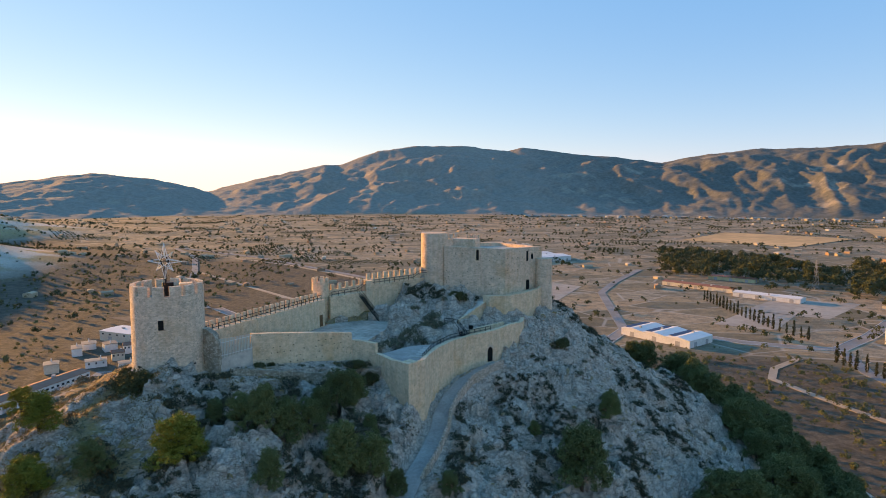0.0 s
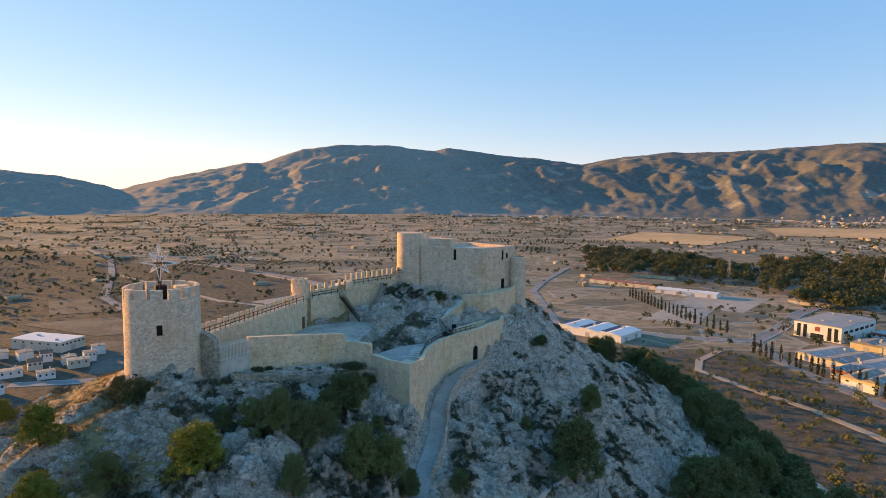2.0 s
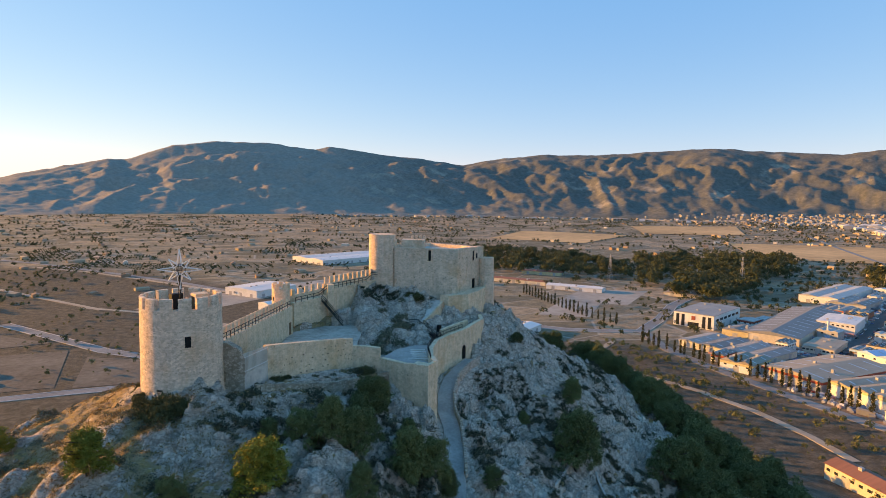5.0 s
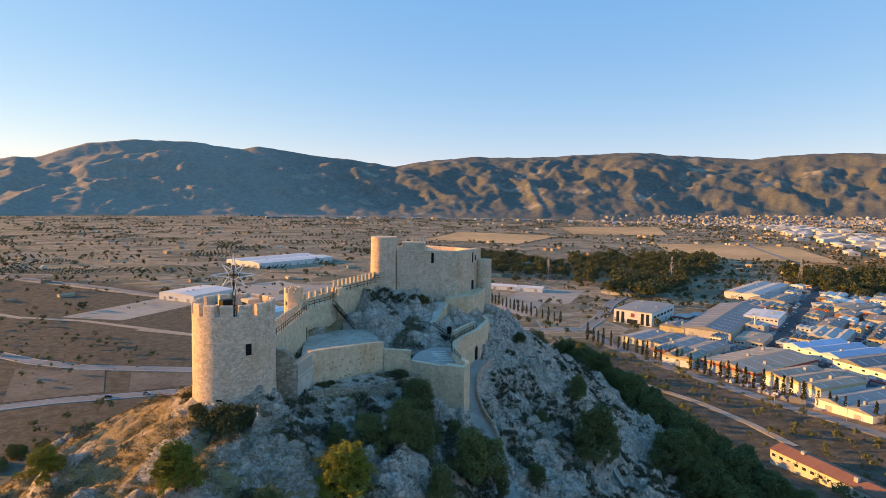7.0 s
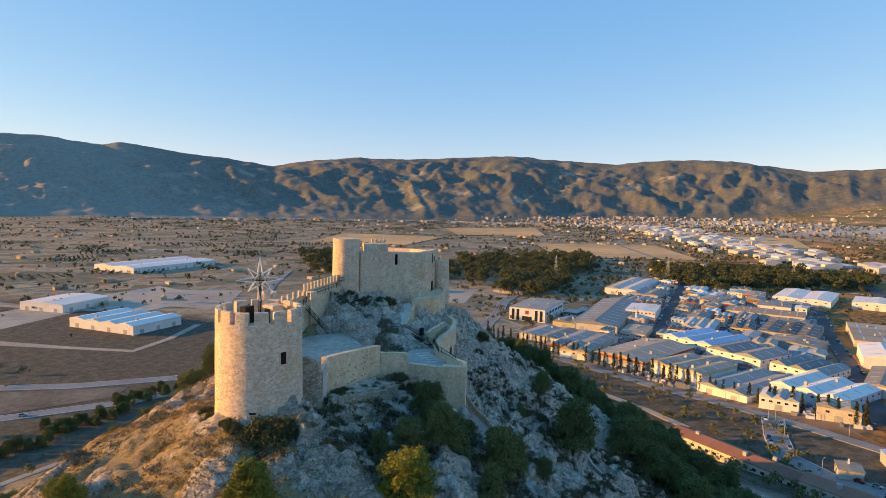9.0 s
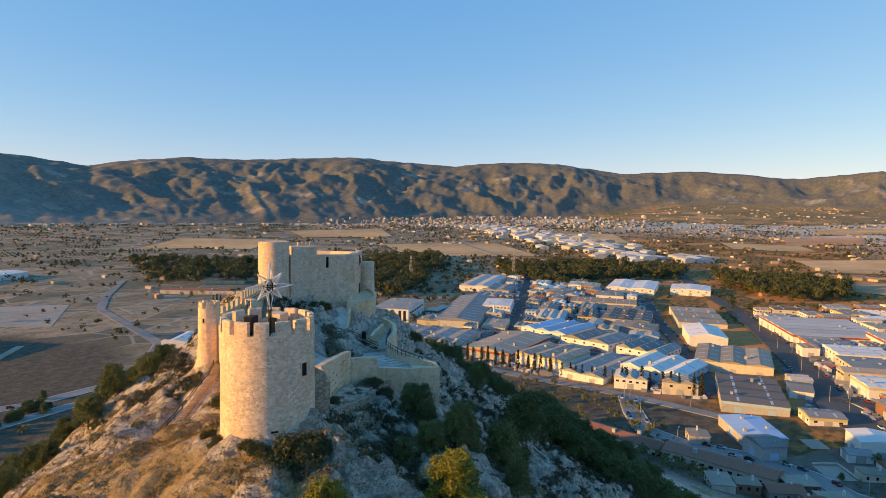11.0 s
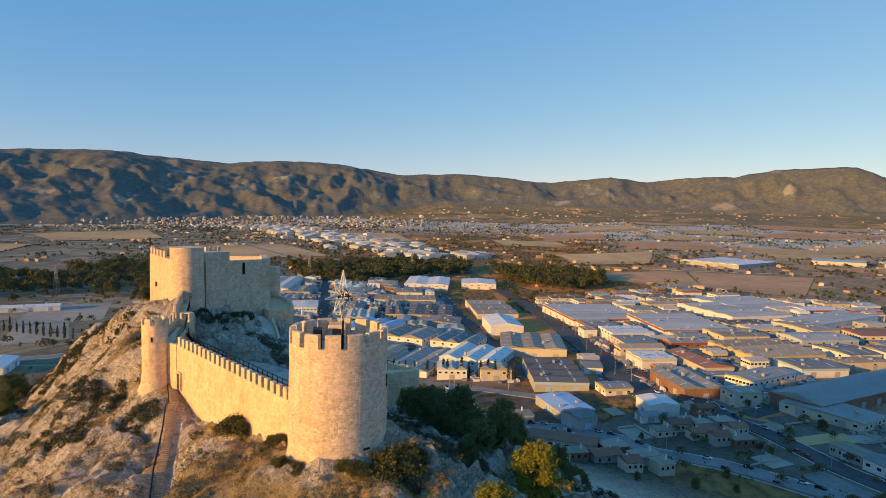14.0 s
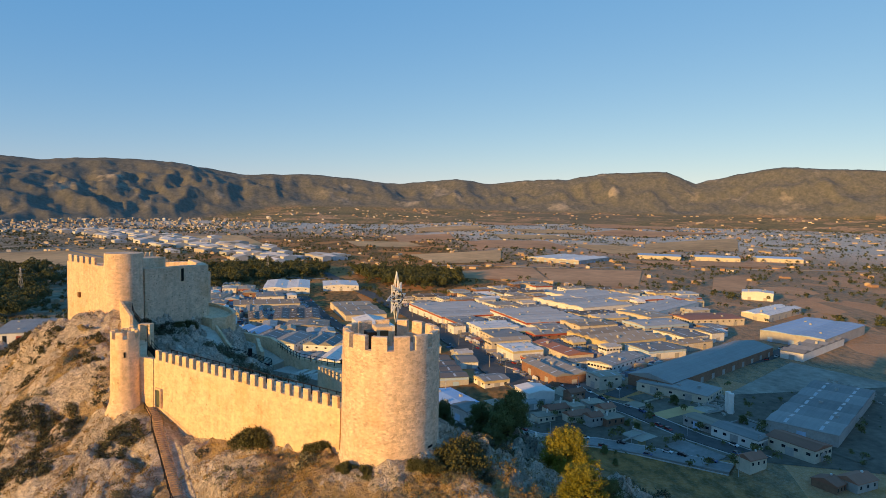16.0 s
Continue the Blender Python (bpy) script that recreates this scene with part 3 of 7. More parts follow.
def ground_height(x, y, relief=True):
    x, y = np.asarray(x, float), np.asarray(y, float)
    z = sum(hill_table(x + dx, y + dy) for dx, dy in ((0, 0), (2.2, 0), (-2.2, 0), (0, 2.2), (0, -2.2))) / 5
    r = np.hypot(x - HILL_X, y - HILL_Y)
    if relief:
        away = np.maximum(np.maximum(-26 - x, x - 104), np.maximum(-34 - y, y - 88))
        on = (1 - np.clip((r - 120) / 70, 0, 1)) * np.clip(1 - away / 30, 0.12, 1)
        patch = rockiness(x, y)
        wx, wy = x + 1.1 * value_noise(x / 3, y / 3, 51), y + 1.1 * value_noise(x / 3, y / 3, 52)
        slab = fractal(x / 7.5 + z * 0.09, y / 7.5, 4, 11, 0.55, True)
        knob = fractal(x / 1.7, y / 1.7, 3, 23, 0.6)
        lump = fractal(x / 19, y / 19, 3, 31)
        big, crack = blocks(wx / 4.2, wy / 3.0, 60)
        small, split = blocks(wx / 1.5, wy / 1.15, 70)
        rock = 1.0 * slab + 0.9 * big + 0.4 * small - 0.6 * (1 - crack) - 0.2 * (1 - split)
        strata = fractal((x + y) / 6 + z / 2.2, (x - y) / 14, 4, 97, 0.6, True)
        cliff = np.clip(0.5 + 0.5 * np.cos(np.arctan2(x - HILL_X, y - HILL_Y) - 2.1), 0, 1) * np.clip((r - 22) / 18, 0, 1)
        sunny = sunny_side(x, y)
        rock = rock * (1 - 0.35 * cliff) * (1 - sunny)
        boulder = knolls(x, y)
        z = z + on * (0.9 * lump + patch * (rock + 0.45 * strata * (1 - 0.8 * sunny)) * (1 + 0.4 * cliff) + 0.16 * knob * (1 - 0.6 * sunny)
                      + sunny * (1.45 * boulder + 0.36 * np.clip(boulder + 0.4, 0, 1) * (small - 0.5 * (1 - split))))
    for poly, level in ((COURT, -6.7), (BASTION_YARD, -9.5)):
        z = np.where(inside(x, y, poly), np.minimum(z, level), z)
    d, zg = near_line(x, y, GARDEN)
    z = np.where(d < 5, np.minimum(z, zg - 1.0 + 0.22 * np.maximum(d - 1, 0)), z)
    shelf = -5.3 - (x - 9) * 0.135 + (0.12 * value_noise(x / 1.5, y / 1.5, 160) if relief else 0)
    z = np.where(inside(x, y, TERRACE), shelf, z)
    d, zr = near_line(x, y, RAMP)
    w = np.clip((d - 1.5) / 1.6, 0, 1)
    z = np.where(d < 3.1, (zr - 0.25) * (1 - w) + z * w, z)
    d, zs = near_line(x, y, STAIR)
    w = np.clip((d - 1.0) / 1.5, 0, 1)
    z = np.where(d < 2.5, (zs - 0.3) * (1 - w) + z * w, z)
    d = np.hypot(x - 0.1, y - 1.2)
    z = np.where(d < 4.6, np.minimum(z, -6.5), z)
    return z


def spread(lo, hi, step, far, growth=1.07):
    mid = list(np.arange(lo, hi + step, step))
    left, right, s = [], [], step
    a, b = lo, mid[-1]
    while b < far:
        s *= growth
        a, b = a - s, b + s
        left.append(a)
        right.append(b)
    return np.array(left[::-1] + mid + right)


gx, gy = spread(-28, 106, 0.42, 7600), spread(-36, 90, 0.42, 7600)
GX, GY = np.meshgrid(gx, gy)
GZ = ground_height(GX, GY)
nx, ny = len(gx), len(gy)
idx = np.arange(nx * ny).reshape(ny, nx)
quads = np.stack([idx[:-1, :-1], idx[:-1, 1:], idx[1:, 1:], idx[1:, :-1]], -1).reshape(-1, 4)
ground = new("ground", mesh_from("ground", np.stack([GX, GY, GZ], -1).reshape(-1, 3).tolist(), quads.tolist(), GROUND, True))
bare = ground.data.attributes.new("rock", "FLOAT", "POINT")
bare.data.foreach_set("value", np.ascontiguousarray(rockiness(GX, GY), dtype=np.float32).ravel())
WASTE = [(150, 100), (190, -60), (330, -20), (334, 60), (342, 200), (345, 300), (300, 330), (200, 330), (130, 250)]
VALE = [(-1000, 150), (60, 240), (150, 300), (215, 420), (190, 520), (100, 700), (-100, 950), (-420, 1150), (-1500, 2000), (-1700, 900)]
edge = np.full(GX.shape, -1e9)
for poly in (WASTE, VALE):
    off_road, _ = near_line(GX, GY, [(*p, 0) for p in poly + poly[:1]])
    edge = np.maximum(edge, np.where(inside(GX, GY, poly), off_road, -off_road))
edge = edge + 12 * value_noise(GX / 30, GY / 30, 150)
waste = ground.data.attributes.new("waste", "FLOAT", "POINT")
waste.data.foreach_set("value", np.clip(edge / 25 + 0.5, 0, 1).astype(np.float32).ravel())
def inner_edge(poly, soft):
    """One well inside an outline, nought outside it, with a soft border."""
    off, _ = near_line(GX, GY, [(*p, 0) for p in poly + poly[:1]])
    return np.clip(np.where(inside(GX, GY, poly), off, -off) / soft + 0.5, 0, 1)


EST = [(342, 20), (420, 60), (800, 205), (840, 420), (520, 335), (385, 295), (352, 200)]
EST2 = [(330, -34), (475, 0), (700, 50), (800, -100), (740, -320), (480, -250), (310, -100)]
paved = ground.data.attributes.new("paved", "FLOAT", "POINT")
paved.data.foreach_set("value", np.maximum(inner_edge(EST, 10), inner_edge(EST2, 10)).astype(np.float32).ravel())
olive = ground.data.attributes.new("olive", "FLOAT", "POINT")
olive.data.foreach_set("value", np.clip((np.degrees(np.arctan2(GX, GY)) - 58 + 6 * value_noise(GX / 300, GY / 300, 170)) / 14, 0, 1).astype(np.float32).ravel())
stony = (rockiness(GX, GY)[:-1, :-1].ravel() > 0.4) & (sunny_side(GX, GY)[:-1, :-1].ravel() < 0.3)
ground.data.polygons.foreach_set("use_smooth", (~stony).tolist())
tagged(ground, "pale limestone castle hill with dry grass above a plain of brown fields", "ground", kind="structure")


def at_ground(x, y):
    """The sheet's own height at a place, between its grid points."""
    i = int(np.clip(np.searchsorted(gx, x) - 1, 0, nx - 2))
    j = int(np.clip(np.searchsorted(gy, y) - 1, 0, ny - 2))
    f, g = (x - gx[i]) / (gx[i + 1] - gx[i]), (y - gy[j]) / (gy[j + 1] - gy[j])
    return float((GZ[j, i] * (1 - f) + GZ[j, i + 1] * f) * (1 - g) + (GZ[j + 1, i] * (1 - f) + GZ[j + 1, i + 1] * f) * g)


# ---- the mountains round the plain: crest height by bearing ----
CREST = [(-180, 160), (-120, 120), (-75, 90), (-45, 60), (-30, 60), (-24, 126), (-19, 88), (-15, 15), (-10.6, 99), (-5, 195), (-3.7, 190), (0, 290), (3.4, 328), (7.9, 325), (12, 294), (13.3, 312), (18, 266), (22, 238), (25.5, 200), (29.5, 252), (33, 278), (37, 270), (43, 295), (47.5, 313), (51, 286), (56.5, 264), (61, 293), (66, 284), (71.5, 221), (78, 236), (85.5, 188), (91, 230), (94, 198), (98.5, 237), (101, 235), (104, 280), (109.6, 293), (112, 217), (115, 274), (118.7, 317), (125, 290), (140, 240), (160, 200), (180, 160)]
az = np.arange(-180, 180.01, 0.2)
crest = np.interp(az, [c[0] for c in CREST], [c[1] for c in CREST])
radii = np.concatenate([np.linspace(2900, 4300, 70), np.linspace(4340, 4650, 6)])
AZ, RD = np.meshgrid(np.radians(az), radii)
MX, MY = RD * np.sin(AZ), RD * np.cos(AZ)
rise = np.clip((RD - 2950) / 1350, 0, 1)
spur = fractal(MX / 230, MY / 230, 4, 71, 0.55, True)
wave = fractal(MX / 900, MY / 900, 3, 83)
back = np.clip((az - 45) / 30, 0, 1)[None, :]      # in the east the plain runs further before it climbs
foot = np.clip((az - 60) / 18, 0, 1)[None, :]      # and it climbs gently as fields to the foot of the range
foot = foot * foot * (3 - 2 * foot)
start = 0.45 * back + 0.21 * foot
rise = np.clip((rise - start) / (1 - start), 0, 1)
FOOT_Z = -110 + 128 * foot * np.clip((RD - 2880) / 1000, 0, 1) ** 1.1
gully = fractal(AZ * 3600 / 210 + 0.8 * wave, RD / 700, 4, 111, 0.55, True)
shape = np.clip(rise + 0.045 * (1 - 0.3 * back) * rise * (1 - rise) * 4 * gully + (0.038 + 0.03 * back) * rise * (1 - rise) * 4 * (1.2 * spur + 1.2 * wave), 0, 1.0)
MZ = FOOT_Z + (crest[None, :] - FOOT_Z) * shape ** 1.25
MZ = np.where(RD > 4310, -108 + (crest[None, :] + 108) * np.clip(1 - (RD - 4310) / 420, 0, 1), MZ)
MZ = MZ + np.where(RD <= 4310, 2, 1) * 2 * fractal(MX / 60, MY / 60, 3, 91) * np.clip(rise * 6, 0, 1)
n_az, n_r = len(az), len(radii)
idx = np.arange(n_az * n_r).reshape(n_r, n_az)
quads = np.stack([idx[:-1, :-1], idx[:-1, 1:], idx[1:, 1:], idx[1:, :-1]], -1).reshape(-1, 4)[:, ::-1]
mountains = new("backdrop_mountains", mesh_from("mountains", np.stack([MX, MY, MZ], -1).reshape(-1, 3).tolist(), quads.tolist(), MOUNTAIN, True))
apron = mountains.data.attributes.new("apron", "FLOAT", "POINT")
apron.data.foreach_set("value", np.clip(1.1 - 14 * rise + 0.5 * wave, 0, 1).ravel().astype(np.float32))


def foot_z(x, y):
    """Height of the rising fields at the foot of the eastern range."""
    f = min(max((math.degrees(math.atan2(x, y)) - 60) / 18, 0), 1)
    return -110 + 128 * f * f * (3 - 2 * f) * min(max((math.hypot(x, y) - 2880) / 1000, 0), 1) ** 1.1


tagged(mountains, "scrub-covered mountain range round the plain, haze put into its tones", "mountains", kind="structure")

FENCE_PAINT = plain("cream_metal", (0.62, 0.57, 0.47), 0.5, vary=0.1)
COURT_FLOOR = plain("trampled_floor", (0.54, 0.46, 0.365), 0.95, vary=0.5, scale=0.9)
GATE_PAINT = plain("dull_green_paint", (0.10, 0.115, 0.085), 0.7)

# ---- the great round tower ----
TX, TY = 0.1, 1.2
tower = thing("round_tower", "great round rubble-stone tower with worn merlons on a rock", "tower")
part("drum", lathe(TX, TY, [(5.75, -9.5), (5.6, -6.6), (5.3, -5.6), (5.08, -4.6), (5.02, -2), (5.0, 1), (4.97, 4), (4.95, 5.45)], 96), TOWER_STONE, tower)
bm = bmesh.new()
rings = [[bm.verts.new((TX + r * math.sin(k * math.pi / 48), TY + r * math.cos(k * math.pi / 48), z)) for k in range(96)] for r, z in ((4.98, 5.4), (4.97, 6.45), (4.35, 6.45), (4.35, 5.4))]
for r0, r1 in zip(rings, rings[1:] + rings[:1]):
    for k in range(96):
        bm.faces.new((r0[k], r0[(k + 1) % 96], r1[(k + 1) % 96], r1[k]))
part("parapet", bm, TOWER_STONE, tower)
for k in range(14):
    a = -107 + k * 360 / 14
    part("merlon", arc_block(TX, TY, 4.35, 4.97, a - 8.9, a + 8.9, 6.45, 7.85), TOWER_STONE, tower)
bm = bmesh.new()
bmesh.ops.create_circle(bm, cap_ends=True, radius=4.4, segments=48, matrix=Matrix.Translation((TX, TY, 5.49)))
part("roof_deck", bm, CONCRETE, tower, "pale concrete roof deck")


def on_drum(az_deg, z, r=5.0, cx=TX, cy=TY):
    a = radians(az_deg)
    return Matrix.Translation((cx + r * math.sin(a), cy + r * math.cos(a), z)) @ Matrix.Rotation(-a, 4, "Z")


w = part("window", box(-0.36, 0.36, -0.35, 0.04, -0.7, 0.7, on_drum(173, 2.5)), DARK, tower, "window filled with a near-black block for its inner shade")
bm = bmesh.new()
for x0, x1, z0, z1 in ((-0.5, -0.36, -0.85, 0.85), (0.36, 0.5, -0.85, 0.85), (-0.36, 0.36, 0.7, 0.85), (-0.36, 0.36, -0.85, -0.7)):
    add_box(bm, x0, x1, -0.3, 0.065, z0, z1, on_drum(173, 2.5))
part("window_surround", bm, KEEP_STONE, w)
for a, z in ((213, -3.5), (124, -3.6), (262, -4.3)):
    part("slit", box(-0.38, 0.38, -0.3, 0.09, -0.1, 0.1, on_drum(a, z, 5.02)), DARK, tower, "low dark drain slit")

hut = thing("stair_hut", "small stone stair hut on the tower roof", "hut")
part("hut_wall", box(-0.9, 0.9, -0.9, 0.9, 5.5, 7.6, pose(TX + 2.3, TY + 1.2, 0, 0, 0, 20), 0.05), WALL_STONE, hut)
part("hut_door", box(-0.45, 0.45, -0.94, -0.88, 5.5, 7.2, pose(TX + 2.3, TY + 1.2, 0, 0, 0, -70)), WOOD, hut)
speaker = thing("roof_cabinet", "black roof cabinet standing beside the mast", "cabinet")
part("cabinet_body", box(-0.75, 0.75, -0.45, 0.45, 5.5, 7.55, pose(TX - 0.6, TY + 2.1, 0, 0, 0, 25), 0.03), IRON, speaker)

# the star on its mast
star = thing("christmas_star", "white tubular eight-pointed star on a mast", "star")
SX, SY, SZ = 0.0, 0.75, 11.0
turn = Matrix.Translation((SX, SY, SZ)) @ Matrix.Rotation(radians(-16), 4, "Z")
bm = bmesh.new()
rod(bm, (SX, SY, 5.5), (SX, SY, SZ - 0.8), 0.09, 8)
for dx in (-0.28, 0.28):
    rod(bm, (SX + dx, SY, 5.5), (SX + dx * 0.5, SY, SZ - 0.9), 0.035)
for k in range(7):
    h = 5.9 + k * 0.62
    rod(bm, (SX - 0.26 + 0.02 * k, SY, h), (SX + 0.26 - 0.02 * k, SY, h), 0.03)
part("mast", bm, IRON, star, "dark lattice mast")
for axis in range(3):
    bm = bmesh.new()
    loops = []
    for i in range(24):
        t = 2 * math.pi * i / 24
        loop = []
        for j in range(6):
            u = 2 * math.pi * j / 6
            rr, off = 0.72 + 0.045 * math.cos(u), 0.045 * math.sin(u)
            c, s = rr * math.cos(t), rr * math.sin(t)
            loop.append(bm.verts.new(turn @ Vector(((c, off, s), (c, s, off), (off, c, s))[axis])))
        loops.append(loop)
    for l0, l1 in zip(loops, loops[1:] + loops[:1]):
        for j in range(6):
            bm.faces.new((l0[j], l1[j], l1[(j + 1) % 6], l0[(j + 1) % 6]))
    part("ring", bm, IRON, star, "dark ring of the star's core")
for k in range(8):
    a = radians(45 * k)
    length = (2.65, 1.95, 2.75, 1.95, 2.75, 1.95, 2.75, 1.95)[k]
    d, side = Vector((math.sin(a), 0, math.cos(a))), Vector((math.cos(a), 0, -math.sin(a)))
    tip = turn @ (d * length)
    bm = bmesh.new()
    feet = [turn @ (d * 0.6 + side * s + Vector((0, u, 0))) for s, u in ((0.3, 0.3), (-0.3, 0.3), (-0.3, -0.3), (0.3, -0.3))]
    for f in feet:
        rod(bm, f, tip, 0.055, 5)
    for f, g in zip(feet, feet[1:] + feet[:1]):
        rod(bm, f, g, 0.045, 5)
    part("spike", bm, WHITE_PAINT, star)

# ---- the small corner tower ----
corner = thing("corner_tower", "slender round rendered corner tower with merlons", "tower")
CX, CY = 18.4, 38.2
part("drum", lathe(CX, CY, [(2.75, -10), (2.45, -7.8), (2.0, -6.4), (1.84, -5), (1.78, -1), (1.75, 2.2)], 48), WALL_STONE, corner)
for k in range(7):
    a = k * 360 / 7 + 10
    part("merlon", arc_block(CX, CY, 1.25, 1.76, a - 15, a + 15, 2.2, 3.15, 4), WALL_STONE, corner)
part("slit", box(-0.12, 0.12, -0.3, 0.05, -0.35, 0.35, on_drum(245, 0.2, 1.77, CX, CY)), DARK, corner)


# ---- curtain walls with merlons ----
def merlons(parent, a, b, width, gap, height, thick, material):
    """Merlons with bevelled caps along a line from a to b (x, y, sill), thickened to the left."""
    a, b = Vector(a), Vector(b)
    run = Vector((b.x - a.x, b.y - a.y, 0))
    length = run.length
    ang = math.atan2(run.y, run.x)
    n = int(length / (width + gap))
    for i in range(n):
        c = a.lerp(b, (i + 0.5) / n)
        h = height * (1 + 0.06 * noise.noise(Vector((i * 1.7, a.x, b.y))))
        wd = width * (1 + 0.08 * noise.noise(Vector((i * 2.3, b.x, a.y))))
        m = Matrix.Translation(c) @ Matrix.Rotation(ang, 4, "Z")
        part("merlon", box(-wd / 2, wd / 2, 0, thick, -0.05, h, m, 0.05), material, parent)


curtain = thing("curtain_wall", "long rendered curtain wall with a row of merlons", "wall")
A0, A1 = (0.9, 6.6), (18.0, 34.2)
part("wall_body", wall_along([(A1[0], A1[1], -0.55), (A0[0], A0[1], -1.1)], 0.5, -12, 0.06), WALL_STONE, curtain)
part("wall_end", wall_along([(18.9, 36.9, -0.5), (18.0, 34.3, -0.55)], 0.5, -12, 0.05), WALL_STONE, curtain)
merlons(curtain, (A1[0], A1[1], -0.55), (A0[0], A0[1], -1.1), 0.78, 0.6, 1.25, 0.48, WALL_STONE)
d = (Vector(A1) - Vector(A0)).normalized()
side = Vector((d.y, -d.x))
i0, i1 = Vector(A0) + side * 0.5 + d * 0.0, Vector(A1) + side * 0.5
part("walkway", wall_along([(i0.x, i0.y, -1.15), (i1.x, i1.y, -0.6)], -1.5, -12, 0.04), WALL_STONE, curtain, "walkway behind the merlons")
o0, o1 = Vector(A0) + side * 1.95 + d * 1.0, Vector(A1) + side * 1.95 - d * 1.0
railing("walkway_railing", [(o0.x, o0.y, -1.15), (o1.x, o1.y, -0.6)])
# the postern door through it
dm = Matrix.Translation((17.35, 33.2, -5.6)) @ Matrix.Rotation(math.atan2(d.y, d.x), 4, "Z")
door = part("door", box(-0.5, 0.5, -0.03, 0.12, -1.2, 1.15, dm), GATE_PAINT, curtain, "dull green postern door")
bm = bmesh.new()
for x0, x1, z0, z1 in ((-0.68, -0.5, -1.2, 1.35), (0.5, 0.68, -1.2, 1.35), (-0.5, 0.5, 1.15, 1.35)):
    add_box(bm, x0, x1, -0.06, 0.3, z0, z1, dm)
part("door_surround", bm, WALL_STONE, door)
dm2 = Matrix.Translation((17.35 + side.x * 2.0, 33.2 + side.y * 2.0, -4.7)) @ Matrix.Rotation(math.atan2(d.y, d.x), 4, "Z")
part("inner_door", box(-0.5, 0.5, -0.05, 0.06, -1.2, 1.1, dm2), WOOD, curtain, "brown door to the courtyard")

upper = thing("upper_curtain_wall", "stepped rendered curtain wall climbing to the keep", "wall")
part("wall_body", wall_along([(41.2, 50.4, 2.3), (27.6, 41.6, 2.0), (27.5, 41.5, 1.2), (19.6, 38.6, 0.3)], -0.5, -9, 0.05), WALL_STONE, upper)
merlons(upper, (41.0, 50.3, 2.3), (27.7, 41.7, 2.0), 0.75, 0.65, 1.3, -0.48, WALL_STONE)
merlons(upper, (27.4, 41.5, 1.2), (20.2, 38.8, 0.3), 0.7, 0.6, 1.2, -0.48, WALL_STONE)
part("walkway", wall_along([(28.3, 40.6, 1.0), (40.9, 48.9, 1.2)], 1.6, -9, 0.04), WALL_STONE, upper, "walkway behind the merlons")
part("lower_walkway", wall_along([(20.6, 36.4, -0.7), (28.2, 39.9, -0.2)], 1.6, -9, 0.04), WALL_STONE, upper)
part("buttress", box(27.9, 29.2, 39.4, 41.2, -9, 2.1), WALL_STONE, upper)
railing("walkway_railing", [(28.6, 40.5, 1.0), (38.2, 46.9, 1.2), (39.6, 47.9, 2.0), (41.6, 48.9, 2.0)])
railing("walkway_railing", [(20.9, 36.4, -0.7), (26.0, 38.8, -0.3), (27.9, 39.8, 0.9)])


def flight(name, label, a, b, width, material, rail=True, steps=0, solid=False):
    """A straight flight of steps from a (low) to b (high), each step its own part, with side rails."""
    stair = thing(name, label, "stairs")
    a, b = Vector(a), Vector(b)
    run = Vector((b.x - a.x, b.y - a.y, 0))
    n = steps or max(3, int((b.z - a.z) / 0.18))
    ang = math.atan2(run.y, run.x)
    tread = run.length / n
    for i in range(n):
        c = a.lerp(b, (i + 0.5) / n)
        m = Matrix.Translation((c.x, c.y, c.z)) @ Matrix.Rotation(ang, 4, "Z")
        part("step", box(-tread * 0.55, tread * 0.55, -width / 2, width / 2, -0.5 if solid else -0.04, 0.04, m), material, stair)
    if rail:
        for s in (-1, 1):
            off = Vector((-run.y, run.x, 0)).normalized() * s * width / 2
            bm = bmesh.new()
            for h in (0.0, 0.5, 1.0):
                rod(bm, a + off + Vector((0, 0, h)), b + off + Vector((0, 0, h)), 0.045 if h else 0.08)
            k = max(2, int((b - a).length / 1.3))
            for i in range(k + 1):
                c = a.lerp(b, i / k) + off
                rod(bm, c, c + Vector((0, 0, 1.0)), 0.04)
            part("side_rail", bm, IRON, stair)
    return stair


flight("metal_stairs", "black metal stairs from the walkway to the courtyard", (30.6, 37.4, -6.0), (26.6, 39.0, -0.9), 1.1, IRON)

# ---- outworks: fence, lower walls, bastion, gate ----
part_wall = thing("rubble_wall", "short bare rubble wall against the tower", "wall")
part("wall_body", wall_along([(4.2, 1.0, 1.1), (5.6, 0.2, 1.0), (7.0, -0.6, 0.2), (7.6, -0.7, -1.2)], 1.0, -9, 0.12, 0.6), RUBBLE, part_wall)

fence = thing("slat_fence", "white metal slat fence on a pale concrete base", "fence")
F0, F1 = Vector((7.3, -0.45)), Vector((11.3, 4.5))
fd = (F1 - F0).normalized()
part("base", wall_along([(F0.x, F0.y, -3.5), (F1.x, F1.y, -3.2)], 0.3, -7, 0.02), CONCRETE, fence, "pale concrete base")
for k in range(23):
    p = F0.lerp(F1, (k + 0.5) / 23)
    m = Matrix.Translation((p.x, p.y, 0)) @ Matrix.Rotation(math.atan2(fd.y, fd.x), 4, "Z")
    part("slat", box(-0.07, 0.07, 0.02, 0.1, -3.6, -0.5 - 0.014 * k, m), FENCE_PAINT, fence)
bm = bmesh.new()
for h in (-3.0, -1.1):
    rod(bm, (F0.x, F0.y, h), (F1.x, F1.y, h), 0.04)
part("cross_rail", bm, WHITE_PAINT, fence)

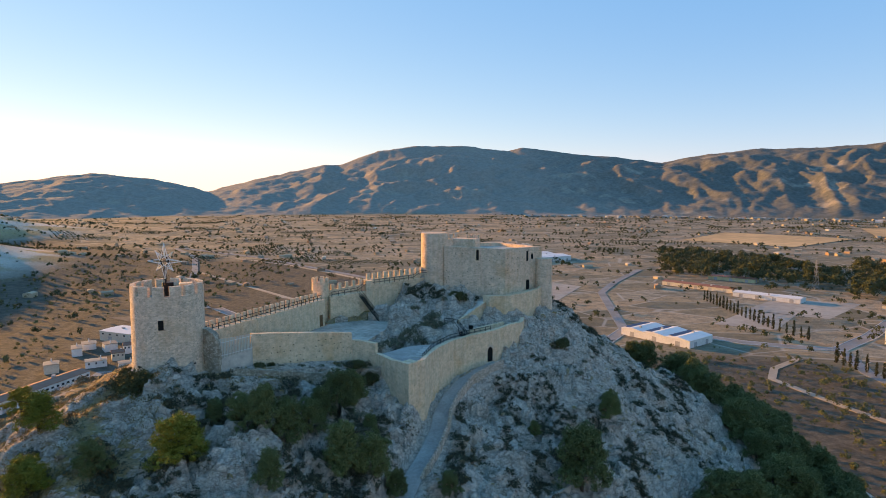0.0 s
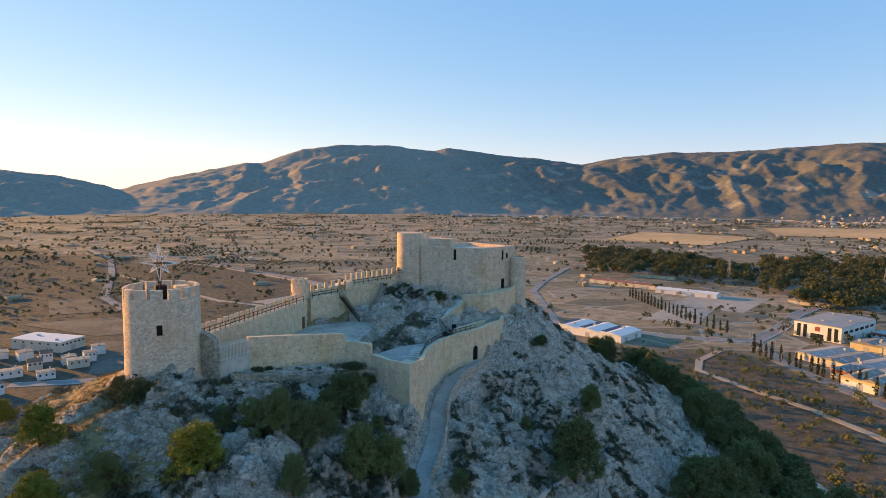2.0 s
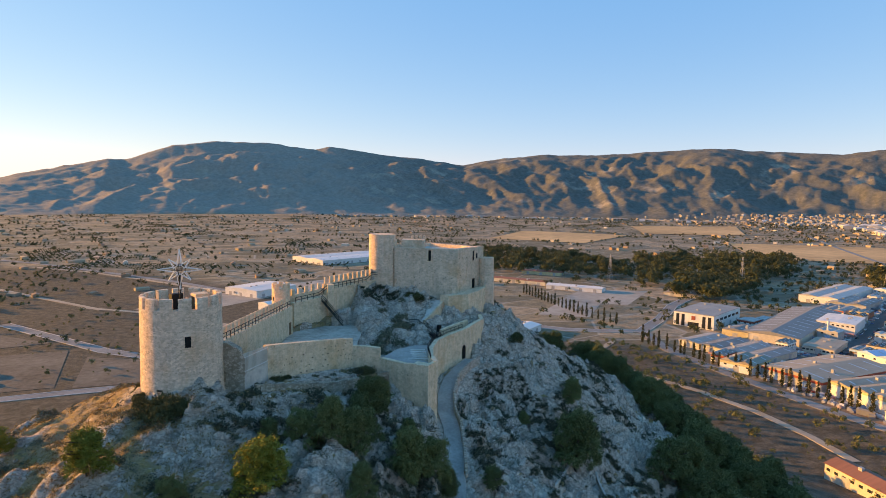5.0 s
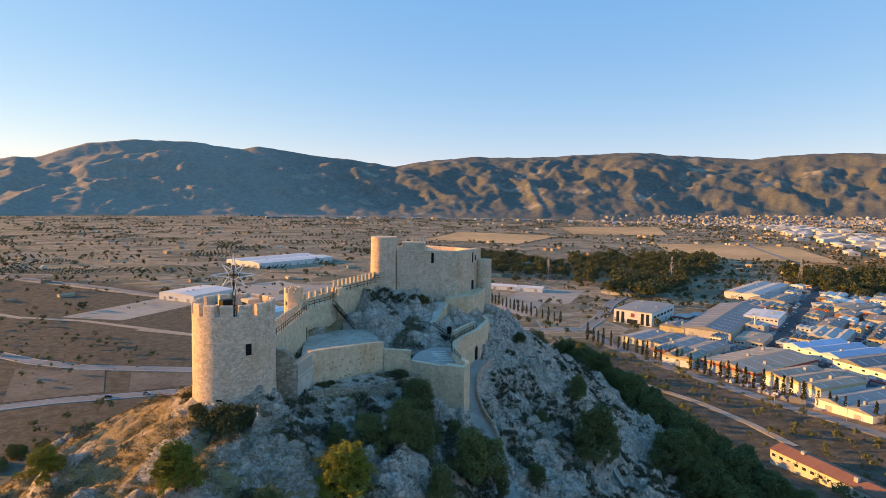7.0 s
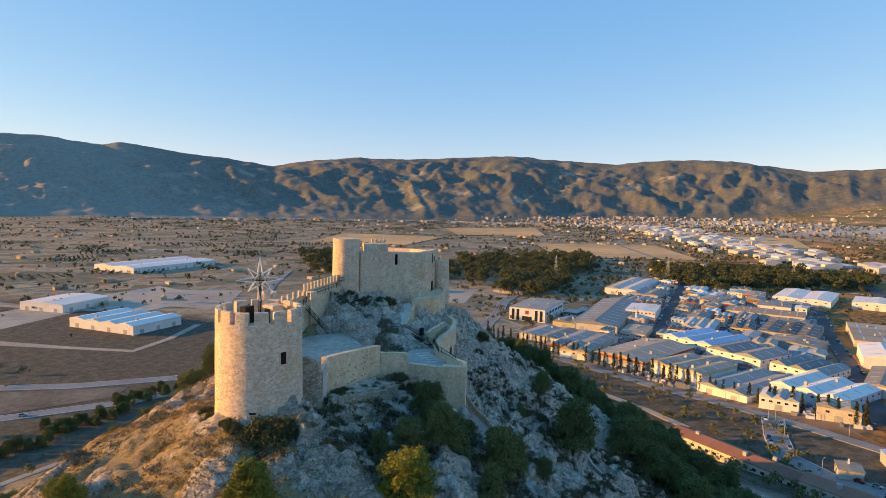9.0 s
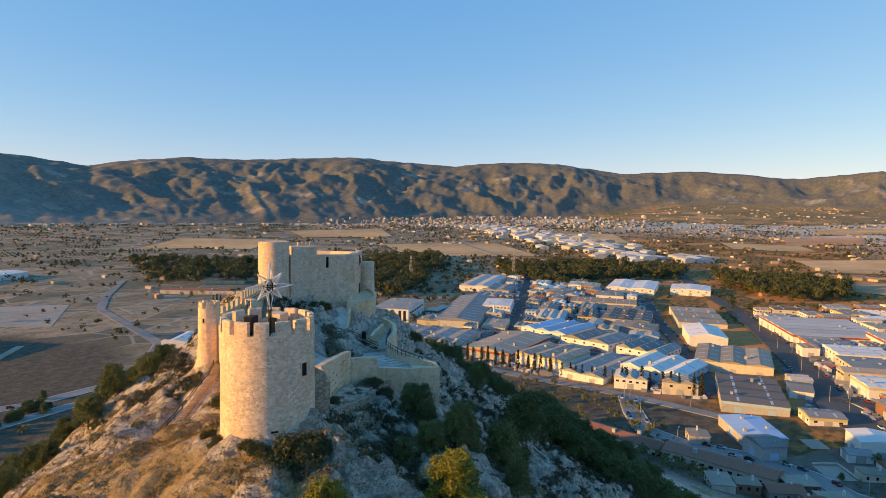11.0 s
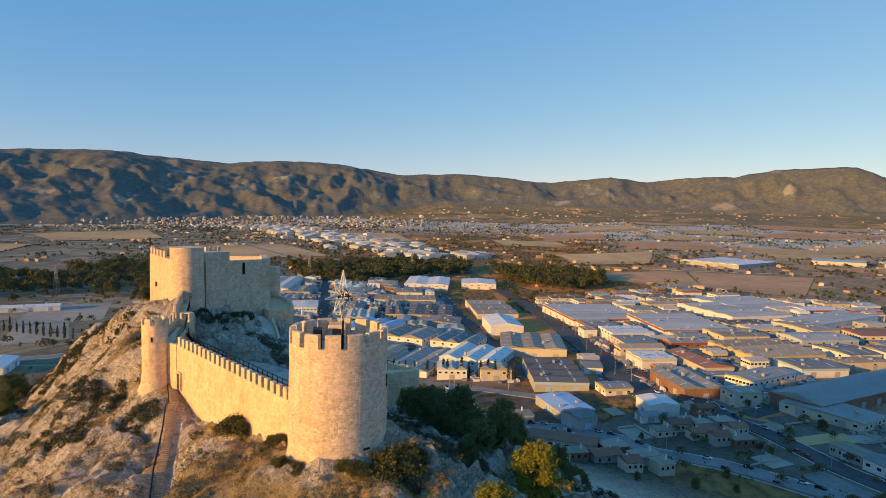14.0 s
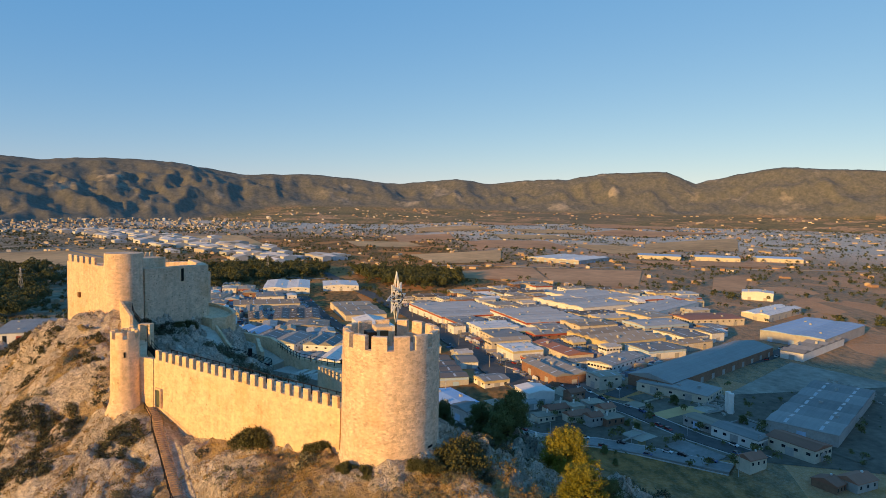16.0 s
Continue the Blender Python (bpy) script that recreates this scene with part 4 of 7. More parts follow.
front = thing("front_wall", "rendered retaining wall with putlog holes below the courtyard", "wall")
part("wall_body", wall_along([(11.3, 4.6, -0.85), (19, 9.2, -1.9), (26.1, 13.2, -2.97)], 0.9, -11, 0.04), WALL_STONE, front)
low_wall = thing("step_wall", "short stepped rendered wall by the bastion", "wall")
part("wall_body", wall_along([(26.1, 13.1, -4.2), (28.2, 12.2, -4.3), (30.1, 11.2, -4.47)], 0.8, -11, 0.04), WALL_STONE, low_wall)
part("lower_body", wall_along([(30.1, 11.2, -6.1), (31.5, 8.7, -6.1), (33.0, 6.1, -6.1)], 0.8, -14, 0.05), WALL_STONE, low_wall)

bastion = thing("bastion", "square rendered bastion at the turn of the ramp", "bastion")
part("bastion_body", prism([(33.0, 6.1), (35.35, 2.75), (38.1, 5.5), (35.9, 8.9)], -18.5, -6.6), WALL_STONE, bastion)
part("parapet", wall_along([(33.0, 6.1, -5.95), (35.35, 2.75, -5.75), (38.1, 5.5, -5.85)], 0.55, -6.7, 0.02), WALL_STONE, bastion)
yard = thing("bastion_yard", "sloping pale concrete yard with steps behind the bastion", "yard", kind="structure")
part("yard_floor", prism([(29.5, 12), (33.4, 6.9), (35.6, 4.0), (37.6, 5.9), (38.4, 9.6), (40.6, 15.2), (44, 20.8), (47.5, 23.4), (42, 25), (36, 19.5)], -18, [-6.9, -7.2, -7.2, -7.2, -7.6, -8.0, -8.4, -8.6, -8.2, -7.2]), PAVING, yard)
for k in range(5):
    part("step", box(-2.4, 2.4, -0.5, 0.5, -0.5, 0.12 + 0.03 * k, Matrix.Translation((37.0 + 0.5 * k, 13.0 + 1.7 * k, -7.45 - 0.1 * k)) @ Matrix.Rotation(radians(-20), 4, "Z"), 0.03), CONCRETE, yard)
court = thing("courtyard_floor", "pale trampled courtyard floor of concrete and bedrock", "floor", kind="structure")
part("court_floor", prism([(p[0], p[1]) for p in COURT], -9, -6.05), COURT_FLOOR, court)

gate_wall = thing("gate_wall", "curving rendered gate wall above the ramp", "wall")
GATE_LINE = [(38.1, 5.5, -5.9), (39.0, 9.5, -6.1), (41.2, 15.0, -6.3), (44.5, 20.3, -6.4), (48.3, 23.2, -6.2), (51.0, 24.6, -6.1), (53.6, 26.2, -5.9), (57, 29.2, -5.6), (60.2, 32.6, -5.9)]
part("wall_body", wall_along(GATE_LINE, 0.8, -19, 0.06), WALL_STONE, gate_wall)
part("return_wall", wall_along([(60.2, 32.6, -5.9), (61.5, 36.5, -5.5), (62, 39.5, -5.2)], 0.8, -17, 0.06), WALL_STONE, gate_wall)
gd = (Vector((53.6, 26.2)) - Vector((50.2, 24.2))).normalized()
gm = Matrix.Translation((52.1, 25.3, -12.0)) @ Matrix.Rotation(math.atan2(gd.y, gd.x), 4, "Z")
bm = bmesh.new()
arch = [(-0.62, 0)] + [(-0.62 * math.cos(math.pi * i / 10), 2.1 + 0.75 * math.sin(math.pi * i / 10)) for i in range(11)] + [(0.62, 0)]
va, vb = [bm.verts.new(gm @ Vector((x, -0.06, z))) for x, z in arch], [bm.verts.new(gm @ Vector((x, 0.4, z))) for x, z in arch]
bm.faces.new(va), bm.faces.new(vb[::-1])
for i in range(len(arch)):
    bm.faces.new((va[i], vb[i], vb[(i + 1) % len(arch)], va[(i + 1) % len(arch)]))
gate = part("gate", bm, DARK, gate_wall, "dark arched gateway")
for i in range(11):
    a0, a1 = math.pi * i / 11, math.pi * (i + 0.94) / 11
    pts = [(-r * math.cos(a), 2.1 + r * 1.2 * math.sin(a)) for r, a in ((0.63, a0), (0.63, a1), (0.95, a1), (0.95, a0))]
    bm = bmesh.new()
    f, b = [bm.verts.new(gm @ Vector((x, -0.1, z))) for x, z in pts], [bm.verts.new(gm @ Vector((x, 0.3, z))) for x, z in pts]
    bm.faces.new(f), bm.faces.new(b[::-1])
    for k in range(4):
        bm.faces.new((f[k], b[k], b[(k + 1) % 4], f[(k + 1) % 4]))
    part("arch_stone", bm, KEEP_STONE, gate)
railing("gate_railing", [(37.9, 8.0, -6.6), (40.3, 15.3, -6.6), (43.8, 20.9, -6.6), (47.8, 24.0, -6.5), (52.5, 27.0, -6.4)], label="black iron railing on the gate wall")

inner = thing("inner_wall", "low rendered wall above the gate passage", "wall")
part("wall_body", wall_along([(48.6, 28.4, -6.5), (52.0, 30.0, -6.1), (56.0, 31.6, -5.6)], 0.6, -12, 0.04), WALL_STONE, inner)
part("gate_terrace", prism([(48, 28.5), (50.5, 25.2), (56, 29.5), (59.8, 33.2), (60.5, 37.5), (53, 37)], -14, [-9.5, -8.6, -8.2, -7.6, -6.6, -6.4]), CONCRETE, inner, "pale concrete slope")
flight("courtyard_stairs", "black metal stairs down to the gate yard", (48.4, 27.0, -8.9), (46.2, 33.6, -6.4), 1.1, IRON)
railing("landing_railing", [(44.2, 35.2, -6.4), (45.9, 34.2, -6.4)], label="black iron railing on the landing")
bin_ = thing("litter_bin", "dark litter bin by the metal stairs", "bin")
part("bin_body", box(-0.35, 0.35, -0.35, 0.35, -7.6, -6.1, pose(49.2, 31.2, 0, 0, 0, 20), 0.04), IRON, bin_)

# ---- climb to the keep ----
climb = thing("keep_path", "grey path climbing beside a rendered parapet to the keep", "path")
part("path_floor", prism([(44.6, 36.6), (46.8, 34.2), (53.8, 39.4), (54.5, 42.5), (51.8, 42.8)], -9, [-6.5, -6.45, -3.5, -2.9, -3.3]), CONCRETE, climb)
part("parapet", wall_along([(47.0, 33.6, -5.5), (50.3, 36.2, -4.2), (53.6, 38.9, -2.6)], 0.45, -11, 0.03), WALL_STONE, climb)
bulwark = thing("keep_bulwark", "broad sloping bulwark of worn masonry under the keep", "wall")
part("bulwark_body", prism([(53.0, 39.6), (54.0, 37.4), (58.5, 37.0), (62.4, 39.4), (66.0, 43.2), (67.6, 46.4), (65.0, 47.6), (57.4, 43.4)], -16, [-1.5, -1.6, -1.7, -1.5, -1.3, -1.1, -1.3, -1.9]), WALL_STONE, bulwark)
part("bulwark_parapet", wall_along([(53.0, 39.6, -1.3), (54.0, 37.4, -1.3), (58.5, 37.0, -1.1), (62.4, 39.4, -0.9), (66.0, 43.2, -0.7), (67.6, 46.4, -0.6)], 0.5, -1.9, 0.03), WALL_STONE, bulwark)

# ---- the keep ----
keep = thing("keep", "plain masonry keep with round corner towers", "keep")
F_A, F_B, F_C = (45.3, 48.5), (58.3, 42.3), (65.9, 47.4)
part("front_wall", wall_along([(*F_A, 8.55), (*F_B, 8.3)], 1.4, -7, 0.05), KEEP_STONE, keep)
part("side_wall", wall_along([(*F_B, 8.3), (*F_C, 8.35), (68.2, 48.9, 8.3)], 1.4, -12, 0.05), KEEP_STONE, keep)
part("east_wall", wall_along([(68.2, 48.9, 8.0), (67.5, 58, 7.7), (62, 68, 7.7)], 1.4, -12, 0.05), KEEP_STONE, keep)
part("north_wall", wall_along([(62, 68, 7.7), (50.4, 65.3, 7.9)], 1.4, -8, 0.05), KEEP_STONE, keep)
part("wing_wall", wall_along([(50.4, 65.3, 9.2), (41.3, 53.4, 9.2)], 1.4, -6, 0.05), KEEP_STONE, keep)
merlons(keep, (50.3, 65.2, 9.2), (43.3, 56.0, 9.2), 1.3, 1.0, 1.25, 0.5, KEEP_STONE)
part("roof_terrace", prism([(45.5, 49.5), (58, 43.6), (66.6, 49), (66.2, 57.8), (61.2, 66.6), (51, 64), (42.5, 53.5)], 6.3, 6.9), CONCRETE, keep, "pale roof terrace")
part("corner_drum", lathe(43.3, 51.2, [(3.35, -7), (3.15, -1), (3.06, 4), (3.02, 9.5), (3.0, 11.45)], 64), KEEP_STONE, keep, "round corner tower of the keep")
part("east_drum", lathe(68.4, 47.6, [(2.1, -12), (1.95, -3), (1.8, 3), (1.78, 5.65)], 40), KEEP_STONE, keep, "low round corner tower")
fm = Matrix.Translation((*F_A, 0)) @ Matrix.Rotation(math.atan2(F_B[1] - F_A[1], F_B[0] - F_A[0]), 4, "Z")
part("stair_turret", box(1.2, 6.6, 2.6, 6.5, 6.5, 10.1, fm, 0.06), KEEP_STONE, keep)
for k in range(4):
    part("merlon", box(3.3 + k * 0.95, 3.8 + k * 0.95, 6.0, 6.5, 10.1, 10.9, fm, 0.04), KEEP_STONE, keep)
w = part("window", box(7.75, 8.35, -0.12, 0.35, 5.6, 8.0, fm), DARK, keep, "tall dark slot window")
bm = bmesh.new()
for x0, x1, z0, z1 in ((7.58, 7.75, 5.45, 8.15), (8.35, 8.52, 5.45, 8.15), (7.75, 8.35, 8.0, 8.15), (7.75, 8.35, 5.45, 5.6)):
    add_box(bm, x0, x1, -0.09, 0.3, z0, z1, fm)
part("window_surround", bm, WALL_STONE, w)
sm = Matrix.Translation((*F_B, 0)) @ Matrix.Rotation(math.atan2(F_C[1] - F_B[1], F_C[0] - F_B[0]), 4, "Z")
for x, z0, z1 in ((7.0, 5.2, 7.5), (8.6, 5.6, 6.8)):
    part("slit", box(x - 0.25, x + 0.25, -0.12, 0.35, z0, z1, sm), DARK, keep, "narrow dark loophole")
part("keep_door", box(6.7, 7.7, -0.12, 0.35, -1.3, 0.9, sm), DARK, keep, "dark doorway at the head of the bulwark")
wm = Matrix.Translation((41.3, 53.4, 0)) @ Matrix.Rotation(math.atan2(65.3 - 53.4, 50.4 - 41.3), 4, "Z")
part("small_window", box(9.3, 10.0, -0.12, 0.3, 3.0, 3.9, wm), WOOD, keep, "small shuttered window")

PUTLOG = None


def putlogs(parent, m, length, z0, z1, gap=1.7, rise=1.35, face=-0.055):
    """Rows of small square scaffold holes over a wall face, each a near-black block painted as shade; m sets the face's
    start and direction.
    """
    global PUTLOG
    if PUTLOG is None:
        bm = box(-0.06, 0.06, 0.0, 0.3, -0.06, 0.06)
        PUTLOG = bpy.data.meshes.new("putlog_hole")
        bm.to_mesh(PUTLOG)
        bm.free()
        PUTLOG.materials.append(DARK)
    row, z = 0, z0
    while z < z1:
        x = 0.6 + 0.5 * (row % 2)
        while x < length - 0.4:
            k = noise.noise(Vector((x * 1.3, z * 2.1, length)))
            if k > 0.0:
                ob = new("putlog_hole", PUTLOG)
                ob.parent = parent
                ob.matrix_basis = m @ Matrix.Translation((x + 0.35 * k, face, z + 0.12 * k))
            x += gap
        row, z = row + 1, z + rise


putlogs(keep, fm, 14.2, -2.4, 7.6)
putlogs(keep, sm, 9.0, 0.8, 7.6, 1.6)
putlogs(front, Matrix.Translation((11.3, 4.6, 0)) @ Matrix.Rotation(math.atan2(13.2 - 4.6, 26.1 - 11.3), 4, "Z"), 17.0, -6.2, -2.9, 1.1, 0.9, -0.045)

# ---- the ramp up to the gate ----
ramp = thing("ramp", "grey paved ramp with a rough stone parapet along the cliff", "ramp")
fine = []
for p, q in zip(RAMP, RAMP[1:]):
    fine += [Vector(p).lerp(Vector(q), k / 5) for k in range(5)]
fine.append(Vector(RAMP[-1]))
left, right = offsets([tuple(p) for p in fine], 1.35), offsets([tuple(p) for p in fine], -1.35)
bm = bmesh.new()
cols = []
for p, l, r in zip(fine, left, right):
    cols.append([bm.verts.new(v) for v in ((l[0], l[1], p.z - 2.5), (l[0], l[1], p.z), (r[0], r[1], p.z), (r[0], r[1], p.z - 2.5))])
for a, b in zip(cols, cols[1:]):
    for k in range(3):
        bm.faces.new((a[k], a[k + 1], b[k + 1], b[k]))
part("paving", bm, PAVING, ramp)
part("parapet", wall_along([(l[0], l[1], p.z + 0.7) for p, l in list(zip(fine, left))[:36]], 0.45, -23, 0.12, 0.6), PARAPET_STONE, ramp)
for i, (p, l) in enumerate(zip(fine[:36], left)):
    for k in (0.2, 0.7):
        q = fine[min(i + 1, len(fine) - 1)]
        c = Vector((l[0], l[1], 0)) + Vector((q.x - p.x, q.y - p.y, 0)) * k
        part("parapet_stone", box(-0.3, 0.3, 0.02, 0.42, 0, 0.42 + 0.12 * math.sin(7 * i + 3 * k), Matrix.Translation((c.x, c.y, p.z + (q.z - p.z) * k + 0.66)) @ Matrix.Rotation(math.atan2(q.y - p.y, q.x - p.x), 4, "Z"), 0.07), PARAPET_STONE, ramp)

# ---- brick steps down the sunny slope from the postern ----
steps = thing("hillside_steps", "worn brick steps down the slope from the postern door", "stairs")
me = None
for p, q in zip(STAIR, STAIR[1:]):
    p, q = Vector(p), Vector(q)
    n = int((q - p).length / 0.42)
    for k in range(n):
        c = p.lerp(q, k / n)
        if me is None:
            bm = box(-0.2, 0.2, -0.52, 0.52, -0.5, 0.05, None, 0.02)
            me = bpy.data.meshes.new("step")
            bm.to_mesh(me)
            bm.free()
            me.materials.append(BRICK_STEP)
        ob = new("step", me)
        ob.parent = steps
        ob.matrix_basis = Matrix.Translation(c) @ Matrix.Rotation(math.atan2(q.y - p.y, q.x - p.x), 4, "Z")
railing("stair_railing", [(p[0] - 0.35, p[1] + 0.7, p[2] - 0.1) for p in STAIR], None, 0.9, 2.2, "thin brown railing beside the hillside steps")

# low garden wall under the front wall
garden = thing("garden_wall", "low uneven dry-stone wall along the terrace path", "wall")
part("wall_body", wall_along(GARDEN, 0.5, -12, 0.16, 0.7), RUBBLE, garden)

# ---- the lower bends of the path ----
for name_pts in ([(48.7, -7.9, -25.2), (53.9, -3.3, -26.2), (58.6, 1.0, -26.8), (61.6, 3.8, -26.8)], [(63.6, -6.0, -31.5), (66.0, 1.2, -29.9), (68.0, 5.5, -28.6)]):
    lower = thing("lower_path", "pale paved bend of the path with a low kerb wall", "path")
    fine = [tuple(p) for p in name_pts]
    a, b = offsets(fine, 1.1), offsets(fine, -1.1)
    bm = bmesh.new()
    cols = [[bm.verts.new(v) for v in ((l[0], l[1], p[2] - 3), (l[0], l[1], p[2]), (r[0], r[1], p[2]), (r[0], r[1], p[2] - 3))] for p, l, r in zip(fine, a, b)]
    for c, d_ in zip(cols, cols[1:]):
        for k in range(3):
            bm.faces.new((c[k], c[k + 1], d_[k + 1], d_[k]))
    part("paving", bm, PAVING, lower)
    part("kerb_wall", wall_along([(r[0], r[1], p[2] + 0.8) for p, r in zip(fine, b)], -0.35, fine[0][2] - 4, 0.05), CONCRETE, lower, "pale rendered kerb wall")

# ---- plants ----
rng = np.random.default_rng(7)


def quick_mesh(name, verts, faces, material):
    """A mesh straight from arrays of corners and of triangles or quads."""
    me = bpy.data.meshes.new(name)
    k = faces.shape[1]
    me.vertices.add(len(verts))
    me.vertices.foreach_set("co", np.ascontiguousarray(verts, dtype=np.float32).ravel())
    me.loops.add(faces.size)
    me.loops.foreach_set("vertex_index", np.ascontiguousarray(faces, dtype=np.int32).ravel())
    me.polygons.add(len(faces))
    me.polygons.foreach_set("loop_start", np.arange(0, faces.size, k, dtype=np.int32))
    me.polygons.foreach_set("use_smooth", [False] * len(faces))
    me.materials.append(material)
    me.update(calc_edges=True)
    return me


def leaf_cloud(centres, radius, per, size, r, flat=1.0):
    """Small leaf triangles scattered round the given clump centres."""
    n = len(centres) * per
    c = np.repeat(centres, per, 0) + r.normal(size=(n, 3)) * radius * np.array((1, 1, flat))
    a = r.normal(size=(n, 3))
    a /= np.linalg.norm(a, axis=1, keepdims=True)
    b = np.cross(a, r.normal(size=(n, 3)))
    b /= np.linalg.norm(b, axis=1, keepdims=True)
    s = size * r.uniform(0.6, 1.3, (n, 1))
    verts = np.stack([c + a * s, c - a * s * 0.5 + b * s * 0.8, c - a * s * 0.5 - b * s * 0.8], 1).reshape(-1, 3)
    return verts, np.arange(n * 3).reshape(-1, 3)


def crown_points(r, n, rx, rz, low=-0.35, lobes=5):
    """Clump centres on the outside of an uneven, lobed crown with gaps."""
    d = r.normal(size=(n, 3))
    d /= np.linalg.norm(d, axis=1, keepdims=True)
    d[:, 2] = np.where(d[:, 2] < low, -d[:, 2], d[:, 2])
    ph = r.uniform(0, 6.28, 3)
    bulge = 1 + 0.22 * np.sin(lobes * np.arctan2(d[:, 1], d[:, 0]) + ph[0]) + 0.18 * np.sin(4 * d[:, 2] + ph[1] + 2 * d[:, 0])
    reach = bulge * r.uniform(0.55, 1.0, n) ** 0.6
    return d * reach[:, None] * np.array((rx, rx, rz))


def pine_mesh(seed, h=6.0, width=2.6):
    """A pine in two meshes: a trunk with limbs, and a crown of needle clumps."""
    r = np.random.default_rng(seed)
    bm = bmesh.new()
    prev, lean = Vector((0, 0, -0.5)), Vector((r.uniform(-0.4, 0.4), r.uniform(-0.4, 0.4), 0))
    for k in range(5):
        q = Vector((0, 0, h * 0.17 * (k + 1))) + lean * (k + 1) * 0.2
        rod(bm, prev, q, 0.17 - 0.026 * k, 7)
        prev = q
    for k in range(9):
        z = h * r.uniform(0.25, 0.75)
        a = r.uniform(0, 6.28)
        base = lean * (z / h) + Vector((0, 0, z))
        rod(bm, base, base + Vector((math.cos(a), math.sin(a), 0.5)) * width * 0.65, 0.05, 5)
    me = bpy.data.meshes.new("trunk")
    bmesh.ops.recalc_face_normals(bm, faces=bm.faces)
    bm.to_mesh(me)
    bm.free()
    me.materials.append(BARK)
    # overlapping boughs, wide low down and narrowing to an uneven top
    c = []
    for k in range(15):
        z = h * (0.2 + 0.72 * (k + r.uniform(0, 0.8)) / 15)
        reach = width * (1.02 - 0.85 * (z / h) ** 1.6) * r.uniform(0.45, 0.8)
        a = 2.4 * k + r.uniform(-0.5, 0.5)
        bough = crown_points(r, 34, width * r.uniform(0.3, 0.46), h * r.uniform(0.09, 0.14), -0.8, 3)
        c.append(bough + np.array((reach * math.cos(a), reach * math.sin(a), z)))
    v, f = leaf_cloud(np.concatenate(c), 0.16, 36, 0.095, r)
    return me, v, f


PINES = [pine_mesh(s, 6.0, w) for s, w in ((1, 2.7), (2, 2.4), (3, 3.0))]
pine_mats = {"dark": PINE, "light": PINE_SUNLIT}
pine_crowns = {(i, k): quick_mesh("crown", v, f, m) for i, (_, v, f) in enumerate(PINES) for k, m in pine_mats.items()}


def pine(x, y, scale, kind, variant, label, group="pines on the castle hill", sink=0.2, wide=1.15):
    z = at_ground(x, y) - sink
    t = thing("pine_tree", label, "tree", group)
    t.matrix_basis = pose(x, y, z, 0, 0, rng.uniform(0, 360)) @ Matrix.Diagonal((scale * wide, scale * wide, scale, 1))
    for name, me in (("trunk", PINES[variant][0]), ("crown", pine_crowns[variant, kind])):
        o = new(name, me)
        o.parent = t
    return t


# sun on the outer pines is painted as a yellower needle colour
LIT = "pine in a sunlit yellow-green tone on the rocky slope"
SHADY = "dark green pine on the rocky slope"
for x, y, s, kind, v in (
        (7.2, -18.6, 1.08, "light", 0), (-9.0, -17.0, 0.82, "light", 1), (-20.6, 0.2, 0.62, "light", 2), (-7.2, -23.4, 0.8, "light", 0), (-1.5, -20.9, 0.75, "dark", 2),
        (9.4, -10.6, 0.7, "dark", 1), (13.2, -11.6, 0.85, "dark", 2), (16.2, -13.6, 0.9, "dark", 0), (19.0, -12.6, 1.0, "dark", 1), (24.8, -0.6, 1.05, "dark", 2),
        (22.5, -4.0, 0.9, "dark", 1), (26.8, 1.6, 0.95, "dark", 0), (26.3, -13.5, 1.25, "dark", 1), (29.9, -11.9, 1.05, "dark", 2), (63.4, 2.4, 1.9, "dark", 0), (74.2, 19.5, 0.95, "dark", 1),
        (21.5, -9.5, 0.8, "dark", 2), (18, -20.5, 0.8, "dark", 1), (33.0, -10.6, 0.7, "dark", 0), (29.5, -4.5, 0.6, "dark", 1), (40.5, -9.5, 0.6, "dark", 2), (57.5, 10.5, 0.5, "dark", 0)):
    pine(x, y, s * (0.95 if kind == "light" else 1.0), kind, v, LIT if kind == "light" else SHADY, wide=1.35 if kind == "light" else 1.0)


def planted(poly, n, low, high, label, group):
    xs, ys = [p[0] for p in poly], [p[1] for p in poly]
    k = 0
    while k < n:
        x, y = rng.uniform(min(xs), max(xs)), rng.uniform(min(ys), max(ys))
        if inside(x, y, poly):
            pine(x, y, rng.uniform(low, high), "dark", k % 3, label, group)
            k += 1


planted([(96, 72), (122, 84), (142, 55), (142, 10), (116, -25), (92, -6), (90, 10), (112, 22), (114, 46)], 125, 1.0, 1.6, "dark pine in the wood at the foot of the hill", "pine wood at the foot of the hill")
planted([(-28, 72), (8, 70), (45, 92), (62, 130), (10, 150), (-28, 120)], 85, 0.8, 1.35, "green pine on the back slope of the hill", "pines on the back slope")


def shrub_mesh(seed, material, clumps=70, per=14):
    r = np.random.default_rng(seed)
    c = crown_points(r, clumps, 1.0, 0.75, -0.05, 4)
    v, f = leaf_cloud(c, 0.12, per, 0.085 if per < 20 else 0.06, r)
    return quick_mesh("foliage", v, f, material)


SHRUBS = [shrub_mesh(20 + k, SHRUB) for k in range(4)]
MASTIC = [shrub_mesh(40 + k, MASTIC_LEAF, 170, 34) for k in range(2)]


def shrub(x, y, s, me, label, group="shrubs on the castle hill", sink=0.15, flat=1.0):
    t = tagged(new("shrub", me), label, "shrub", group)
    t.matrix_basis = pose(x, y, at_ground(x, y) - sink, 0, 0, rng.uniform(0, 360)) @ Matrix.Diagonal((s, s, s * flat, 1))


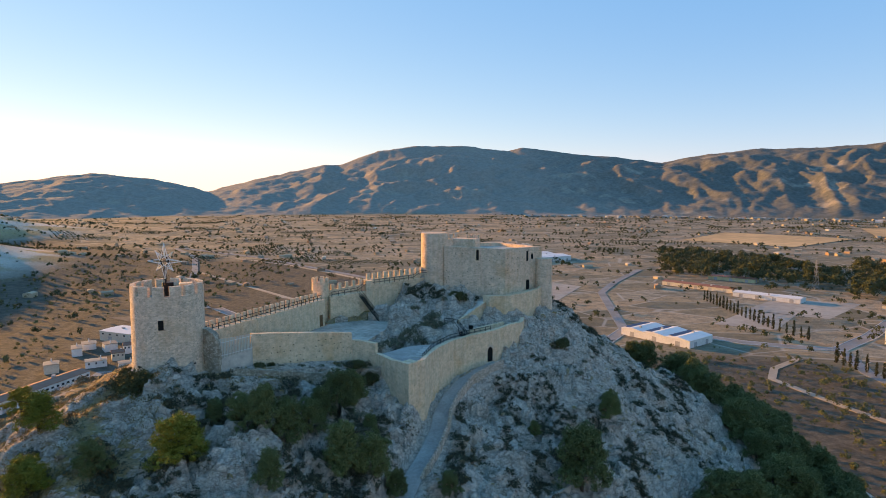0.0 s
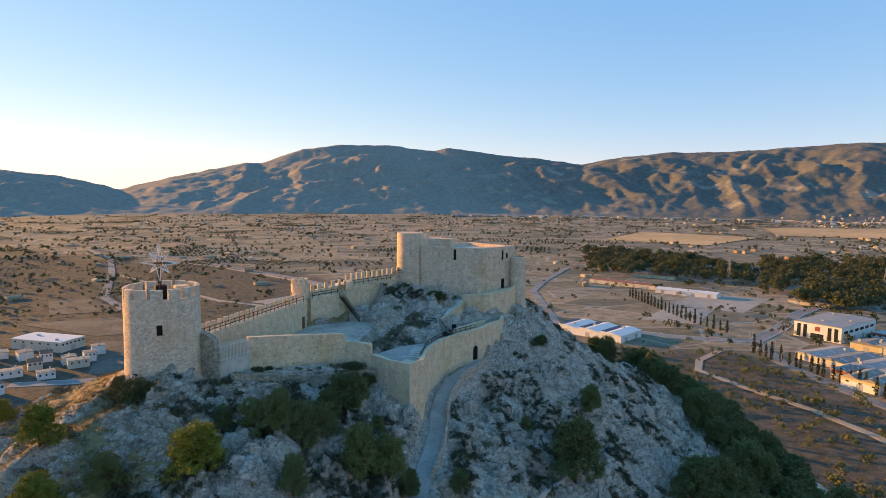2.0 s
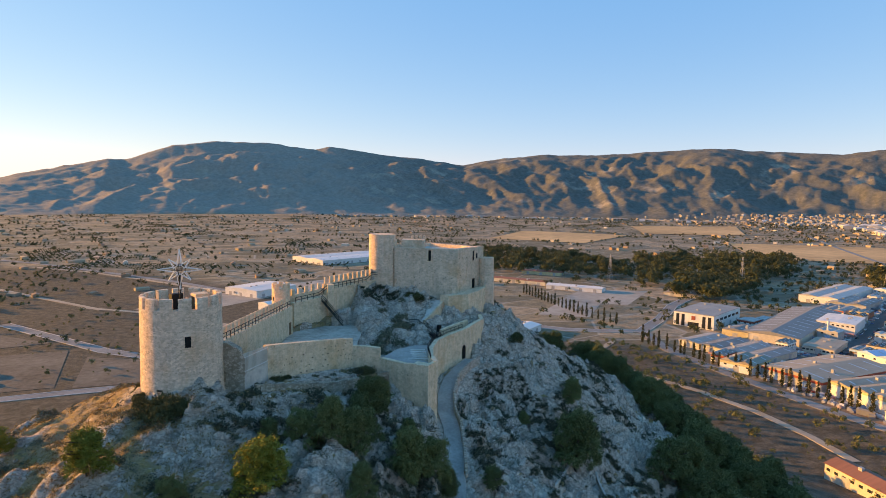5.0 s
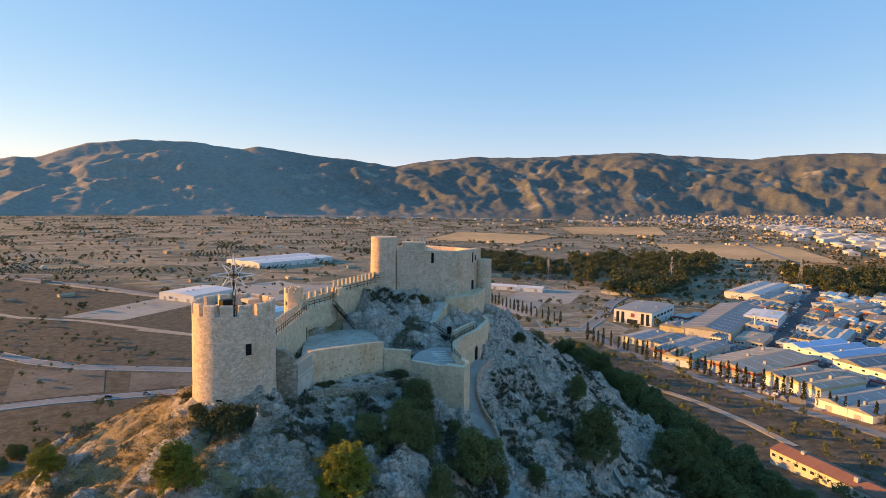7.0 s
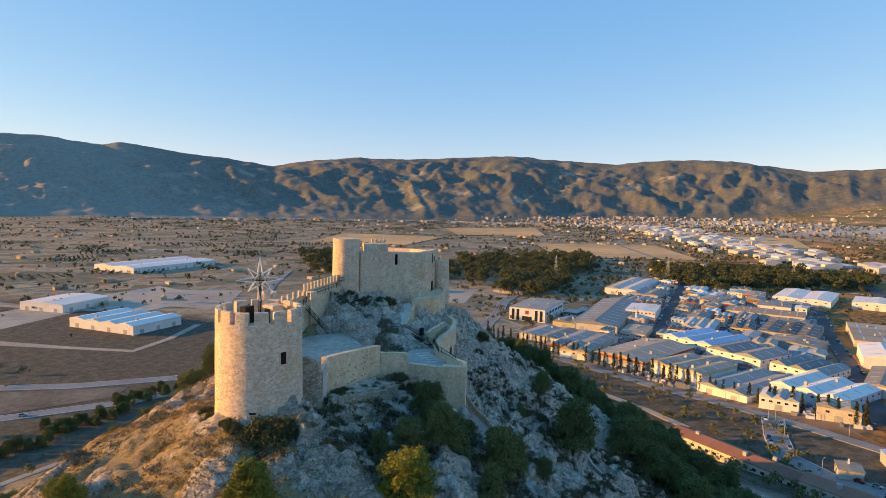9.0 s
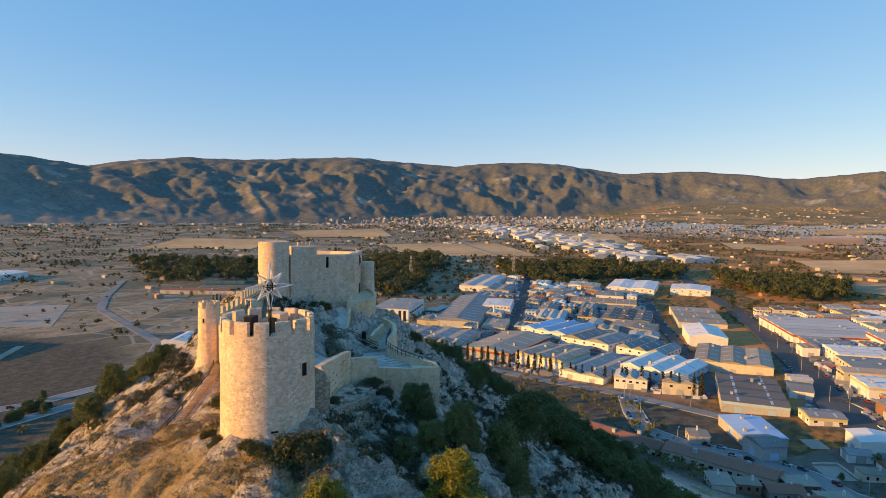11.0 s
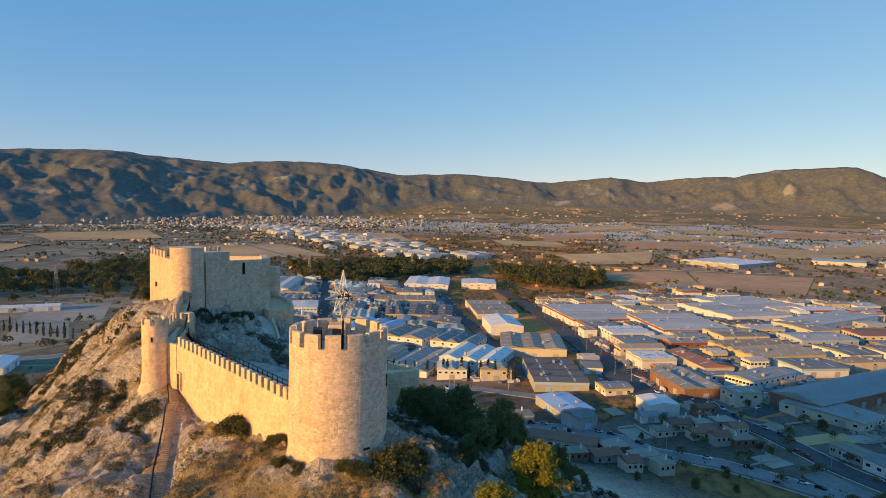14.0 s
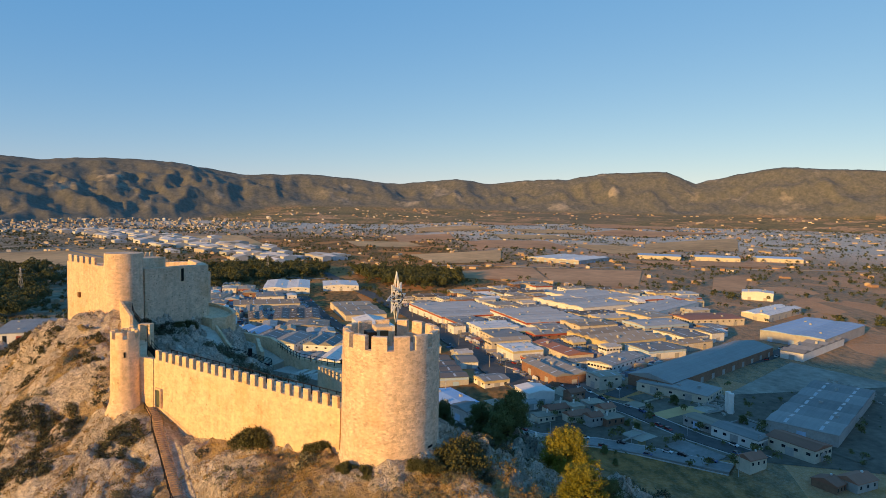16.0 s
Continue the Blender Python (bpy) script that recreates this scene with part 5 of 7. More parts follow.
for x, y, s in ((-2.4, -5.6, 2.5), (-0.6, -6.6, 2.0), (-4.6, -3.2, 1.1), (6.6, 17.2, 2.0), (7.6, 18.3, 1.7), (1.6, 8.6, 1.1), (2.2, 9.9, 1.0), (-4.9, -1.8, 1.0), (-5.2, 3.0, 1.0), (-4.9, 5.0, 0.9), (48.4, 42.3, 1.7), (47.0, 43.2, 1.0), (29.0, 9.0, 1.6), (27.2, 9.4, 1.2), (68.2, 32.5, 1.6), (69.5, 34.5, 1.2), (12.5, 3.6, 0.9), (14, 4.8, 0.7)):
    shrub(x, y, s, MASTIC[int(x * 10) % 2], "dense dark-green mastic bush beside the masonry", "mastic bushes")
for x, y, s in ((27.5, 10.6, 0.9), (26.2, 10.4, 0.8), (25.2, 9.8, 0.7), (28.6, 10.8, 0.8), (23.6, 9.6, 0.6), (21.5, 7.6, 0.55), (18.4, 6.2, 0.6), (15.5, 5.2, 0.5), (12.6, 3.4, 0.6), (24.2, 8.2, 0.5), (20.0, 6.0, 0.45)):
    shrub(x, y, s, SHRUBS[int(x) % 4], "low bush on the grassy terrace below the wall", "bushes on the terrace")
for x, y, s in ((36, 27, 1.9), (37.5, 28.5, 1.8), (34.5, 26, 1.7), (33, 23.5, 1.5), (35, 23, 1.6), (38.5, 26, 1.5), (31.5, 20, 1.4), (39, 30, 1.5), (40.5, 33, 1.6), (42, 34, 1.4), (43.2, 33, 1.1), (38, 34.5, 1.0), (30.5, 17.5, 1.2), (41.5, 31.5, 1.3), (35.5, 35.8, 0.9), (40, 41, 0.8), (37.5, 43.5, 0.8), (44.5, 41.5, 0.9)):
    t = tagged(new("shrub", SHRUBS[int(x) % 4]), "low scrubby bush in the courtyard", "shrub", "courtyard bushes")
    t.matrix_basis = pose(x, y, at_ground(x, y) - 0.1, 0, 0, x * 40) @ Matrix.Scale(s, 4)


def free(x, y):
    return not (inside(x, y, COURT) or inside(x, y, BASTION_YARD) or math.hypot(x - 0.1, y - 1.2) < 6.2 or near_line(x, y, RAMP)[0] < 2.4 or near_line(x, y, STAIR)[0] < 1.6
                or inside(x, y, [(40, 50), (59, 40), (72, 46), (70, 70), (50, 68)]) or inside(x, y, [(0, 6), (4, 5), (21, 35), (42, 49), (42, 53), (18, 41)]) or inside(x, y, [(10, 3), (27, 12), (34, 4), (38, 4), (62, 32), (62, 40), (50, 44), (27, 40)]))


made = 0
while made < 245:
    x, y = rng.uniform(-26, 104), rng.uniform(-34, 88)
    if not free(x, y) or value_noise(np.array(x / 9), np.array(y / 9), 88) < -0.25:
        continue
    shrub(x, y, rng.uniform(0.45, 1.3) ** 1.2, SHRUBS[made % 4], "low grey-green scrub bush among the rocks", flat=rng.uniform(0.6, 0.9))
    made += 1

# tufts of dry grass and scrub, too many to count
for name, material, count, west, size, label in (("dry_grass", DRY, 16000, True, 0.085, "tufts of dry yellow grass on the slope"), ("low_scrub", SHRUB, 9000, False, 0.1, "low heath and scrub between the rocks")):
    pts = []
    while len(pts) < count:
        xy = np.stack([rng.uniform(-27, 105, 4000), rng.uniform(-35, 89, 4000)], 1)
        m = value_noise(xy[:, 0] / 5, xy[:, 1] / 5, 120 + west) + (0.6 * np.clip((10 - xy[:, 0] + 0.35 * xy[:, 1]) / 20, -1, 1) if west else 0) > 0.15
        for x, y in xy[m]:
            if free(x, y):
                pts.append((x, y, at_ground(x, y)))
    pts = np.array(pts[:count])
    v, f = leaf_cloud(pts + np.array((0, 0, 0.12)), 0.2, 11, size, rng, 0.45)
    tagged(new(name, quick_mesh(name, v, f, material)), label, "grass", kind="stuff")

# patches of knee-high heath in the clefts
pts = []
while len(pts) < 7500:
    xy = np.stack([rng.uniform(-27, 105, 4000), rng.uniform(-35, 89, 4000)], 1)
    m = 0.6 * value_noise(xy[:, 0] / 7, xy[:, 1] / 7, 140) + 0.8 * value_noise(xy[:, 0] / 2.2, xy[:, 1] / 2.2, 141) > 0.38
    for x, y in xy[m]:
        if free(x, y) and x > -4 + 0.3 * y:
            pts.append((x, y, at_ground(x, y)))
pts = np.array(pts[:7500])
c = np.repeat(pts, 4, 0) + rng.normal(size=(len(pts) * 4, 3)) * np.array((0.32, 0.32, 0.16)) + np.array((0, 0, 0.28))
v, f = leaf_cloud(c, 0.17, 17, 0.12, rng, 0.8)
tagged(new("heath", quick_mesh("heath", v, f, HEATH_LEAF)), "patches of grey-green heath between the rocks", "heath", kind="stuff")

# loose stones
ico = bmesh.new()
bmesh.ops.create_icosphere(ico, subdivisions=1, radius=1)
iv = np.array([v.co for v in ico.verts])
fi = np.array([[v.index for v in f.verts] for f in ico.faces])
ico.free()
vs, fs, k = [], [], 0
while k < 1400:
    x, y = rng.uniform(-27, 105), rng.uniform(-35, 89)
    if not free(x, y):
        continue
    s = 0.16 + 0.5 * rng.random() ** 4
    q = iv * (1 + 0.3 * rng.normal(size=(len(iv), 1))) * s * rng.uniform(0.6, 1.3, 3)
    vs.append(q + np.array((x, y, at_ground(x, y) + 0.1 * s)))
    fs.append(fi + k * len(iv))
    k += 1
tagged(new("loose_stones", quick_mesh("loose_stones", np.concatenate(vs), np.concatenate(fs), GROUND)), "loose pale limestone blocks on the slope", "stones", kind="stuff")

# ---- the plain: materials ----
def sheet_roof(name, colour, vary=0.25):
    """Corrugated sheet in bays, streaked and weathered."""
    s = Shader(name, 0.8)
    streak = s.noise(0.9, 4, 0.6, s.place(0.25, 1.2, 0.3))
    big = s.noise(0.07, 3)
    info = s.tree.nodes.new("ShaderNodeObjectInfo")
    own = s.tree.nodes.new("ShaderNodeTexCoord")
    rows = s.tree.nodes.new("ShaderNodeMapping")
    rows.inputs["Scale"].default_value = (0.9, 0.05, 0.05)
    s.tree.links.new(own.outputs["Object"], rows.inputs["Vector"])
    sheet = s.noise(1.0, 2, 0.5, rows.outputs[0])
    streak = s.maths("ADD", s.maths("MULTIPLY", streak, 0.4), s.maths("MULTIPLY", sheet, 0.6))
    fac = s.maths("ADD", s.maths("MULTIPLY", streak, 0.4), s.maths("ADD", s.maths("MULTIPLY", big, 0.3), s.maths("MULTIPLY", info.outputs["Random"], 0.3)))
    return s.end(s.ramp(fac, (0.25, tuple(c * (1 - vary) for c in colour)), (0.75, tuple(min(1, c * (1 + vary)) for c in colour))))


ROOF_GREY = sheet_roof("grey_sheet_roof", (0.27, 0.265, 0.25), 0.35)
ROOF_TAN = sheet_roof("fibre_cement_roof", (0.34, 0.285, 0.22), 0.35)
ROOF_WHITE = sheet_roof("white_sheet_roof", (0.74, 0.71, 0.67), 0.15)
ROOF_PALE = sheet_roof("pale_grey_roof", (0.46, 0.44, 0.41), 0.25)
ROOF_BLUE = sheet_roof("pale_blue_roof", (0.36, 0.50, 0.66), 0.2)
ROOF_DARK = sheet_roof("dark_sheet_roof", (0.14, 0.13, 0.12), 0.35)
ROOF_TILE = sheet_roof("clay_tile_roof", (0.33, 0.15, 0.10), 0.3)
WALL_WHITE = plain("white_render", (0.74, 0.72, 0.68), 0.8, vary=0.15, scale=0.6)
WALL_BLUE = plain("pale_blue_render", (0.50, 0.60, 0.68), 0.8, vary=0.15, scale=0.6)
WALL_CREAM = plain("cream_render", (0.62, 0.55, 0.44), 0.8, vary=0.2, scale=0.6)
WALL_YELLOW = plain("yellow_render", (0.62, 0.51, 0.29), 0.8, vary=0.2, scale=0.6)
WALL_RED = plain("red_cladding", (0.36, 0.09, 0.06), 0.7, vary=0.2, scale=0.6)
WALL_BRICK = plain("brick_wall", (0.30, 0.165, 0.11), 0.9, vary=0.3, scale=0.8)
WALL_GREY = plain("concrete_panel", (0.42, 0.41, 0.39), 0.85, vary=0.25, scale=0.6)
ROOFLIGHT = plain("rooflight_sheet", (0.46, 0.49, 0.51), 0.35, vary=0.15)
SOLAR = plain("solar_panel", (0.03, 0.06, 0.13), 0.55, vary=0.3)
GLASS = plain("dark_glazing", (0.03, 0.035, 0.04), 0.1, vary=0.2)
ASPHALT = plain("asphalt", (0.27, 0.26, 0.245), 0.9, vary=0.3, scale=0.4)
STREET = plain("dark_asphalt", (0.105, 0.102, 0.098), 0.9, vary=0.35, scale=0.3)
DIRT = plain("dirt_track", (0.42, 0.345, 0.26), 0.95, vary=0.25, scale=0.3)
PALE_YARD = plain("gravel_yard", (0.42, 0.365, 0.30), 0.95, vary=0.3, scale=0.1)
CONC_YARD = plain("works_yard", (0.34, 0.295, 0.24), 0.95, vary=0.5, scale=0.16)
FAR_GREEN = leaves("far_foliage", (0.033, 0.045, 0.019), (0.095, 0.10, 0.038), 0.05)
YOUNG = leaves("young_pine_scrub", (0.075, 0.085, 0.035), (0.22, 0.20, 0.07), 0.1)
CYPRESS = leaves("cypress_foliage", (0.018, 0.026, 0.010), (0.10, 0.085, 0.025), 0.4)

TAKEN = []      # plan circles already built on
RECTS = []      # plan rectangles already built on


def overlaps(x, y, ang, w, d, gap):
    """Whether a plan rectangle comes nearer than gap to one already built on."""
    ca, sa = math.cos(radians(ang)), math.sin(radians(ang))
    for bx, by, ba, bw, bd in RECTS:
        dx, dy = bx - x, by - y
        if math.hypot(dx, dy) > 0.5 * (math.hypot(w, d) + math.hypot(bw, bd)) + gap:
            continue
        cb, sb = math.cos(radians(ba)), math.sin(radians(ba))
        apart = False
        for ux, uy in ((ca, sa), (-sa, ca), (cb, sb), (-sb, cb)):
            ra = 0.5 * (w * abs(ux * ca + uy * sa) + d * abs(-ux * sa + uy * ca))
            rb = 0.5 * (bw * abs(ux * cb + uy * sb) + bd * abs(-ux * sb + uy * cb))
            apart |= abs(dx * ux + dy * uy) > ra + rb + gap
        if not apart:
            return True
    return False


def plain_z(x, y):
    return at_ground(x, y)


def hall(x, y, ang, w, d, h, roof, wall, bays=1, across=False, name="warehouse", label="", rise=1.6, lights=True, face=None, windows=0, trim=None, group=""):
    """An industrial hall: walls, ridged roof in bays, roof lights, doors and windows on the side that faces the hill."""
    t = thing(name, label, "building", group)
    z = min(plain_z(x + a * w / 2, y + b * d / 2) for a in (-0.7, 0, 0.7) for b in (-0.7, 0, 0.7)) - 0.3
    t.matrix_basis = pose(x, y, z, 0, 0, ang)
    TAKEN.append((x, y, 0.45 * math.hypot(w, d)))
    RECTS.append((x, y, ang, w, d))
    part("wall", box(-w / 2, w / 2, -d / 2, d / 2, -1.5, h, None, 0.05), wall, t)
    span, run = (d, w) if across else (w, d)
    lm = bmesh.new()
    for k in range(bays):
        bm = bmesh.new()
        a, b = -span / 2 - (0.35 if k == 0 else 0) + k * span / bays, -span / 2 + (k + 1) * span / bays + (0.35 if k == bays - 1 else 0)
        c, e = (a + b) / 2, run / 2 + 0.35
        prof = [(a, h + 0.02), (b, h + 0.02), (b, h + 0.22), (c, h + 0.22 + rise), (a, h + 0.22)]
        ends = []
        for s in (-e, e):
            ends.append([bm.verts.new((s, p, q) if across else (p, s, q)) for p, q in prof])
        bm.faces.new(ends[0]), bm.faces.new(ends[1][::-1])
        for i in range(5):
            bm.faces.new((ends[0][i], ends[1][i], ends[1][(i + 1) % 5], ends[0][(i + 1) % 5]))
        part("roof", bm, roof, t)
        if lights and rise > 0.5:
            n = max(2, int(run / 14))
            for j in range(n):
                u = -run / 2 + (j + 0.5) * run / n
                for p0, p1, q0, q1 in ((a, c, h + 0.22, h + 0.22 + rise), (c, b, h + 0.22 + rise, h + 0.22)):
                    f0, f1 = 0.2, 0.8
                    pts = [(p0 + (p1 - p0) * f, q0 + (q1 - q0) * f + 0.06) for f in (f0, f1)]
                    quad = [(u - 0.7, *pts[0]), (u + 0.7, *pts[0]), (u + 0.7, *pts[1]), (u - 0.7, *pts[1])]
                    lm.faces.new([lm.verts.new((s, p, q) if across else (p, s, q)) for s, p, q in quad])
    if lm.faces:
        part("roof_light", lm, ROOFLIGHT, t)["kind"] = "stuff"
    else:
        lm.free()
    if w * d > 500 and rise < 2.6:
        for j in range(3):
            ux, uy = w * (0.31 * math.sin(1.7 * j + x)), d * (0.33 * math.cos(2.3 * j + y))
            part("roof_unit", box(ux - 0.9, ux + 0.9, uy - 0.7, uy + 0.7, h, h + rise + 1.1), WALL_GREY, t)
    # the two sides that look towards the hill
    for nx_, ny_, half, length in ((1, 0, w / 2, d), (-1, 0, w / 2, d), (0, 1, d / 2, w), (0, -1, d / 2, w)):
        out = Matrix.Rotation(radians(ang), 3, "Z") @ Vector((nx_, ny_, 0))
        if out.dot(Vector((20 - x, -10 - y, 0)).normalized()) < 0.25:
            continue
        m = Matrix.Rotation(math.atan2(ny_, nx_) - math.pi / 2, 4, "Z")
        if trim:
            part("fascia", box(-length / 2 - 0.05, length / 2 + 0.05, half + 0.02, half + 0.12, h - 1.6, h + 0.1, m), trim, t, "coloured fascia band")
        n = max(1, int(length / 16))
        for j in range(n):
            u = -length / 2 + (j + 0.5) * length / n
            part("roller_door", box(u - 2, u + 2, half + 0.01, half + 0.08, -0.5, 4.2, m), WALL_GREY if wall is not WALL_GREY else ROOF_BLUE, t)
        for j in range(windows):
            u = -length / 2 + (j + 0.5) * length / windows
            part("window", box(u - 0.9, u + 0.9, half + 0.01, half + 0.07, h - 2.6, h - 1.4, m), GLASS, t)
    return t


GREY_L = "grey-roofed industrial hall on the estate"
WHITE_L = "white industrial hall with a pale sheet roof"
showroom = hall(463, 352, -67, 37, 66, 13, ROOF_GREY, WALL_WHITE, 1, False, "car_showroom", "white box-shaped showroom with dark glazing", 0.4, False)
for u in (-14.5, -9.5, 9.5, 14.5):
    part("glazing", box(u - 1.4, u + 1.4, -33.12, -32.95, 0.8, 11.5), GLASS, showroom, "tall dark glazing strip")
part("glazing", box(-5, 5, -33.12, -32.95, 0.8, 5.0), GLASS, showroom, "dark glazed entrance")
part("sign", box(-1.8, 1.8, -33.2, -32.95, 7.2, 10.8), WALL_RED, showroom, "plain red square sign")
for u in (-25, -15, -5, 5, 15, 25):
    part("glazing", box(18.45, 18.62, u - 3.4, u + 3.4, 7.4, 9.6), GLASS, showroom, "high window band")
hall(520, 303, -66, 43, 160, 7, ROOF_GREY, WALL_CREAM, 1, False, label="long grey-roofed factory with a cream gable", rise=3)
hall(560, 288, -66, 30, 48, 9, ROOF_WHITE, WALL_WHITE, 1, label=WHITE_L, rise=0.6, windows=8)
hall(725, 405, -72, 40, 130, 8, ROOF_PALE, WALL_WHITE, 2, label=WHITE_L)
hall(690, 360, -72, 36, 60, 6, ROOF_GREY, WALL_GREY, 2, label=GREY_L)
hall(399, 262, -78, 72, 44, 5, ROOF_GREY, WALL_CREAM, 4, label="row of low grey sheds behind the cypresses", rise=1.4)
hall(400, 188, -88, 42, 76, 7, ROOF_TAN, WALL_GREY, 1, label="grey-roofed hall with a red facade", rise=2.5, trim=WALL_RED)
hall(384, 141, -96, 40, 42, 9, ROOF_TAN, WALL_WHITE, 3, label="white hall with ochre panels and a saw roof", rise=1.5, trim=WALL_YELLOW)
hall(382, 101, -96, 33, 66, 6, ROOF_GREY, WALL_WHITE, 2, label=GREY_L, rise=2)
hall(396, 62, -97, 44, 46, 8, ROOF_WHITE, WALL_BLUE, 3, label="bright white-roofed hall with pale blue gables", rise=2.4, windows=6)
hall(482, 180, -98, 46, 54, 8, ROOF_BLUE, WALL_WHITE, 3, label="white hall with pale blue vaulted roofs", rise=2.2, windows=5)
hall(461, 136, -98, 44, 42, 8, ROOF_GREY, WALL_WHITE, 2, label="white gabled hall with a row of windows", rise=2.8, windows=5)
hall(447, 88, -98, 38, 34, 8, ROOF_GREY, WALL_WHITE, 3, label="white gabled hall with a row of windows", rise=2.8, windows=5)
hall(584, 150, -77, 46, 64, 8, ROOF_DARK, WALL_GREY, 3, label="dark-roofed industrial hall with three bays", rise=1.2)
hall(535, 128, -84, 40, 34, 7, ROOF_TAN, WALL_GREY, 1, label=GREY_L, rise=1.6)
hall(664, 205, -72, 74, 36, 7, ROOF_TAN, WALL_CREAM, 2, True, label=GREY_L)
hall(587, 238, -72, 19, 46, 7, ROOF_GREY, WALL_GREY, 1, label=GREY_L)
hall(699, 281, -86, 29, 50, 7, ROOF_TAN, WALL_CREAM, 1, label=GREY_L)
hall(829, 222, -78, 62, 96, 8, ROOF_WHITE, WALL_WHITE, 2, label="large white showroom with a red and black sign", windows=6)
hall(850, 150, -78, 50, 60, 8, ROOF_WHITE, WALL_WHITE, 1, label=WHITE_L, windows=5)
hall(471, 240, -68, 22, 42, 5, ROOF_TAN, WALL_CREAM, 1, name="office_building", label="low cream office block", rise=0.4, lights=False, windows=8)
hall(447, 300, -68, 22, 24, 6, ROOF_GREY, WALL_YELLOW, 1, label="small hall with a pale yellow gable", rise=2)
hall(447, 27, -80, 50, 56, 8, ROOF_TAN, WALL_CREAM, 3, label="cream hall with brown and grey roofs", rise=1.5)
hall(527, 64, -160, 52, 30, 9, ROOF_WHITE, WALL_WHITE, 1, True, label="tall white gabled hall on the estate", rise=3)
hall(632, 94, -160, 96, 44, 7, ROOF_TAN, WALL_CREAM, 3, label=GREY_L)
hall(360, 3, -166, 62, 34, 7, ROOF_DARK, WALL_GREY, 4, label="dark-roofed hall with a blue street front", rise=1.2, trim=ROOF_BLUE)
hall(385, -21, -170, 22, 13, 5, ROOF_GREY, WALL_WHITE, 1, label=WHITE_L, lights=False)
hall(606, -18, -156, 92, 76, 8, ROOF_PALE, WALL_WHITE, 6, label="large shopping hall with grey roof and red fascia", rise=0.9, trim=WALL_RED)
hall(553, -97, -160, 82, 66, 8, ROOF_PALE, WALL_WHITE, 6, label="large shopping hall with grey roof and red fascia", rise=0.9, trim=WALL_RED)
hall(540, -26, -156, 46, 30, 6, ROOF_GREY, WALL_WHITE, 3, label="low hall with a red fascia", rise=0.7, trim=WALL_RED)
hall(640, -160, -150, 84, 72, 7, ROOF_PALE, WALL_WHITE, 4, label=WHITE_L, rise=1.2)
hall(462, -54, -160, 32, 28, 8, ROOF_GREY, WALL_CREAM, 1, name="office_building", label="cream two-storey office block with many windows", rise=0.3, lights=False, windows=5)
hall(505, -97, -165, 42, 26, 6, ROOF_GREY, WALL_WHITE, 2, label=GREY_L)
hall(450, -147, -152, 52, 60, 7, ROOF_TAN, WALL_YELLOW, 5, label="yellow hall with a row of grey gables", rise=1.8)
hall(409, -95, -157, 50, 22, 6, ROOF_TILE, WALL_CREAM, 1, True, label="long low hall with a brown roof", rise=2)
hall(349, -80, -158, 44, 28, 7, ROOF_GREY, WALL_BRICK, 2, True, label="blue-grey hall with brick walls", rise=1.8)
hall(294, -8, -149, 31, 21, 5, ROOF_BLUE, WALL_GREY, 1, True, label="low hall with a pale blue sheet roof", rise=0.8, lights=False)
hall(269, -17, -140, 15, 12, 7, ROOF_GREY, WALL_GREY, 1, label="small grey concrete hall", lights=False)
hall(296, -58, -158, 17, 17, 8, ROOF_WHITE, WALL_WHITE, 1, True, label="white gabled hall on a shaded yard", rise=1.2, lights=False)
hall(283, -52, -158, 9, 10, 4, ROOF_GREY, WALL_WHITE, 1, label="low white annexe of the hall", lights=False)
hall(367, -189, -137, 29, 160, 7, ROOF_GREY, WALL_BRICK, 1, label="very long grey-roofed brick factory", rise=3.2, lights=False)
hall(369, -126, -134, 19, 46, 7, ROOF_GREY, WALL_WHITE, 1, label="white hall with a grey roof", rise=1.4, windows=8)
hall(549, -263, -165, 34, 62, 7, ROOF_TILE, WALL_CREAM, 1, label="cream arcaded building with a brown roof", rise=1, windows=9, lights=False)
hall(560, -205, -150, 46, 30, 7, ROOF_TAN, WALL_CREAM, 1, label="long cream hall beside the street", rise=1)
hall(734, -406, -117, 36, 30, 10, ROOF_WHITE, WALL_WHITE, 1, label=WHITE_L)
hall(600, -355, -138, 28, 88, 7, ROOF_WHITE, WALL_CREAM, 2, label="cream hall with a pale roof")
for i, (x, y) in enumerate(((1400, -506), (1380, -632), (1374, -770))):
    hall(x, y, -108, 95, 60, 9, ROOF_BLUE, WALL_CREAM, 1, True, label="big blue-roofed shed beyond the fields", rise=3, lights=False, group="three blue-roofed sheds")
hall(488, -334, -138, 50, 108, 9, ROOF_BLUE, WALL_GREY, 2, label="big grey hall with blue-white roof", rise=0.8)
hall(430, -300, -138, 16, 95, 6, ROOF_GREY, WALL_WHITE, 6, True, label="long sheds with a wavy white wall", rise=1.6, lights=False)
hall(270, -212, -132, 31, 104, 6, ROOF_GREY, WALL_GREY, 5, True, label="big grey hall with many roof lights", rise=0.8)
hall(1300, -275, -128, 120, 150, 8, ROOF_WHITE, WALL_GREY, 5, label="large pale glasshouse beyond the fields", rise=1.5)
hall(818, -125, -118, 44, 36, 6, ROOF_TAN, WALL_CREAM, 1, label="cream hall at the edge of a field")
hall(700, -182, -145, 70, 80, 7, ROOF_PALE, WALL_WHITE, 4, label=WHITE_L, rise=1.2)
hall(614, -240, -134, 36, 120, 7, ROOF_PALE, WALL_WHITE, 3, label=WHITE_L, rise=1.2)
hall(306, -146, 48, 42, 24, 5, ROOF_GREY, WALL_CREAM, 1, label="old cream works with arched windows", rise=1.2, windows=5, lights=False)
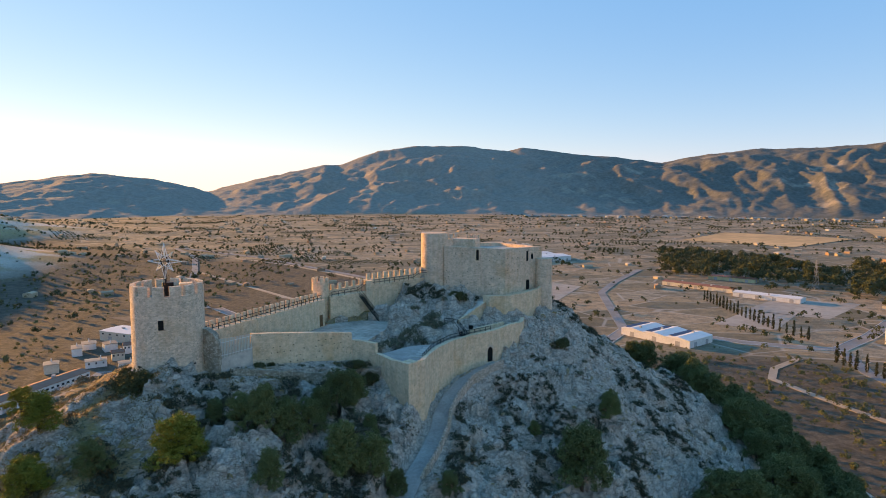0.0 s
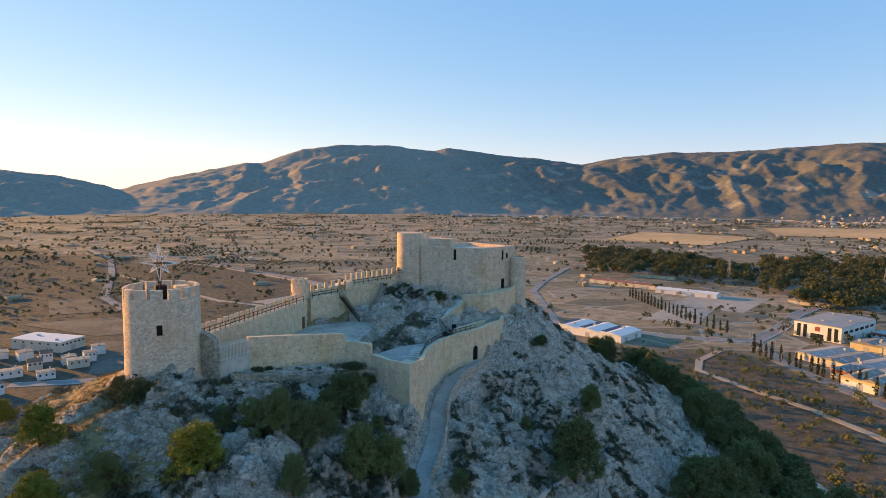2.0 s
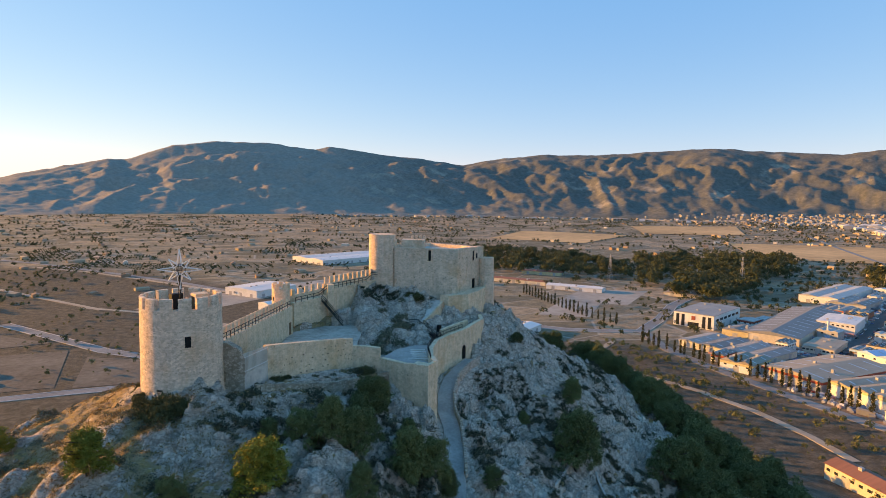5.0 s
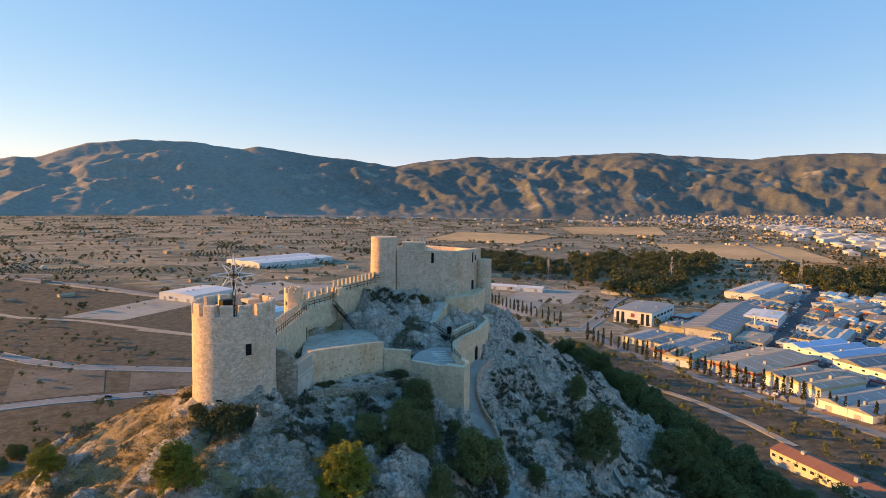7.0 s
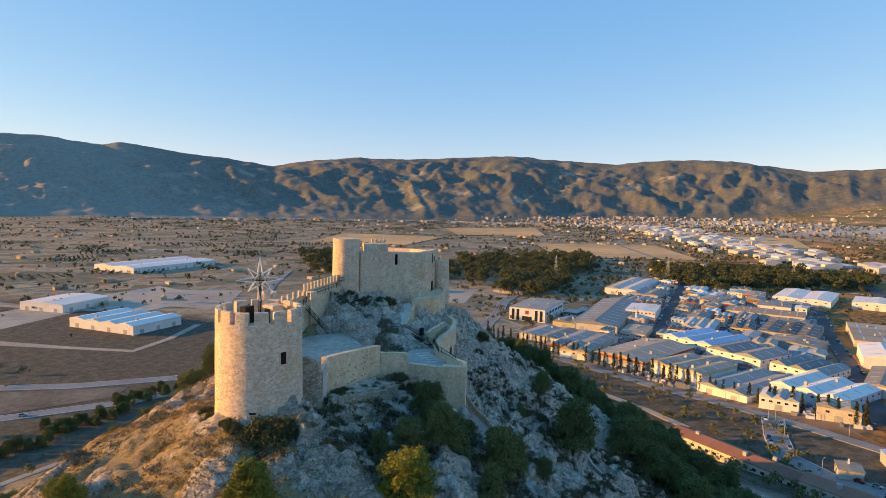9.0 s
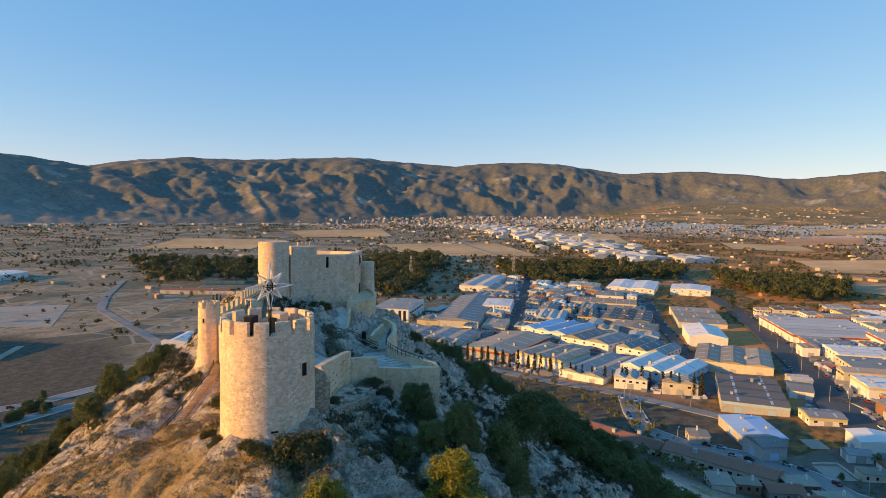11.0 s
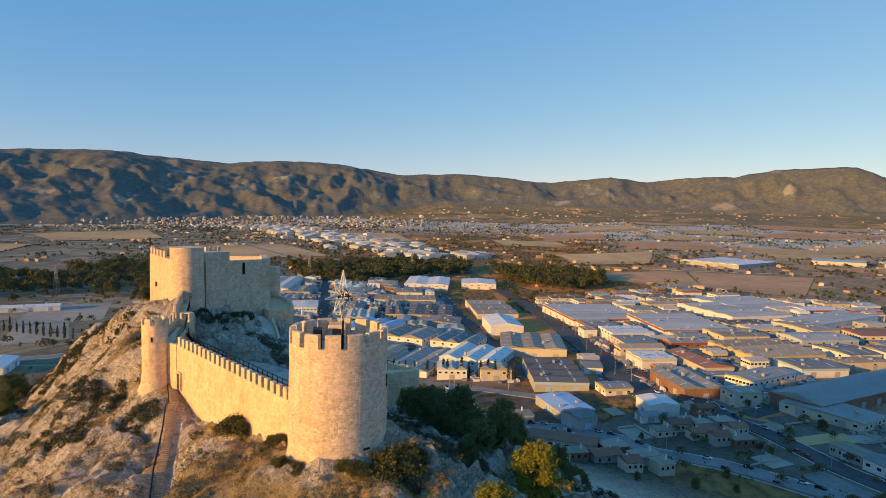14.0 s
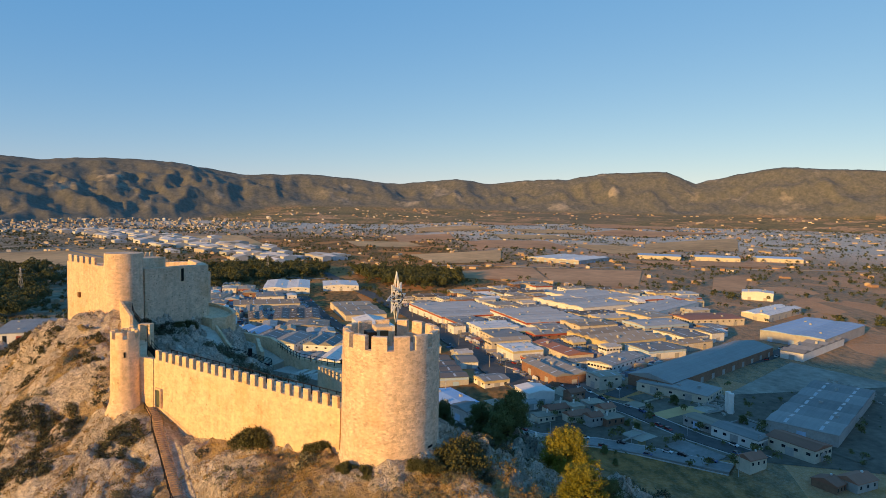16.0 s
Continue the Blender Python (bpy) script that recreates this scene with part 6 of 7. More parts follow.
solar_hall = hall(262, 392, -57, 62, 34, 6, ROOF_WHITE, WALL_WHITE, 3, label="white hall with blue solar panels in three bays", rise=1.5, lights=False)
for k in range(3):
    part("solar_panel", box(-62 / 2 + k * 62 / 3 + 1.2, -62 / 2 + (k + 0.45) * 62 / 3, -15, 15, 0, 0.08, Matrix.Translation((0, 0, 7.15)) @ Matrix.Identity(4)), SOLAR, solar_hall, "dark blue solar panel")
hall(115, 532, -63, 76, 52, 8, ROOF_WHITE, WALL_WHITE, 4, label="white hall with blue and white roof bays", rise=1.8, lights=False)
hall(91, 664, -55, 52, 60, 8, ROOF_WHITE, WALL_WHITE, 1, label=WHITE_L, rise=1.4, lights=False)
hall(269, 972, -68, 90, 150, 8, ROOF_WHITE, WALL_WHITE, 2, label="very large white depot on the plain", rise=2)
hall(250, 52, -100, 62, 12, 6, ROOF_TILE, WALL_CREAM, 1, True, "station_building", "long cream building with a dull red roof by the track", 2.0, False, windows=16)
hall(238, -4, -97, 46, 12, 6, ROOF_TILE, WALL_CREAM, 1, True, "station_building", "long cream building with a red tiled roof", 2.0, False, windows=12)
hall(-172, 285, -110, 66, 12, 7, ROOF_TILE, WALL_WHITE, 1, True, "terrace_row", "long white terrace with a tiled roof at the hill foot", 1.6, False, windows=18)
hall(-173, 428, 63, 22, 46, 8, ROOF_WHITE, WALL_CREAM, 1, label="white flat-roofed hall in the small settlement", rise=0.4, lights=False, windows=6)
hall(560, 480, -60, 40, 30, 4, ROOF_TAN, WALL_CREAM, 1, label="low concrete works building", lights=False)
hall(420, 640, -55, 90, 14, 5, ROOF_TILE, WALL_CREAM, 1, True, label="long low farm building with orange walls", lights=False)
hall(500, 700, -50, 60, 16, 5, ROOF_TILE, WALL_YELLOW, 1, True, label="long low farm building with orange walls", lights=False)
hall(460, 560, -50, 70, 20, 5, ROOF_WHITE, WALL_WHITE, 1, True, label=WHITE_L, lights=False)

hall(228, -147, -58, 12, 24, 5, ROOF_GREY, WALL_WHITE, 1, label="low white workshop with blue doors at the hill foot", rise=1.2, lights=False, windows=5, name="workshop")
hall(214, -166, -58, 14, 22, 6, ROOF_TILE, WALL_CREAM, 1, label="brown-roofed workshop beside the street", rise=1.4, lights=False, windows=4, name="workshop")
hall(246, -136, -58, 10, 16, 5, ROOF_TAN, WALL_GREY, 1, label="grey flat-roofed workshop beside the street", rise=0.4, lights=False, windows=4, name="workshop")
# the tall white flue
flue = thing("flue", "slender white factory flue", "chimney")
bm = bmesh.new()
rod(bm, (505, 262, -101), (505, 262, -84), 0.9, 14)
part("stack", bm, WALL_WHITE, flue)
silo = thing("silo", "pale cement silos at the works", "silo")
for dx in (0, 3.6):
    bm = bmesh.new()
    rod(bm, (268 + dx, -160, plain_z(268, -160)), (268 + dx, -160, plain_z(268, -160) + 11), 1.5, 16)
    part("drum", bm, WALL_WHITE, silo)


def clash(x, y, r):
    return any(math.hypot(x - a, y - b) < r + c for a, b, c in TAKEN)


# ---- roads and yards ----
def strip(name, pts, width, material, label, lift=0.14, kind="structure"):
    fine = []
    for p, q in zip(pts, pts[1:]):
        n = max(1, int(math.hypot(q[0] - p[0], q[1] - p[1]) / 6))
        fine += [(p[0] + (q[0] - p[0]) * i / n, p[1] + (q[1] - p[1]) * i / n, 0) for i in range(n)]
    fine.append((*pts[-1], 0))
    a, b = offsets(fine, width / 2), offsets(fine, -width / 2)
    bm = bmesh.new()
    row = []
    for p, q in zip(a, b):
        m = ((p[0] + q[0]) / 2, (p[1] + q[1]) / 2)
        z = max(plain_z(*p), plain_z(*q), plain_z(*m)) + lift + 0.0008 * max(0, math.hypot(*m) - 400)
        row.append([bm.verts.new(v) for v in ((p[0], p[1], z - 0.8), (p[0], p[1], z), (q[0], q[1], z), (q[0], q[1], z - 0.8))])
    for r, s in zip(row, row[1:]):
        for k in range(3):
            bm.faces.new((r[k], s[k], s[k + 1], r[k + 1]))
    ob = part(name, bm, material)
    return tagged(ob, label, "road", kind=kind)


ROADS = []
ROADS.append(("road", 9, ASPHALT, [(377, 343), (351, 283), (343, 221), (339, 156), (338, 108), (331, 65), (322, 30), (312, -6)]))
ROADS.append(("road", 10, ASPHALT, [(329, 66), (300, 53), (276, 40), (264, 18), (263, -10), (253, -36), (239, -51), (230, -79), (219, -97), (196, -128)]))
ROADS.append(("road", 12, STREET, [(758, 183), (602, 123), (519, 86), (432, 50), (350, 18)]))
ROADS.append(("road", 11, STREET, [(826, 385), (649, 304), (521, 245), (420, 215)]))
ROADS.append(("road", 20, STREET, [(1080, 225), (962, 175), (759, 88), (600, 29), (475, -11), (413, -30), (354, -44), (312, -62)]))
ROADS.append(("road", 10, ASPHALT, [(2141, 1613), (1394, 863), (1091, 543), (1000, 380), (962, 175)]))
ROADS.append(("road", 10, ASPHALT, [(240, 425), (295, 395), (317, 372), (345, 355), (377, 343), (435, 382), (494, 430), (563, 471), (700, 560)]))
ROADS.append(("dirt_road", 5, DIRT, [(330, 322), (296, 300), (280, 278), (283, 259), (288, 226), (295, 198), (297, 157), (292, 121), (280, 90)]))
ROADS.append(("road", 9, ASPHALT, [(-140, 560), (-73, 463), (-51, 431), (-20, 400), (43, 362), (108, 340), (180, 345), (240, 425)]))
ROADS.append(("road", 8, ASPHALT, [(-160, 330), (-60, 331), (-34, 330), (9, 321), (60, 312), (139, 322), (180, 345)]))
ROADS.append(("dirt_road", 7, DIRT, [(-200, 1010), (-118, 925), (-39, 818), (36, 705), (77, 653), (140, 600)]))
ROADS.append(("dirt_road", 6, DIRT, [(-89, 626), (-20, 570), (58, 472), (95, 432)]))
ROADS.append(("dirt_road", 6, DIRT, [(20, 511), (52, 477), (95, 432), (129, 458), (167, 500)]))
ROADS.append(("road", 9, ASPHALT, [(-401, 1246), (-310, 1072), (-251, 867), (-200, 657), (-150, 560)]))
ROADS.append(("road", 10, ASPHALT, [(-389, 1245), (-203, 1062), (-73, 884), (0, 782), (77, 653)]))
ROADS.append(("dirt_road", 6, DIRT, [(-240, 850), (-218, 820), (-129, 692), (-69, 606)]))
ROADS.append(("road", 9, ASPHALT, [(240, 425), (288, 618), (336, 700), (420, 820)]))
ROADS.append(("road", 11, STREET, [(390, -46), (355, -72), (330, -82), (291, -95), (273, -108), (254, -117), (232, -127), (204, -146)]))
ROADS.append(("road", 11, STREET, [(451, -300), (400, -245), (345, -165), (322, -128), (300, -104)]))
ROADS.append(("road", 12, ASPHALT, [(1211, 53), (1120, -165), (1150, -383), (1172, -603), (1171, -777), (1100, -1100)]))
ROADS.append(("dirt_road", 3.5, DIRT, [(-120, 180), (-80, 210), (-30, 215), (20, 240), (80, 260)]))
for n, wd, m, pts in ROADS:
    strip(n, pts, wd, m, "grey asphalt road across the plain" if m in (ASPHALT, STREET) else "pale dirt track across the plain", 0.14 + 0.012 * len(pts))


def yard_pad(pts, material, label, lift=0.08):
    z = [plain_z(*p) + lift for p in pts]
    tagged(part("yard", prism(pts, [v - 1 for v in z], z), material), label, "yard", kind="structure")


yard_pad([(130, 585), (240, 640), (210, 760), (90, 700)], PALE_YARD, "pale gravel yard on the plain")
yard_pad([(-40, 600), (70, 690), (110, 640), (10, 560)], PALE_YARD, "pale levelled ground beside the road")
yard_pad([(395, 500), (470, 560), (540, 520), (450, 450)], PALE_YARD, "pale gravel works yard")
yard_pad([(330, 440), (400, 500), (430, 470), (370, 410)], PALE_YARD, "pale bare ground by the cypress row")
yard_pad([(300, -170), (390, -260), (330, -300), (230, -190)], CONC_YARD, "rubble-strewn grey works yard")

PLOUGHED = plain("ploughed_earth", (0.60, 0.325, 0.165), 1.0, vary=0.35, scale=0.035)
STUBBLE = plain("dry_stubble", (0.62, 0.385, 0.185), 1.0, vary=0.4, scale=0.03)
OLD_TERRACE = plain("terraced_earth", (0.18, 0.15, 0.115), 1.0, vary=0.5, scale=0.25)


FIELDS = []      # outlines of the worked fields, kept clear of trees and houses


def in_field(xy):
    hit = np.zeros(len(xy), bool)
    for poly in FIELDS:
        hit |= inside(xy[:, 0], xy[:, 1], poly)
    return hit


def field_pad(pts, material, label, lift=0.12):
    """A worked field laid on the plain in strips, so that it follows the ground."""
    FIELDS.append(list(pts))
    (ax, ay), (bx, by), (cx, cy), (dx, dy) = pts
    bm = bmesh.new()
    n = 12
    grid = []
    for i in range(n + 1):
        row = []
        for j in range(n + 1):
            u, v = i / n, j / n
            x = (ax * (1 - u) + bx * u) * (1 - v) + (dx * (1 - u) + cx * u) * v
            y = (ay * (1 - u) + by * u) * (1 - v) + (dy * (1 - u) + cy * u) * v
            row.append(bm.verts.new((x, y, plain_z(x, y) + lift + 0.0007 * max(0, math.hypot(x, y) - 300))))
        grid.append(row)
    for i in range(n):
        for j in range(n):
            bm.faces.new((grid[i][j], grid[i + 1][j], grid[i + 1][j + 1], grid[i][j + 1]))
    tagged(part("ploughed_field", bm, material), label, "field", kind="structure")


field_pad([(949, -37), (1068, -35), (1095, -169), (864, -164)], PLOUGHED, "bare ploughed field of red-brown earth")
field_pad([(864, -168), (1095, -173), (1085, -368), (813, -277)], PLOUGHED, "bare ploughed field of red-brown earth")
field_pad([(991, -460), (1060, -560), (809, -424), (791, -372)], PLOUGHED, "bare ploughed field of red-brown earth")
field_pad([(1902, -627), (2265, -1091), (1672, -820), (1611, -547)], STUBBLE, "dry stubble field in low sun")
field_pad([(2350, -500), (2750, -760), (2600, -1200), (2250, -760)], PLOUGHED, "bare ploughed field of red-brown earth")
field_pad([(1500, -420), (1850, -380), (1800, -560), (1520, -600)], STUBBLE, "dry stubble field in low sun")
field_pad([(2050, -200), (2300, -180), (2320, -420), (2080, -450)], STUBBLE, "dry stubble field in low sun")
field_pad([(1750, 250), (1980, 330), (2000, 120), (1780, 60)], STUBBLE, "dry stubble field in low sun")
field_pad([(2450, -330), (2750, -300), (2700, -620), (2420, -560)], STUBBLE, "dry stubble field in low sun")
field_pad([(1230, 10), (1500, 90), (1560, -150), (1240, -120)], STUBBLE, "dry stubble field in low sun")
field_pad([(1240, -440), (1330, -430), (1330, -700), (1200, -720)], PLOUGHED, "bare ploughed field of red-brown earth")
field_pad([(1650, -100), (1950, -60), (1980, -330), (1640, -360)], PLOUGHED, "bare ploughed field of red-brown earth")
field_pad([(1230, 560), (1500, 830), (1260, 1050), (1010, 760)], STUBBLE, "dry stubble field in low sun")
field_pad([(1550, 1250), (1900, 1600), (1500, 1700), (1300, 1400)], STUBBLE, "dry stubble field in low sun")
field_pad([(900, 1150), (1200, 1350), (1000, 1600), (750, 1350)], STUBBLE, "dry stubble field in low sun")
field_pad([(1700, 500), (2100, 700), (2000, 900), (1600, 700)], STUBBLE, "dry stubble field in low sun")
field_pad([(2946, -707), (3500, -760), (3463, -1273), (2900, -1100)], PLOUGHED, "bare ploughed field of red-brown earth")
field_pad([(2500, 100), (2900, 150), (2950, -150), (2550, -200)], STUBBLE, "dry stubble field in low sun")
field_pad([(3100, -200), (3500, -150), (3550, -450), (3150, -480)], PLOUGHED, "bare ploughed field of red-brown earth")
field_pad([(2000, 150), (2300, 200), (2350, -20), (2050, -40)], PLOUGHED, "bare ploughed field of red-brown earth")
for pts in ([(7, 373), (69, 341), (57, 326), (3, 329)], [(-60, 415), (-8, 386), (-10, 336), (-60, 340)], [(-140, 440), (-75, 440), (-70, 345), (-120, 345)], [(-230, 520), (-160, 540), (-90, 470), (-150, 460)], [(-250, 640), (-210, 650), (-160, 570), (-220, 560)]):
    field_pad(pts, OLD_TERRACE, "grey terraced earth beside the road")
for pts in ([(262, -20), (318, -62), (290, -112), (215, -95)], [(212, -98), (290, -116), (330, -300), (190, -200)]):
    field_pad(pts, OLD_TERRACE, "dry scrubby ground between the streets")
yard_pad([(149, 644), (209, 727), (281, 670), (215, 560)], PALE_YARD, "pale levelled yard with stored machines", 0.2)

FILL = ((ROOF_GREY, WALL_WHITE), (ROOF_TAN, WALL_CREAM), (ROOF_WHITE, WALL_WHITE), (ROOF_PALE, WALL_GREY), (ROOF_DARK, WALL_CREAM), (ROOF_GREY, WALL_BRICK), (ROOF_TAN, WALL_WHITE), (ROOF_PALE, WALL_WHITE))
ROAD_D = [[(a, b, 0) for a, b in pts] for _, _, _, pts in ROADS]
r2 = np.random.default_rng(31)
made = 0
for k in range(14000):
    x, y = r2.uniform(310, 840), r2.uniform(-330, 410)
    first = bool(inside(x, y, EST))
    if not first and not inside(x, y, EST2):
        continue
    big = 1.25 if k < 3000 else (0.85 if k < 8000 else 0.6)
    w, d, a_ = r2.uniform(14, 30) * big, r2.uniform(18, 44) * big, (-74 if first else -156) + r2.uniform(-3, 3)
    if overlaps(x, y, a_, w, d, 1.5) or min(float(near_line(x, y, l)[0]) for l in ROAD_D) < 8 + 0.36 * max(w, d):
        continue
    rm, wm_ = FILL[made % len(FILL)]
    hall(x, y, a_, w, d, r2.uniform(4.5, 8.5), rm, wm_, int(r2.integers(1, 4)), label="smaller workshop on the estate", rise=r2.uniform(0.5, 2), windows=int(r2.integers(0, 6)), name="workshop", group="workshops on the estate", trim=(None, None, None, WALL_RED, ROOF_BLUE, None, WALL_YELLOW)[made % 7])
    made += 1
    if made > 230:
        break


def house(x, y, ang, w, d, h, roof, wall):
    t = thing("house", "small rendered house with a tiled roof" if roof is ROOF_TILE else "small flat-roofed white house", "house", "houses below the castle")
    t.matrix_basis = pose(x, y, plain_z(x, y) - 0.2, 0, 0, ang)
    TAKEN.append((x, y, 0.42 * math.hypot(w, d)))
    part("wall", box(-w / 2, w / 2, -d / 2, d / 2, -2, h, None, 0.05), wall, t)
    bm = bmesh.new()
    rise = 1.8 if roof is ROOF_TILE else 0.25
    e = [[bm.verts.new((s, p, q)) for p, q in ((-d / 2 - 0.4, h), (d / 2 + 0.4, h), (d / 2 + 0.4, h + 0.2), (0, h + 0.2 + rise), (-d / 2 - 0.4, h + 0.2))] for s in (-w / 2 - 0.3, w / 2 + 0.3)]
    bm.faces.new(e[0]), bm.faces.new(e[1][::-1])
    for i in range(5):
        bm.faces.new((e[0][i], e[1][i], e[1][(i + 1) % 5], e[0][(i + 1) % 5]))
    r = part("roof", bm, roof, t)
    part("chimney", box(w * 0.2, w * 0.2 + 0.7, -0.35, 0.35, h, h + 2.6), WALL_WHITE, r)
    for s in (-1, 1):
        for k in range(3):
            u = -w / 2 + (k + 0.5) * w / 3
            part("window", box(u - 0.5, u + 0.5, s * d / 2 - 0.05, s * d / 2 + 0.05, h - 2.2, h - 0.9), GLASS, t)
    return t


for poly, count in (([(258, -50), (306, -62), (296, -90), (250, -100)], 15), ([(322, -88), (345, -80), (345, -100), (315, -108)], 4), ([(206, -8), (250, -8), (232, -46), (206, -60)], 7), ([(176, -120), (206, -116), (222, -140), (206, -190), (176, -170)], 3), ([(-205, 335), (-128, 330), (-128, 420), (-200, 410)], 13), ([(255, 30), (275, 10), (262, -5)], 3)):
    xs, ys = [p[0] for p in poly], [p[1] for p in poly]
    made, tries = 0, 0
    while made < count and tries < 1500:
        tries += 1
        x, y = r2.uniform(min(xs), max(xs)), r2.uniform(min(ys), max(ys))
        w, d = r2.uniform(7, 14), r2.uniform(6, 10)
        if not inside(x, y, poly) or clash(x, y, 0.36 * math.hypot(w, d)) or min(float(near_line(x, y, l)[0]) for l in ROAD_D) < 8:
            continue
        flat = r2.random() < (0.7 if x < 0 else 0.4)
        house(x, y, r2.choice((-65, 25, -58, 115)), w, d, r2.uniform(4, 7) if x < 0 else r2.uniform(3, 5.5), ROOF_TAN if flat else ROOF_TILE, (WALL_WHITE, WALL_CREAM, WALL_WHITE)[made % 3] if x < 0 else (WALL_CREAM, WALL_BRICK, WALL_GREY, WALL_CREAM)[made % 4])
        made += 1

KERB = plain("concrete_kerb", (0.55, 0.54, 0.52), 0.9, vary=0.2, scale=0.5)
for i in (1, 6, 8, 9, 17):
    n_, wd_, m_, pts_ = ROADS[i]
    for s_ in (-1, 1):
        edge_ = offsets([(*p, 0) for p in pts_], s_ * (wd_ / 2 + 0.5))
        strip("kerb", edge_, 0.5, KERB, "pale concrete edge strip of the road", 0.36)


# yards, plots and boundary walls at the foot of the hill
plots = 0
while plots < 22:
    x, y = r2.uniform(205, 335), r2.uniform(-285, -35)
    w, d, a_ = r2.uniform(8, 26), r2.uniform(6, 16), radians(r2.choice((-62, -58, 30)))
    if clash(x, y, 0.3 * w) or min(float(near_line(x, y, l)[0]) for l in ROAD_D) < 9 or inside(x, y, WASTE):
        continue
    c_, s_ = math.cos(a_), math.sin(a_)
    q = [(x + u * w / 2 * c_ - v * d / 2 * s_, y + u * w / 2 * s_ + v * d / 2 * c_) for u, v in ((-1, -1), (1, -1), (1, 1), (-1, 1))]
    field_pad(q, (DIRT, OLD_TERRACE, PALE_YARD, ASPHALT, STUBBLE)[plots % 5], "small worn plot beside the street", 0.16 + 0.012 * plots)
    if plots % 2:
        strip("plot_wall", [q[0], q[1], q[2]], 0.3, WALL_GREY if plots % 4 == 1 else WALL_CREAM, "low rendered boundary wall of a plot", 1.6)
    plots += 1
for k in range(26):
    x, y = r2.uniform(196, 320), r2.uniform(-270, -40)
    if not clash(x, y, 2) and min(float(near_line(x, y, l)[0]) for l in ROAD_D) > 6:
        pine(x, y, r2.uniform(0.5, 0.95), "dark", k % 3, "dark tree beside the lower street", "trees by the lower street")

# ---- the cypress row and other counted trees ----
def cypress_mesh(seed):
    r = np.random.default_rng(seed)
    z = r.uniform(0.04, 1, 90)
    rad = 0.095 * np.sin(np.pi * np.clip(z, 0, 1) ** 0.7) * r.uniform(0.6, 1, 90)
    a = r.uniform(0, 6.28, 90)
    c = np.stack([rad * np.cos(a), rad * np.sin(a), z], 1)
    v, f = leaf_cloud(c, 0.022, 7, 0.034, r, 2.0)
    return quick_mesh("foliage", v, f, CYPRESS)


CYP = [cypress_mesh(60 + k) for k in range(3)]
bm = bmesh.new()
rod(bm, (0, 0, -0.1), (0, 0, 0.15), 0.02, 6)
TRUNK = bpy.data.meshes.new("trunk")
bm.to_mesh(TRUNK)
bm.free()
TRUNK.materials.append(BARK)


def cypress(x, y, h, k, group):
    t = thing("cypress", "slender dark cypress beside the road", "tree", group)
    t.matrix_basis = pose(x, y, plain_z(x, y), 0, 0, 37 * k) @ Matrix.Diagonal((h, h, h, 1))
    for n, me in (("crown", CYP[k % 3]), ("trunk", TRUNK)):
        new(n, me).parent = t


def along(pts, n):
    seg = [math.hypot(q[0] - p[0], q[1] - p[1]) for p, q in zip(pts, pts[1:])]
    for i in range(n):
        s = sum(seg) * i / (n - 1)
        for (p, q), l in zip(zip(pts, pts[1:]), seg):
            if s <= l + 1e-6:
                yield p[0] + (q[0] - p[0]) * s / l, p[1] + (q[1] - p[1]) * s / l
                break
            s -= l


for k, (x, y) in enumerate(along([(350, 310), (352, 260), (353, 208), (352, 165), (352, 118), (352, 87), (351, 28)], 46)):
    cypress(x + r2.normal(0, 0.6), y + r2.normal(0, 1.0), r2.uniform(9, 14), k, "cypress row along the road")
for k, (x, y) in enumerate(along([(385, 560), (376, 480), (370, 415), (374, 374)], 24)):
    cypress(x, y, r2.uniform(9, 13), k, "cypress row on the bare field")

belt = [(114, 334), (94, 318), (77, 316), (60, 308), (48, 294), (36, 289), (21, 281), (6, 270), (-30, 255), (-70, 240)]
for x, y in along(belt, 105):
    pine(x + r2.normal(0, 4), y + r2.normal(0, 4), r2.uniform(0.6, 1.15), "dark", int(r2.integers(0, 3)), "green pine in the belt below the hill", "pine belt along the road")

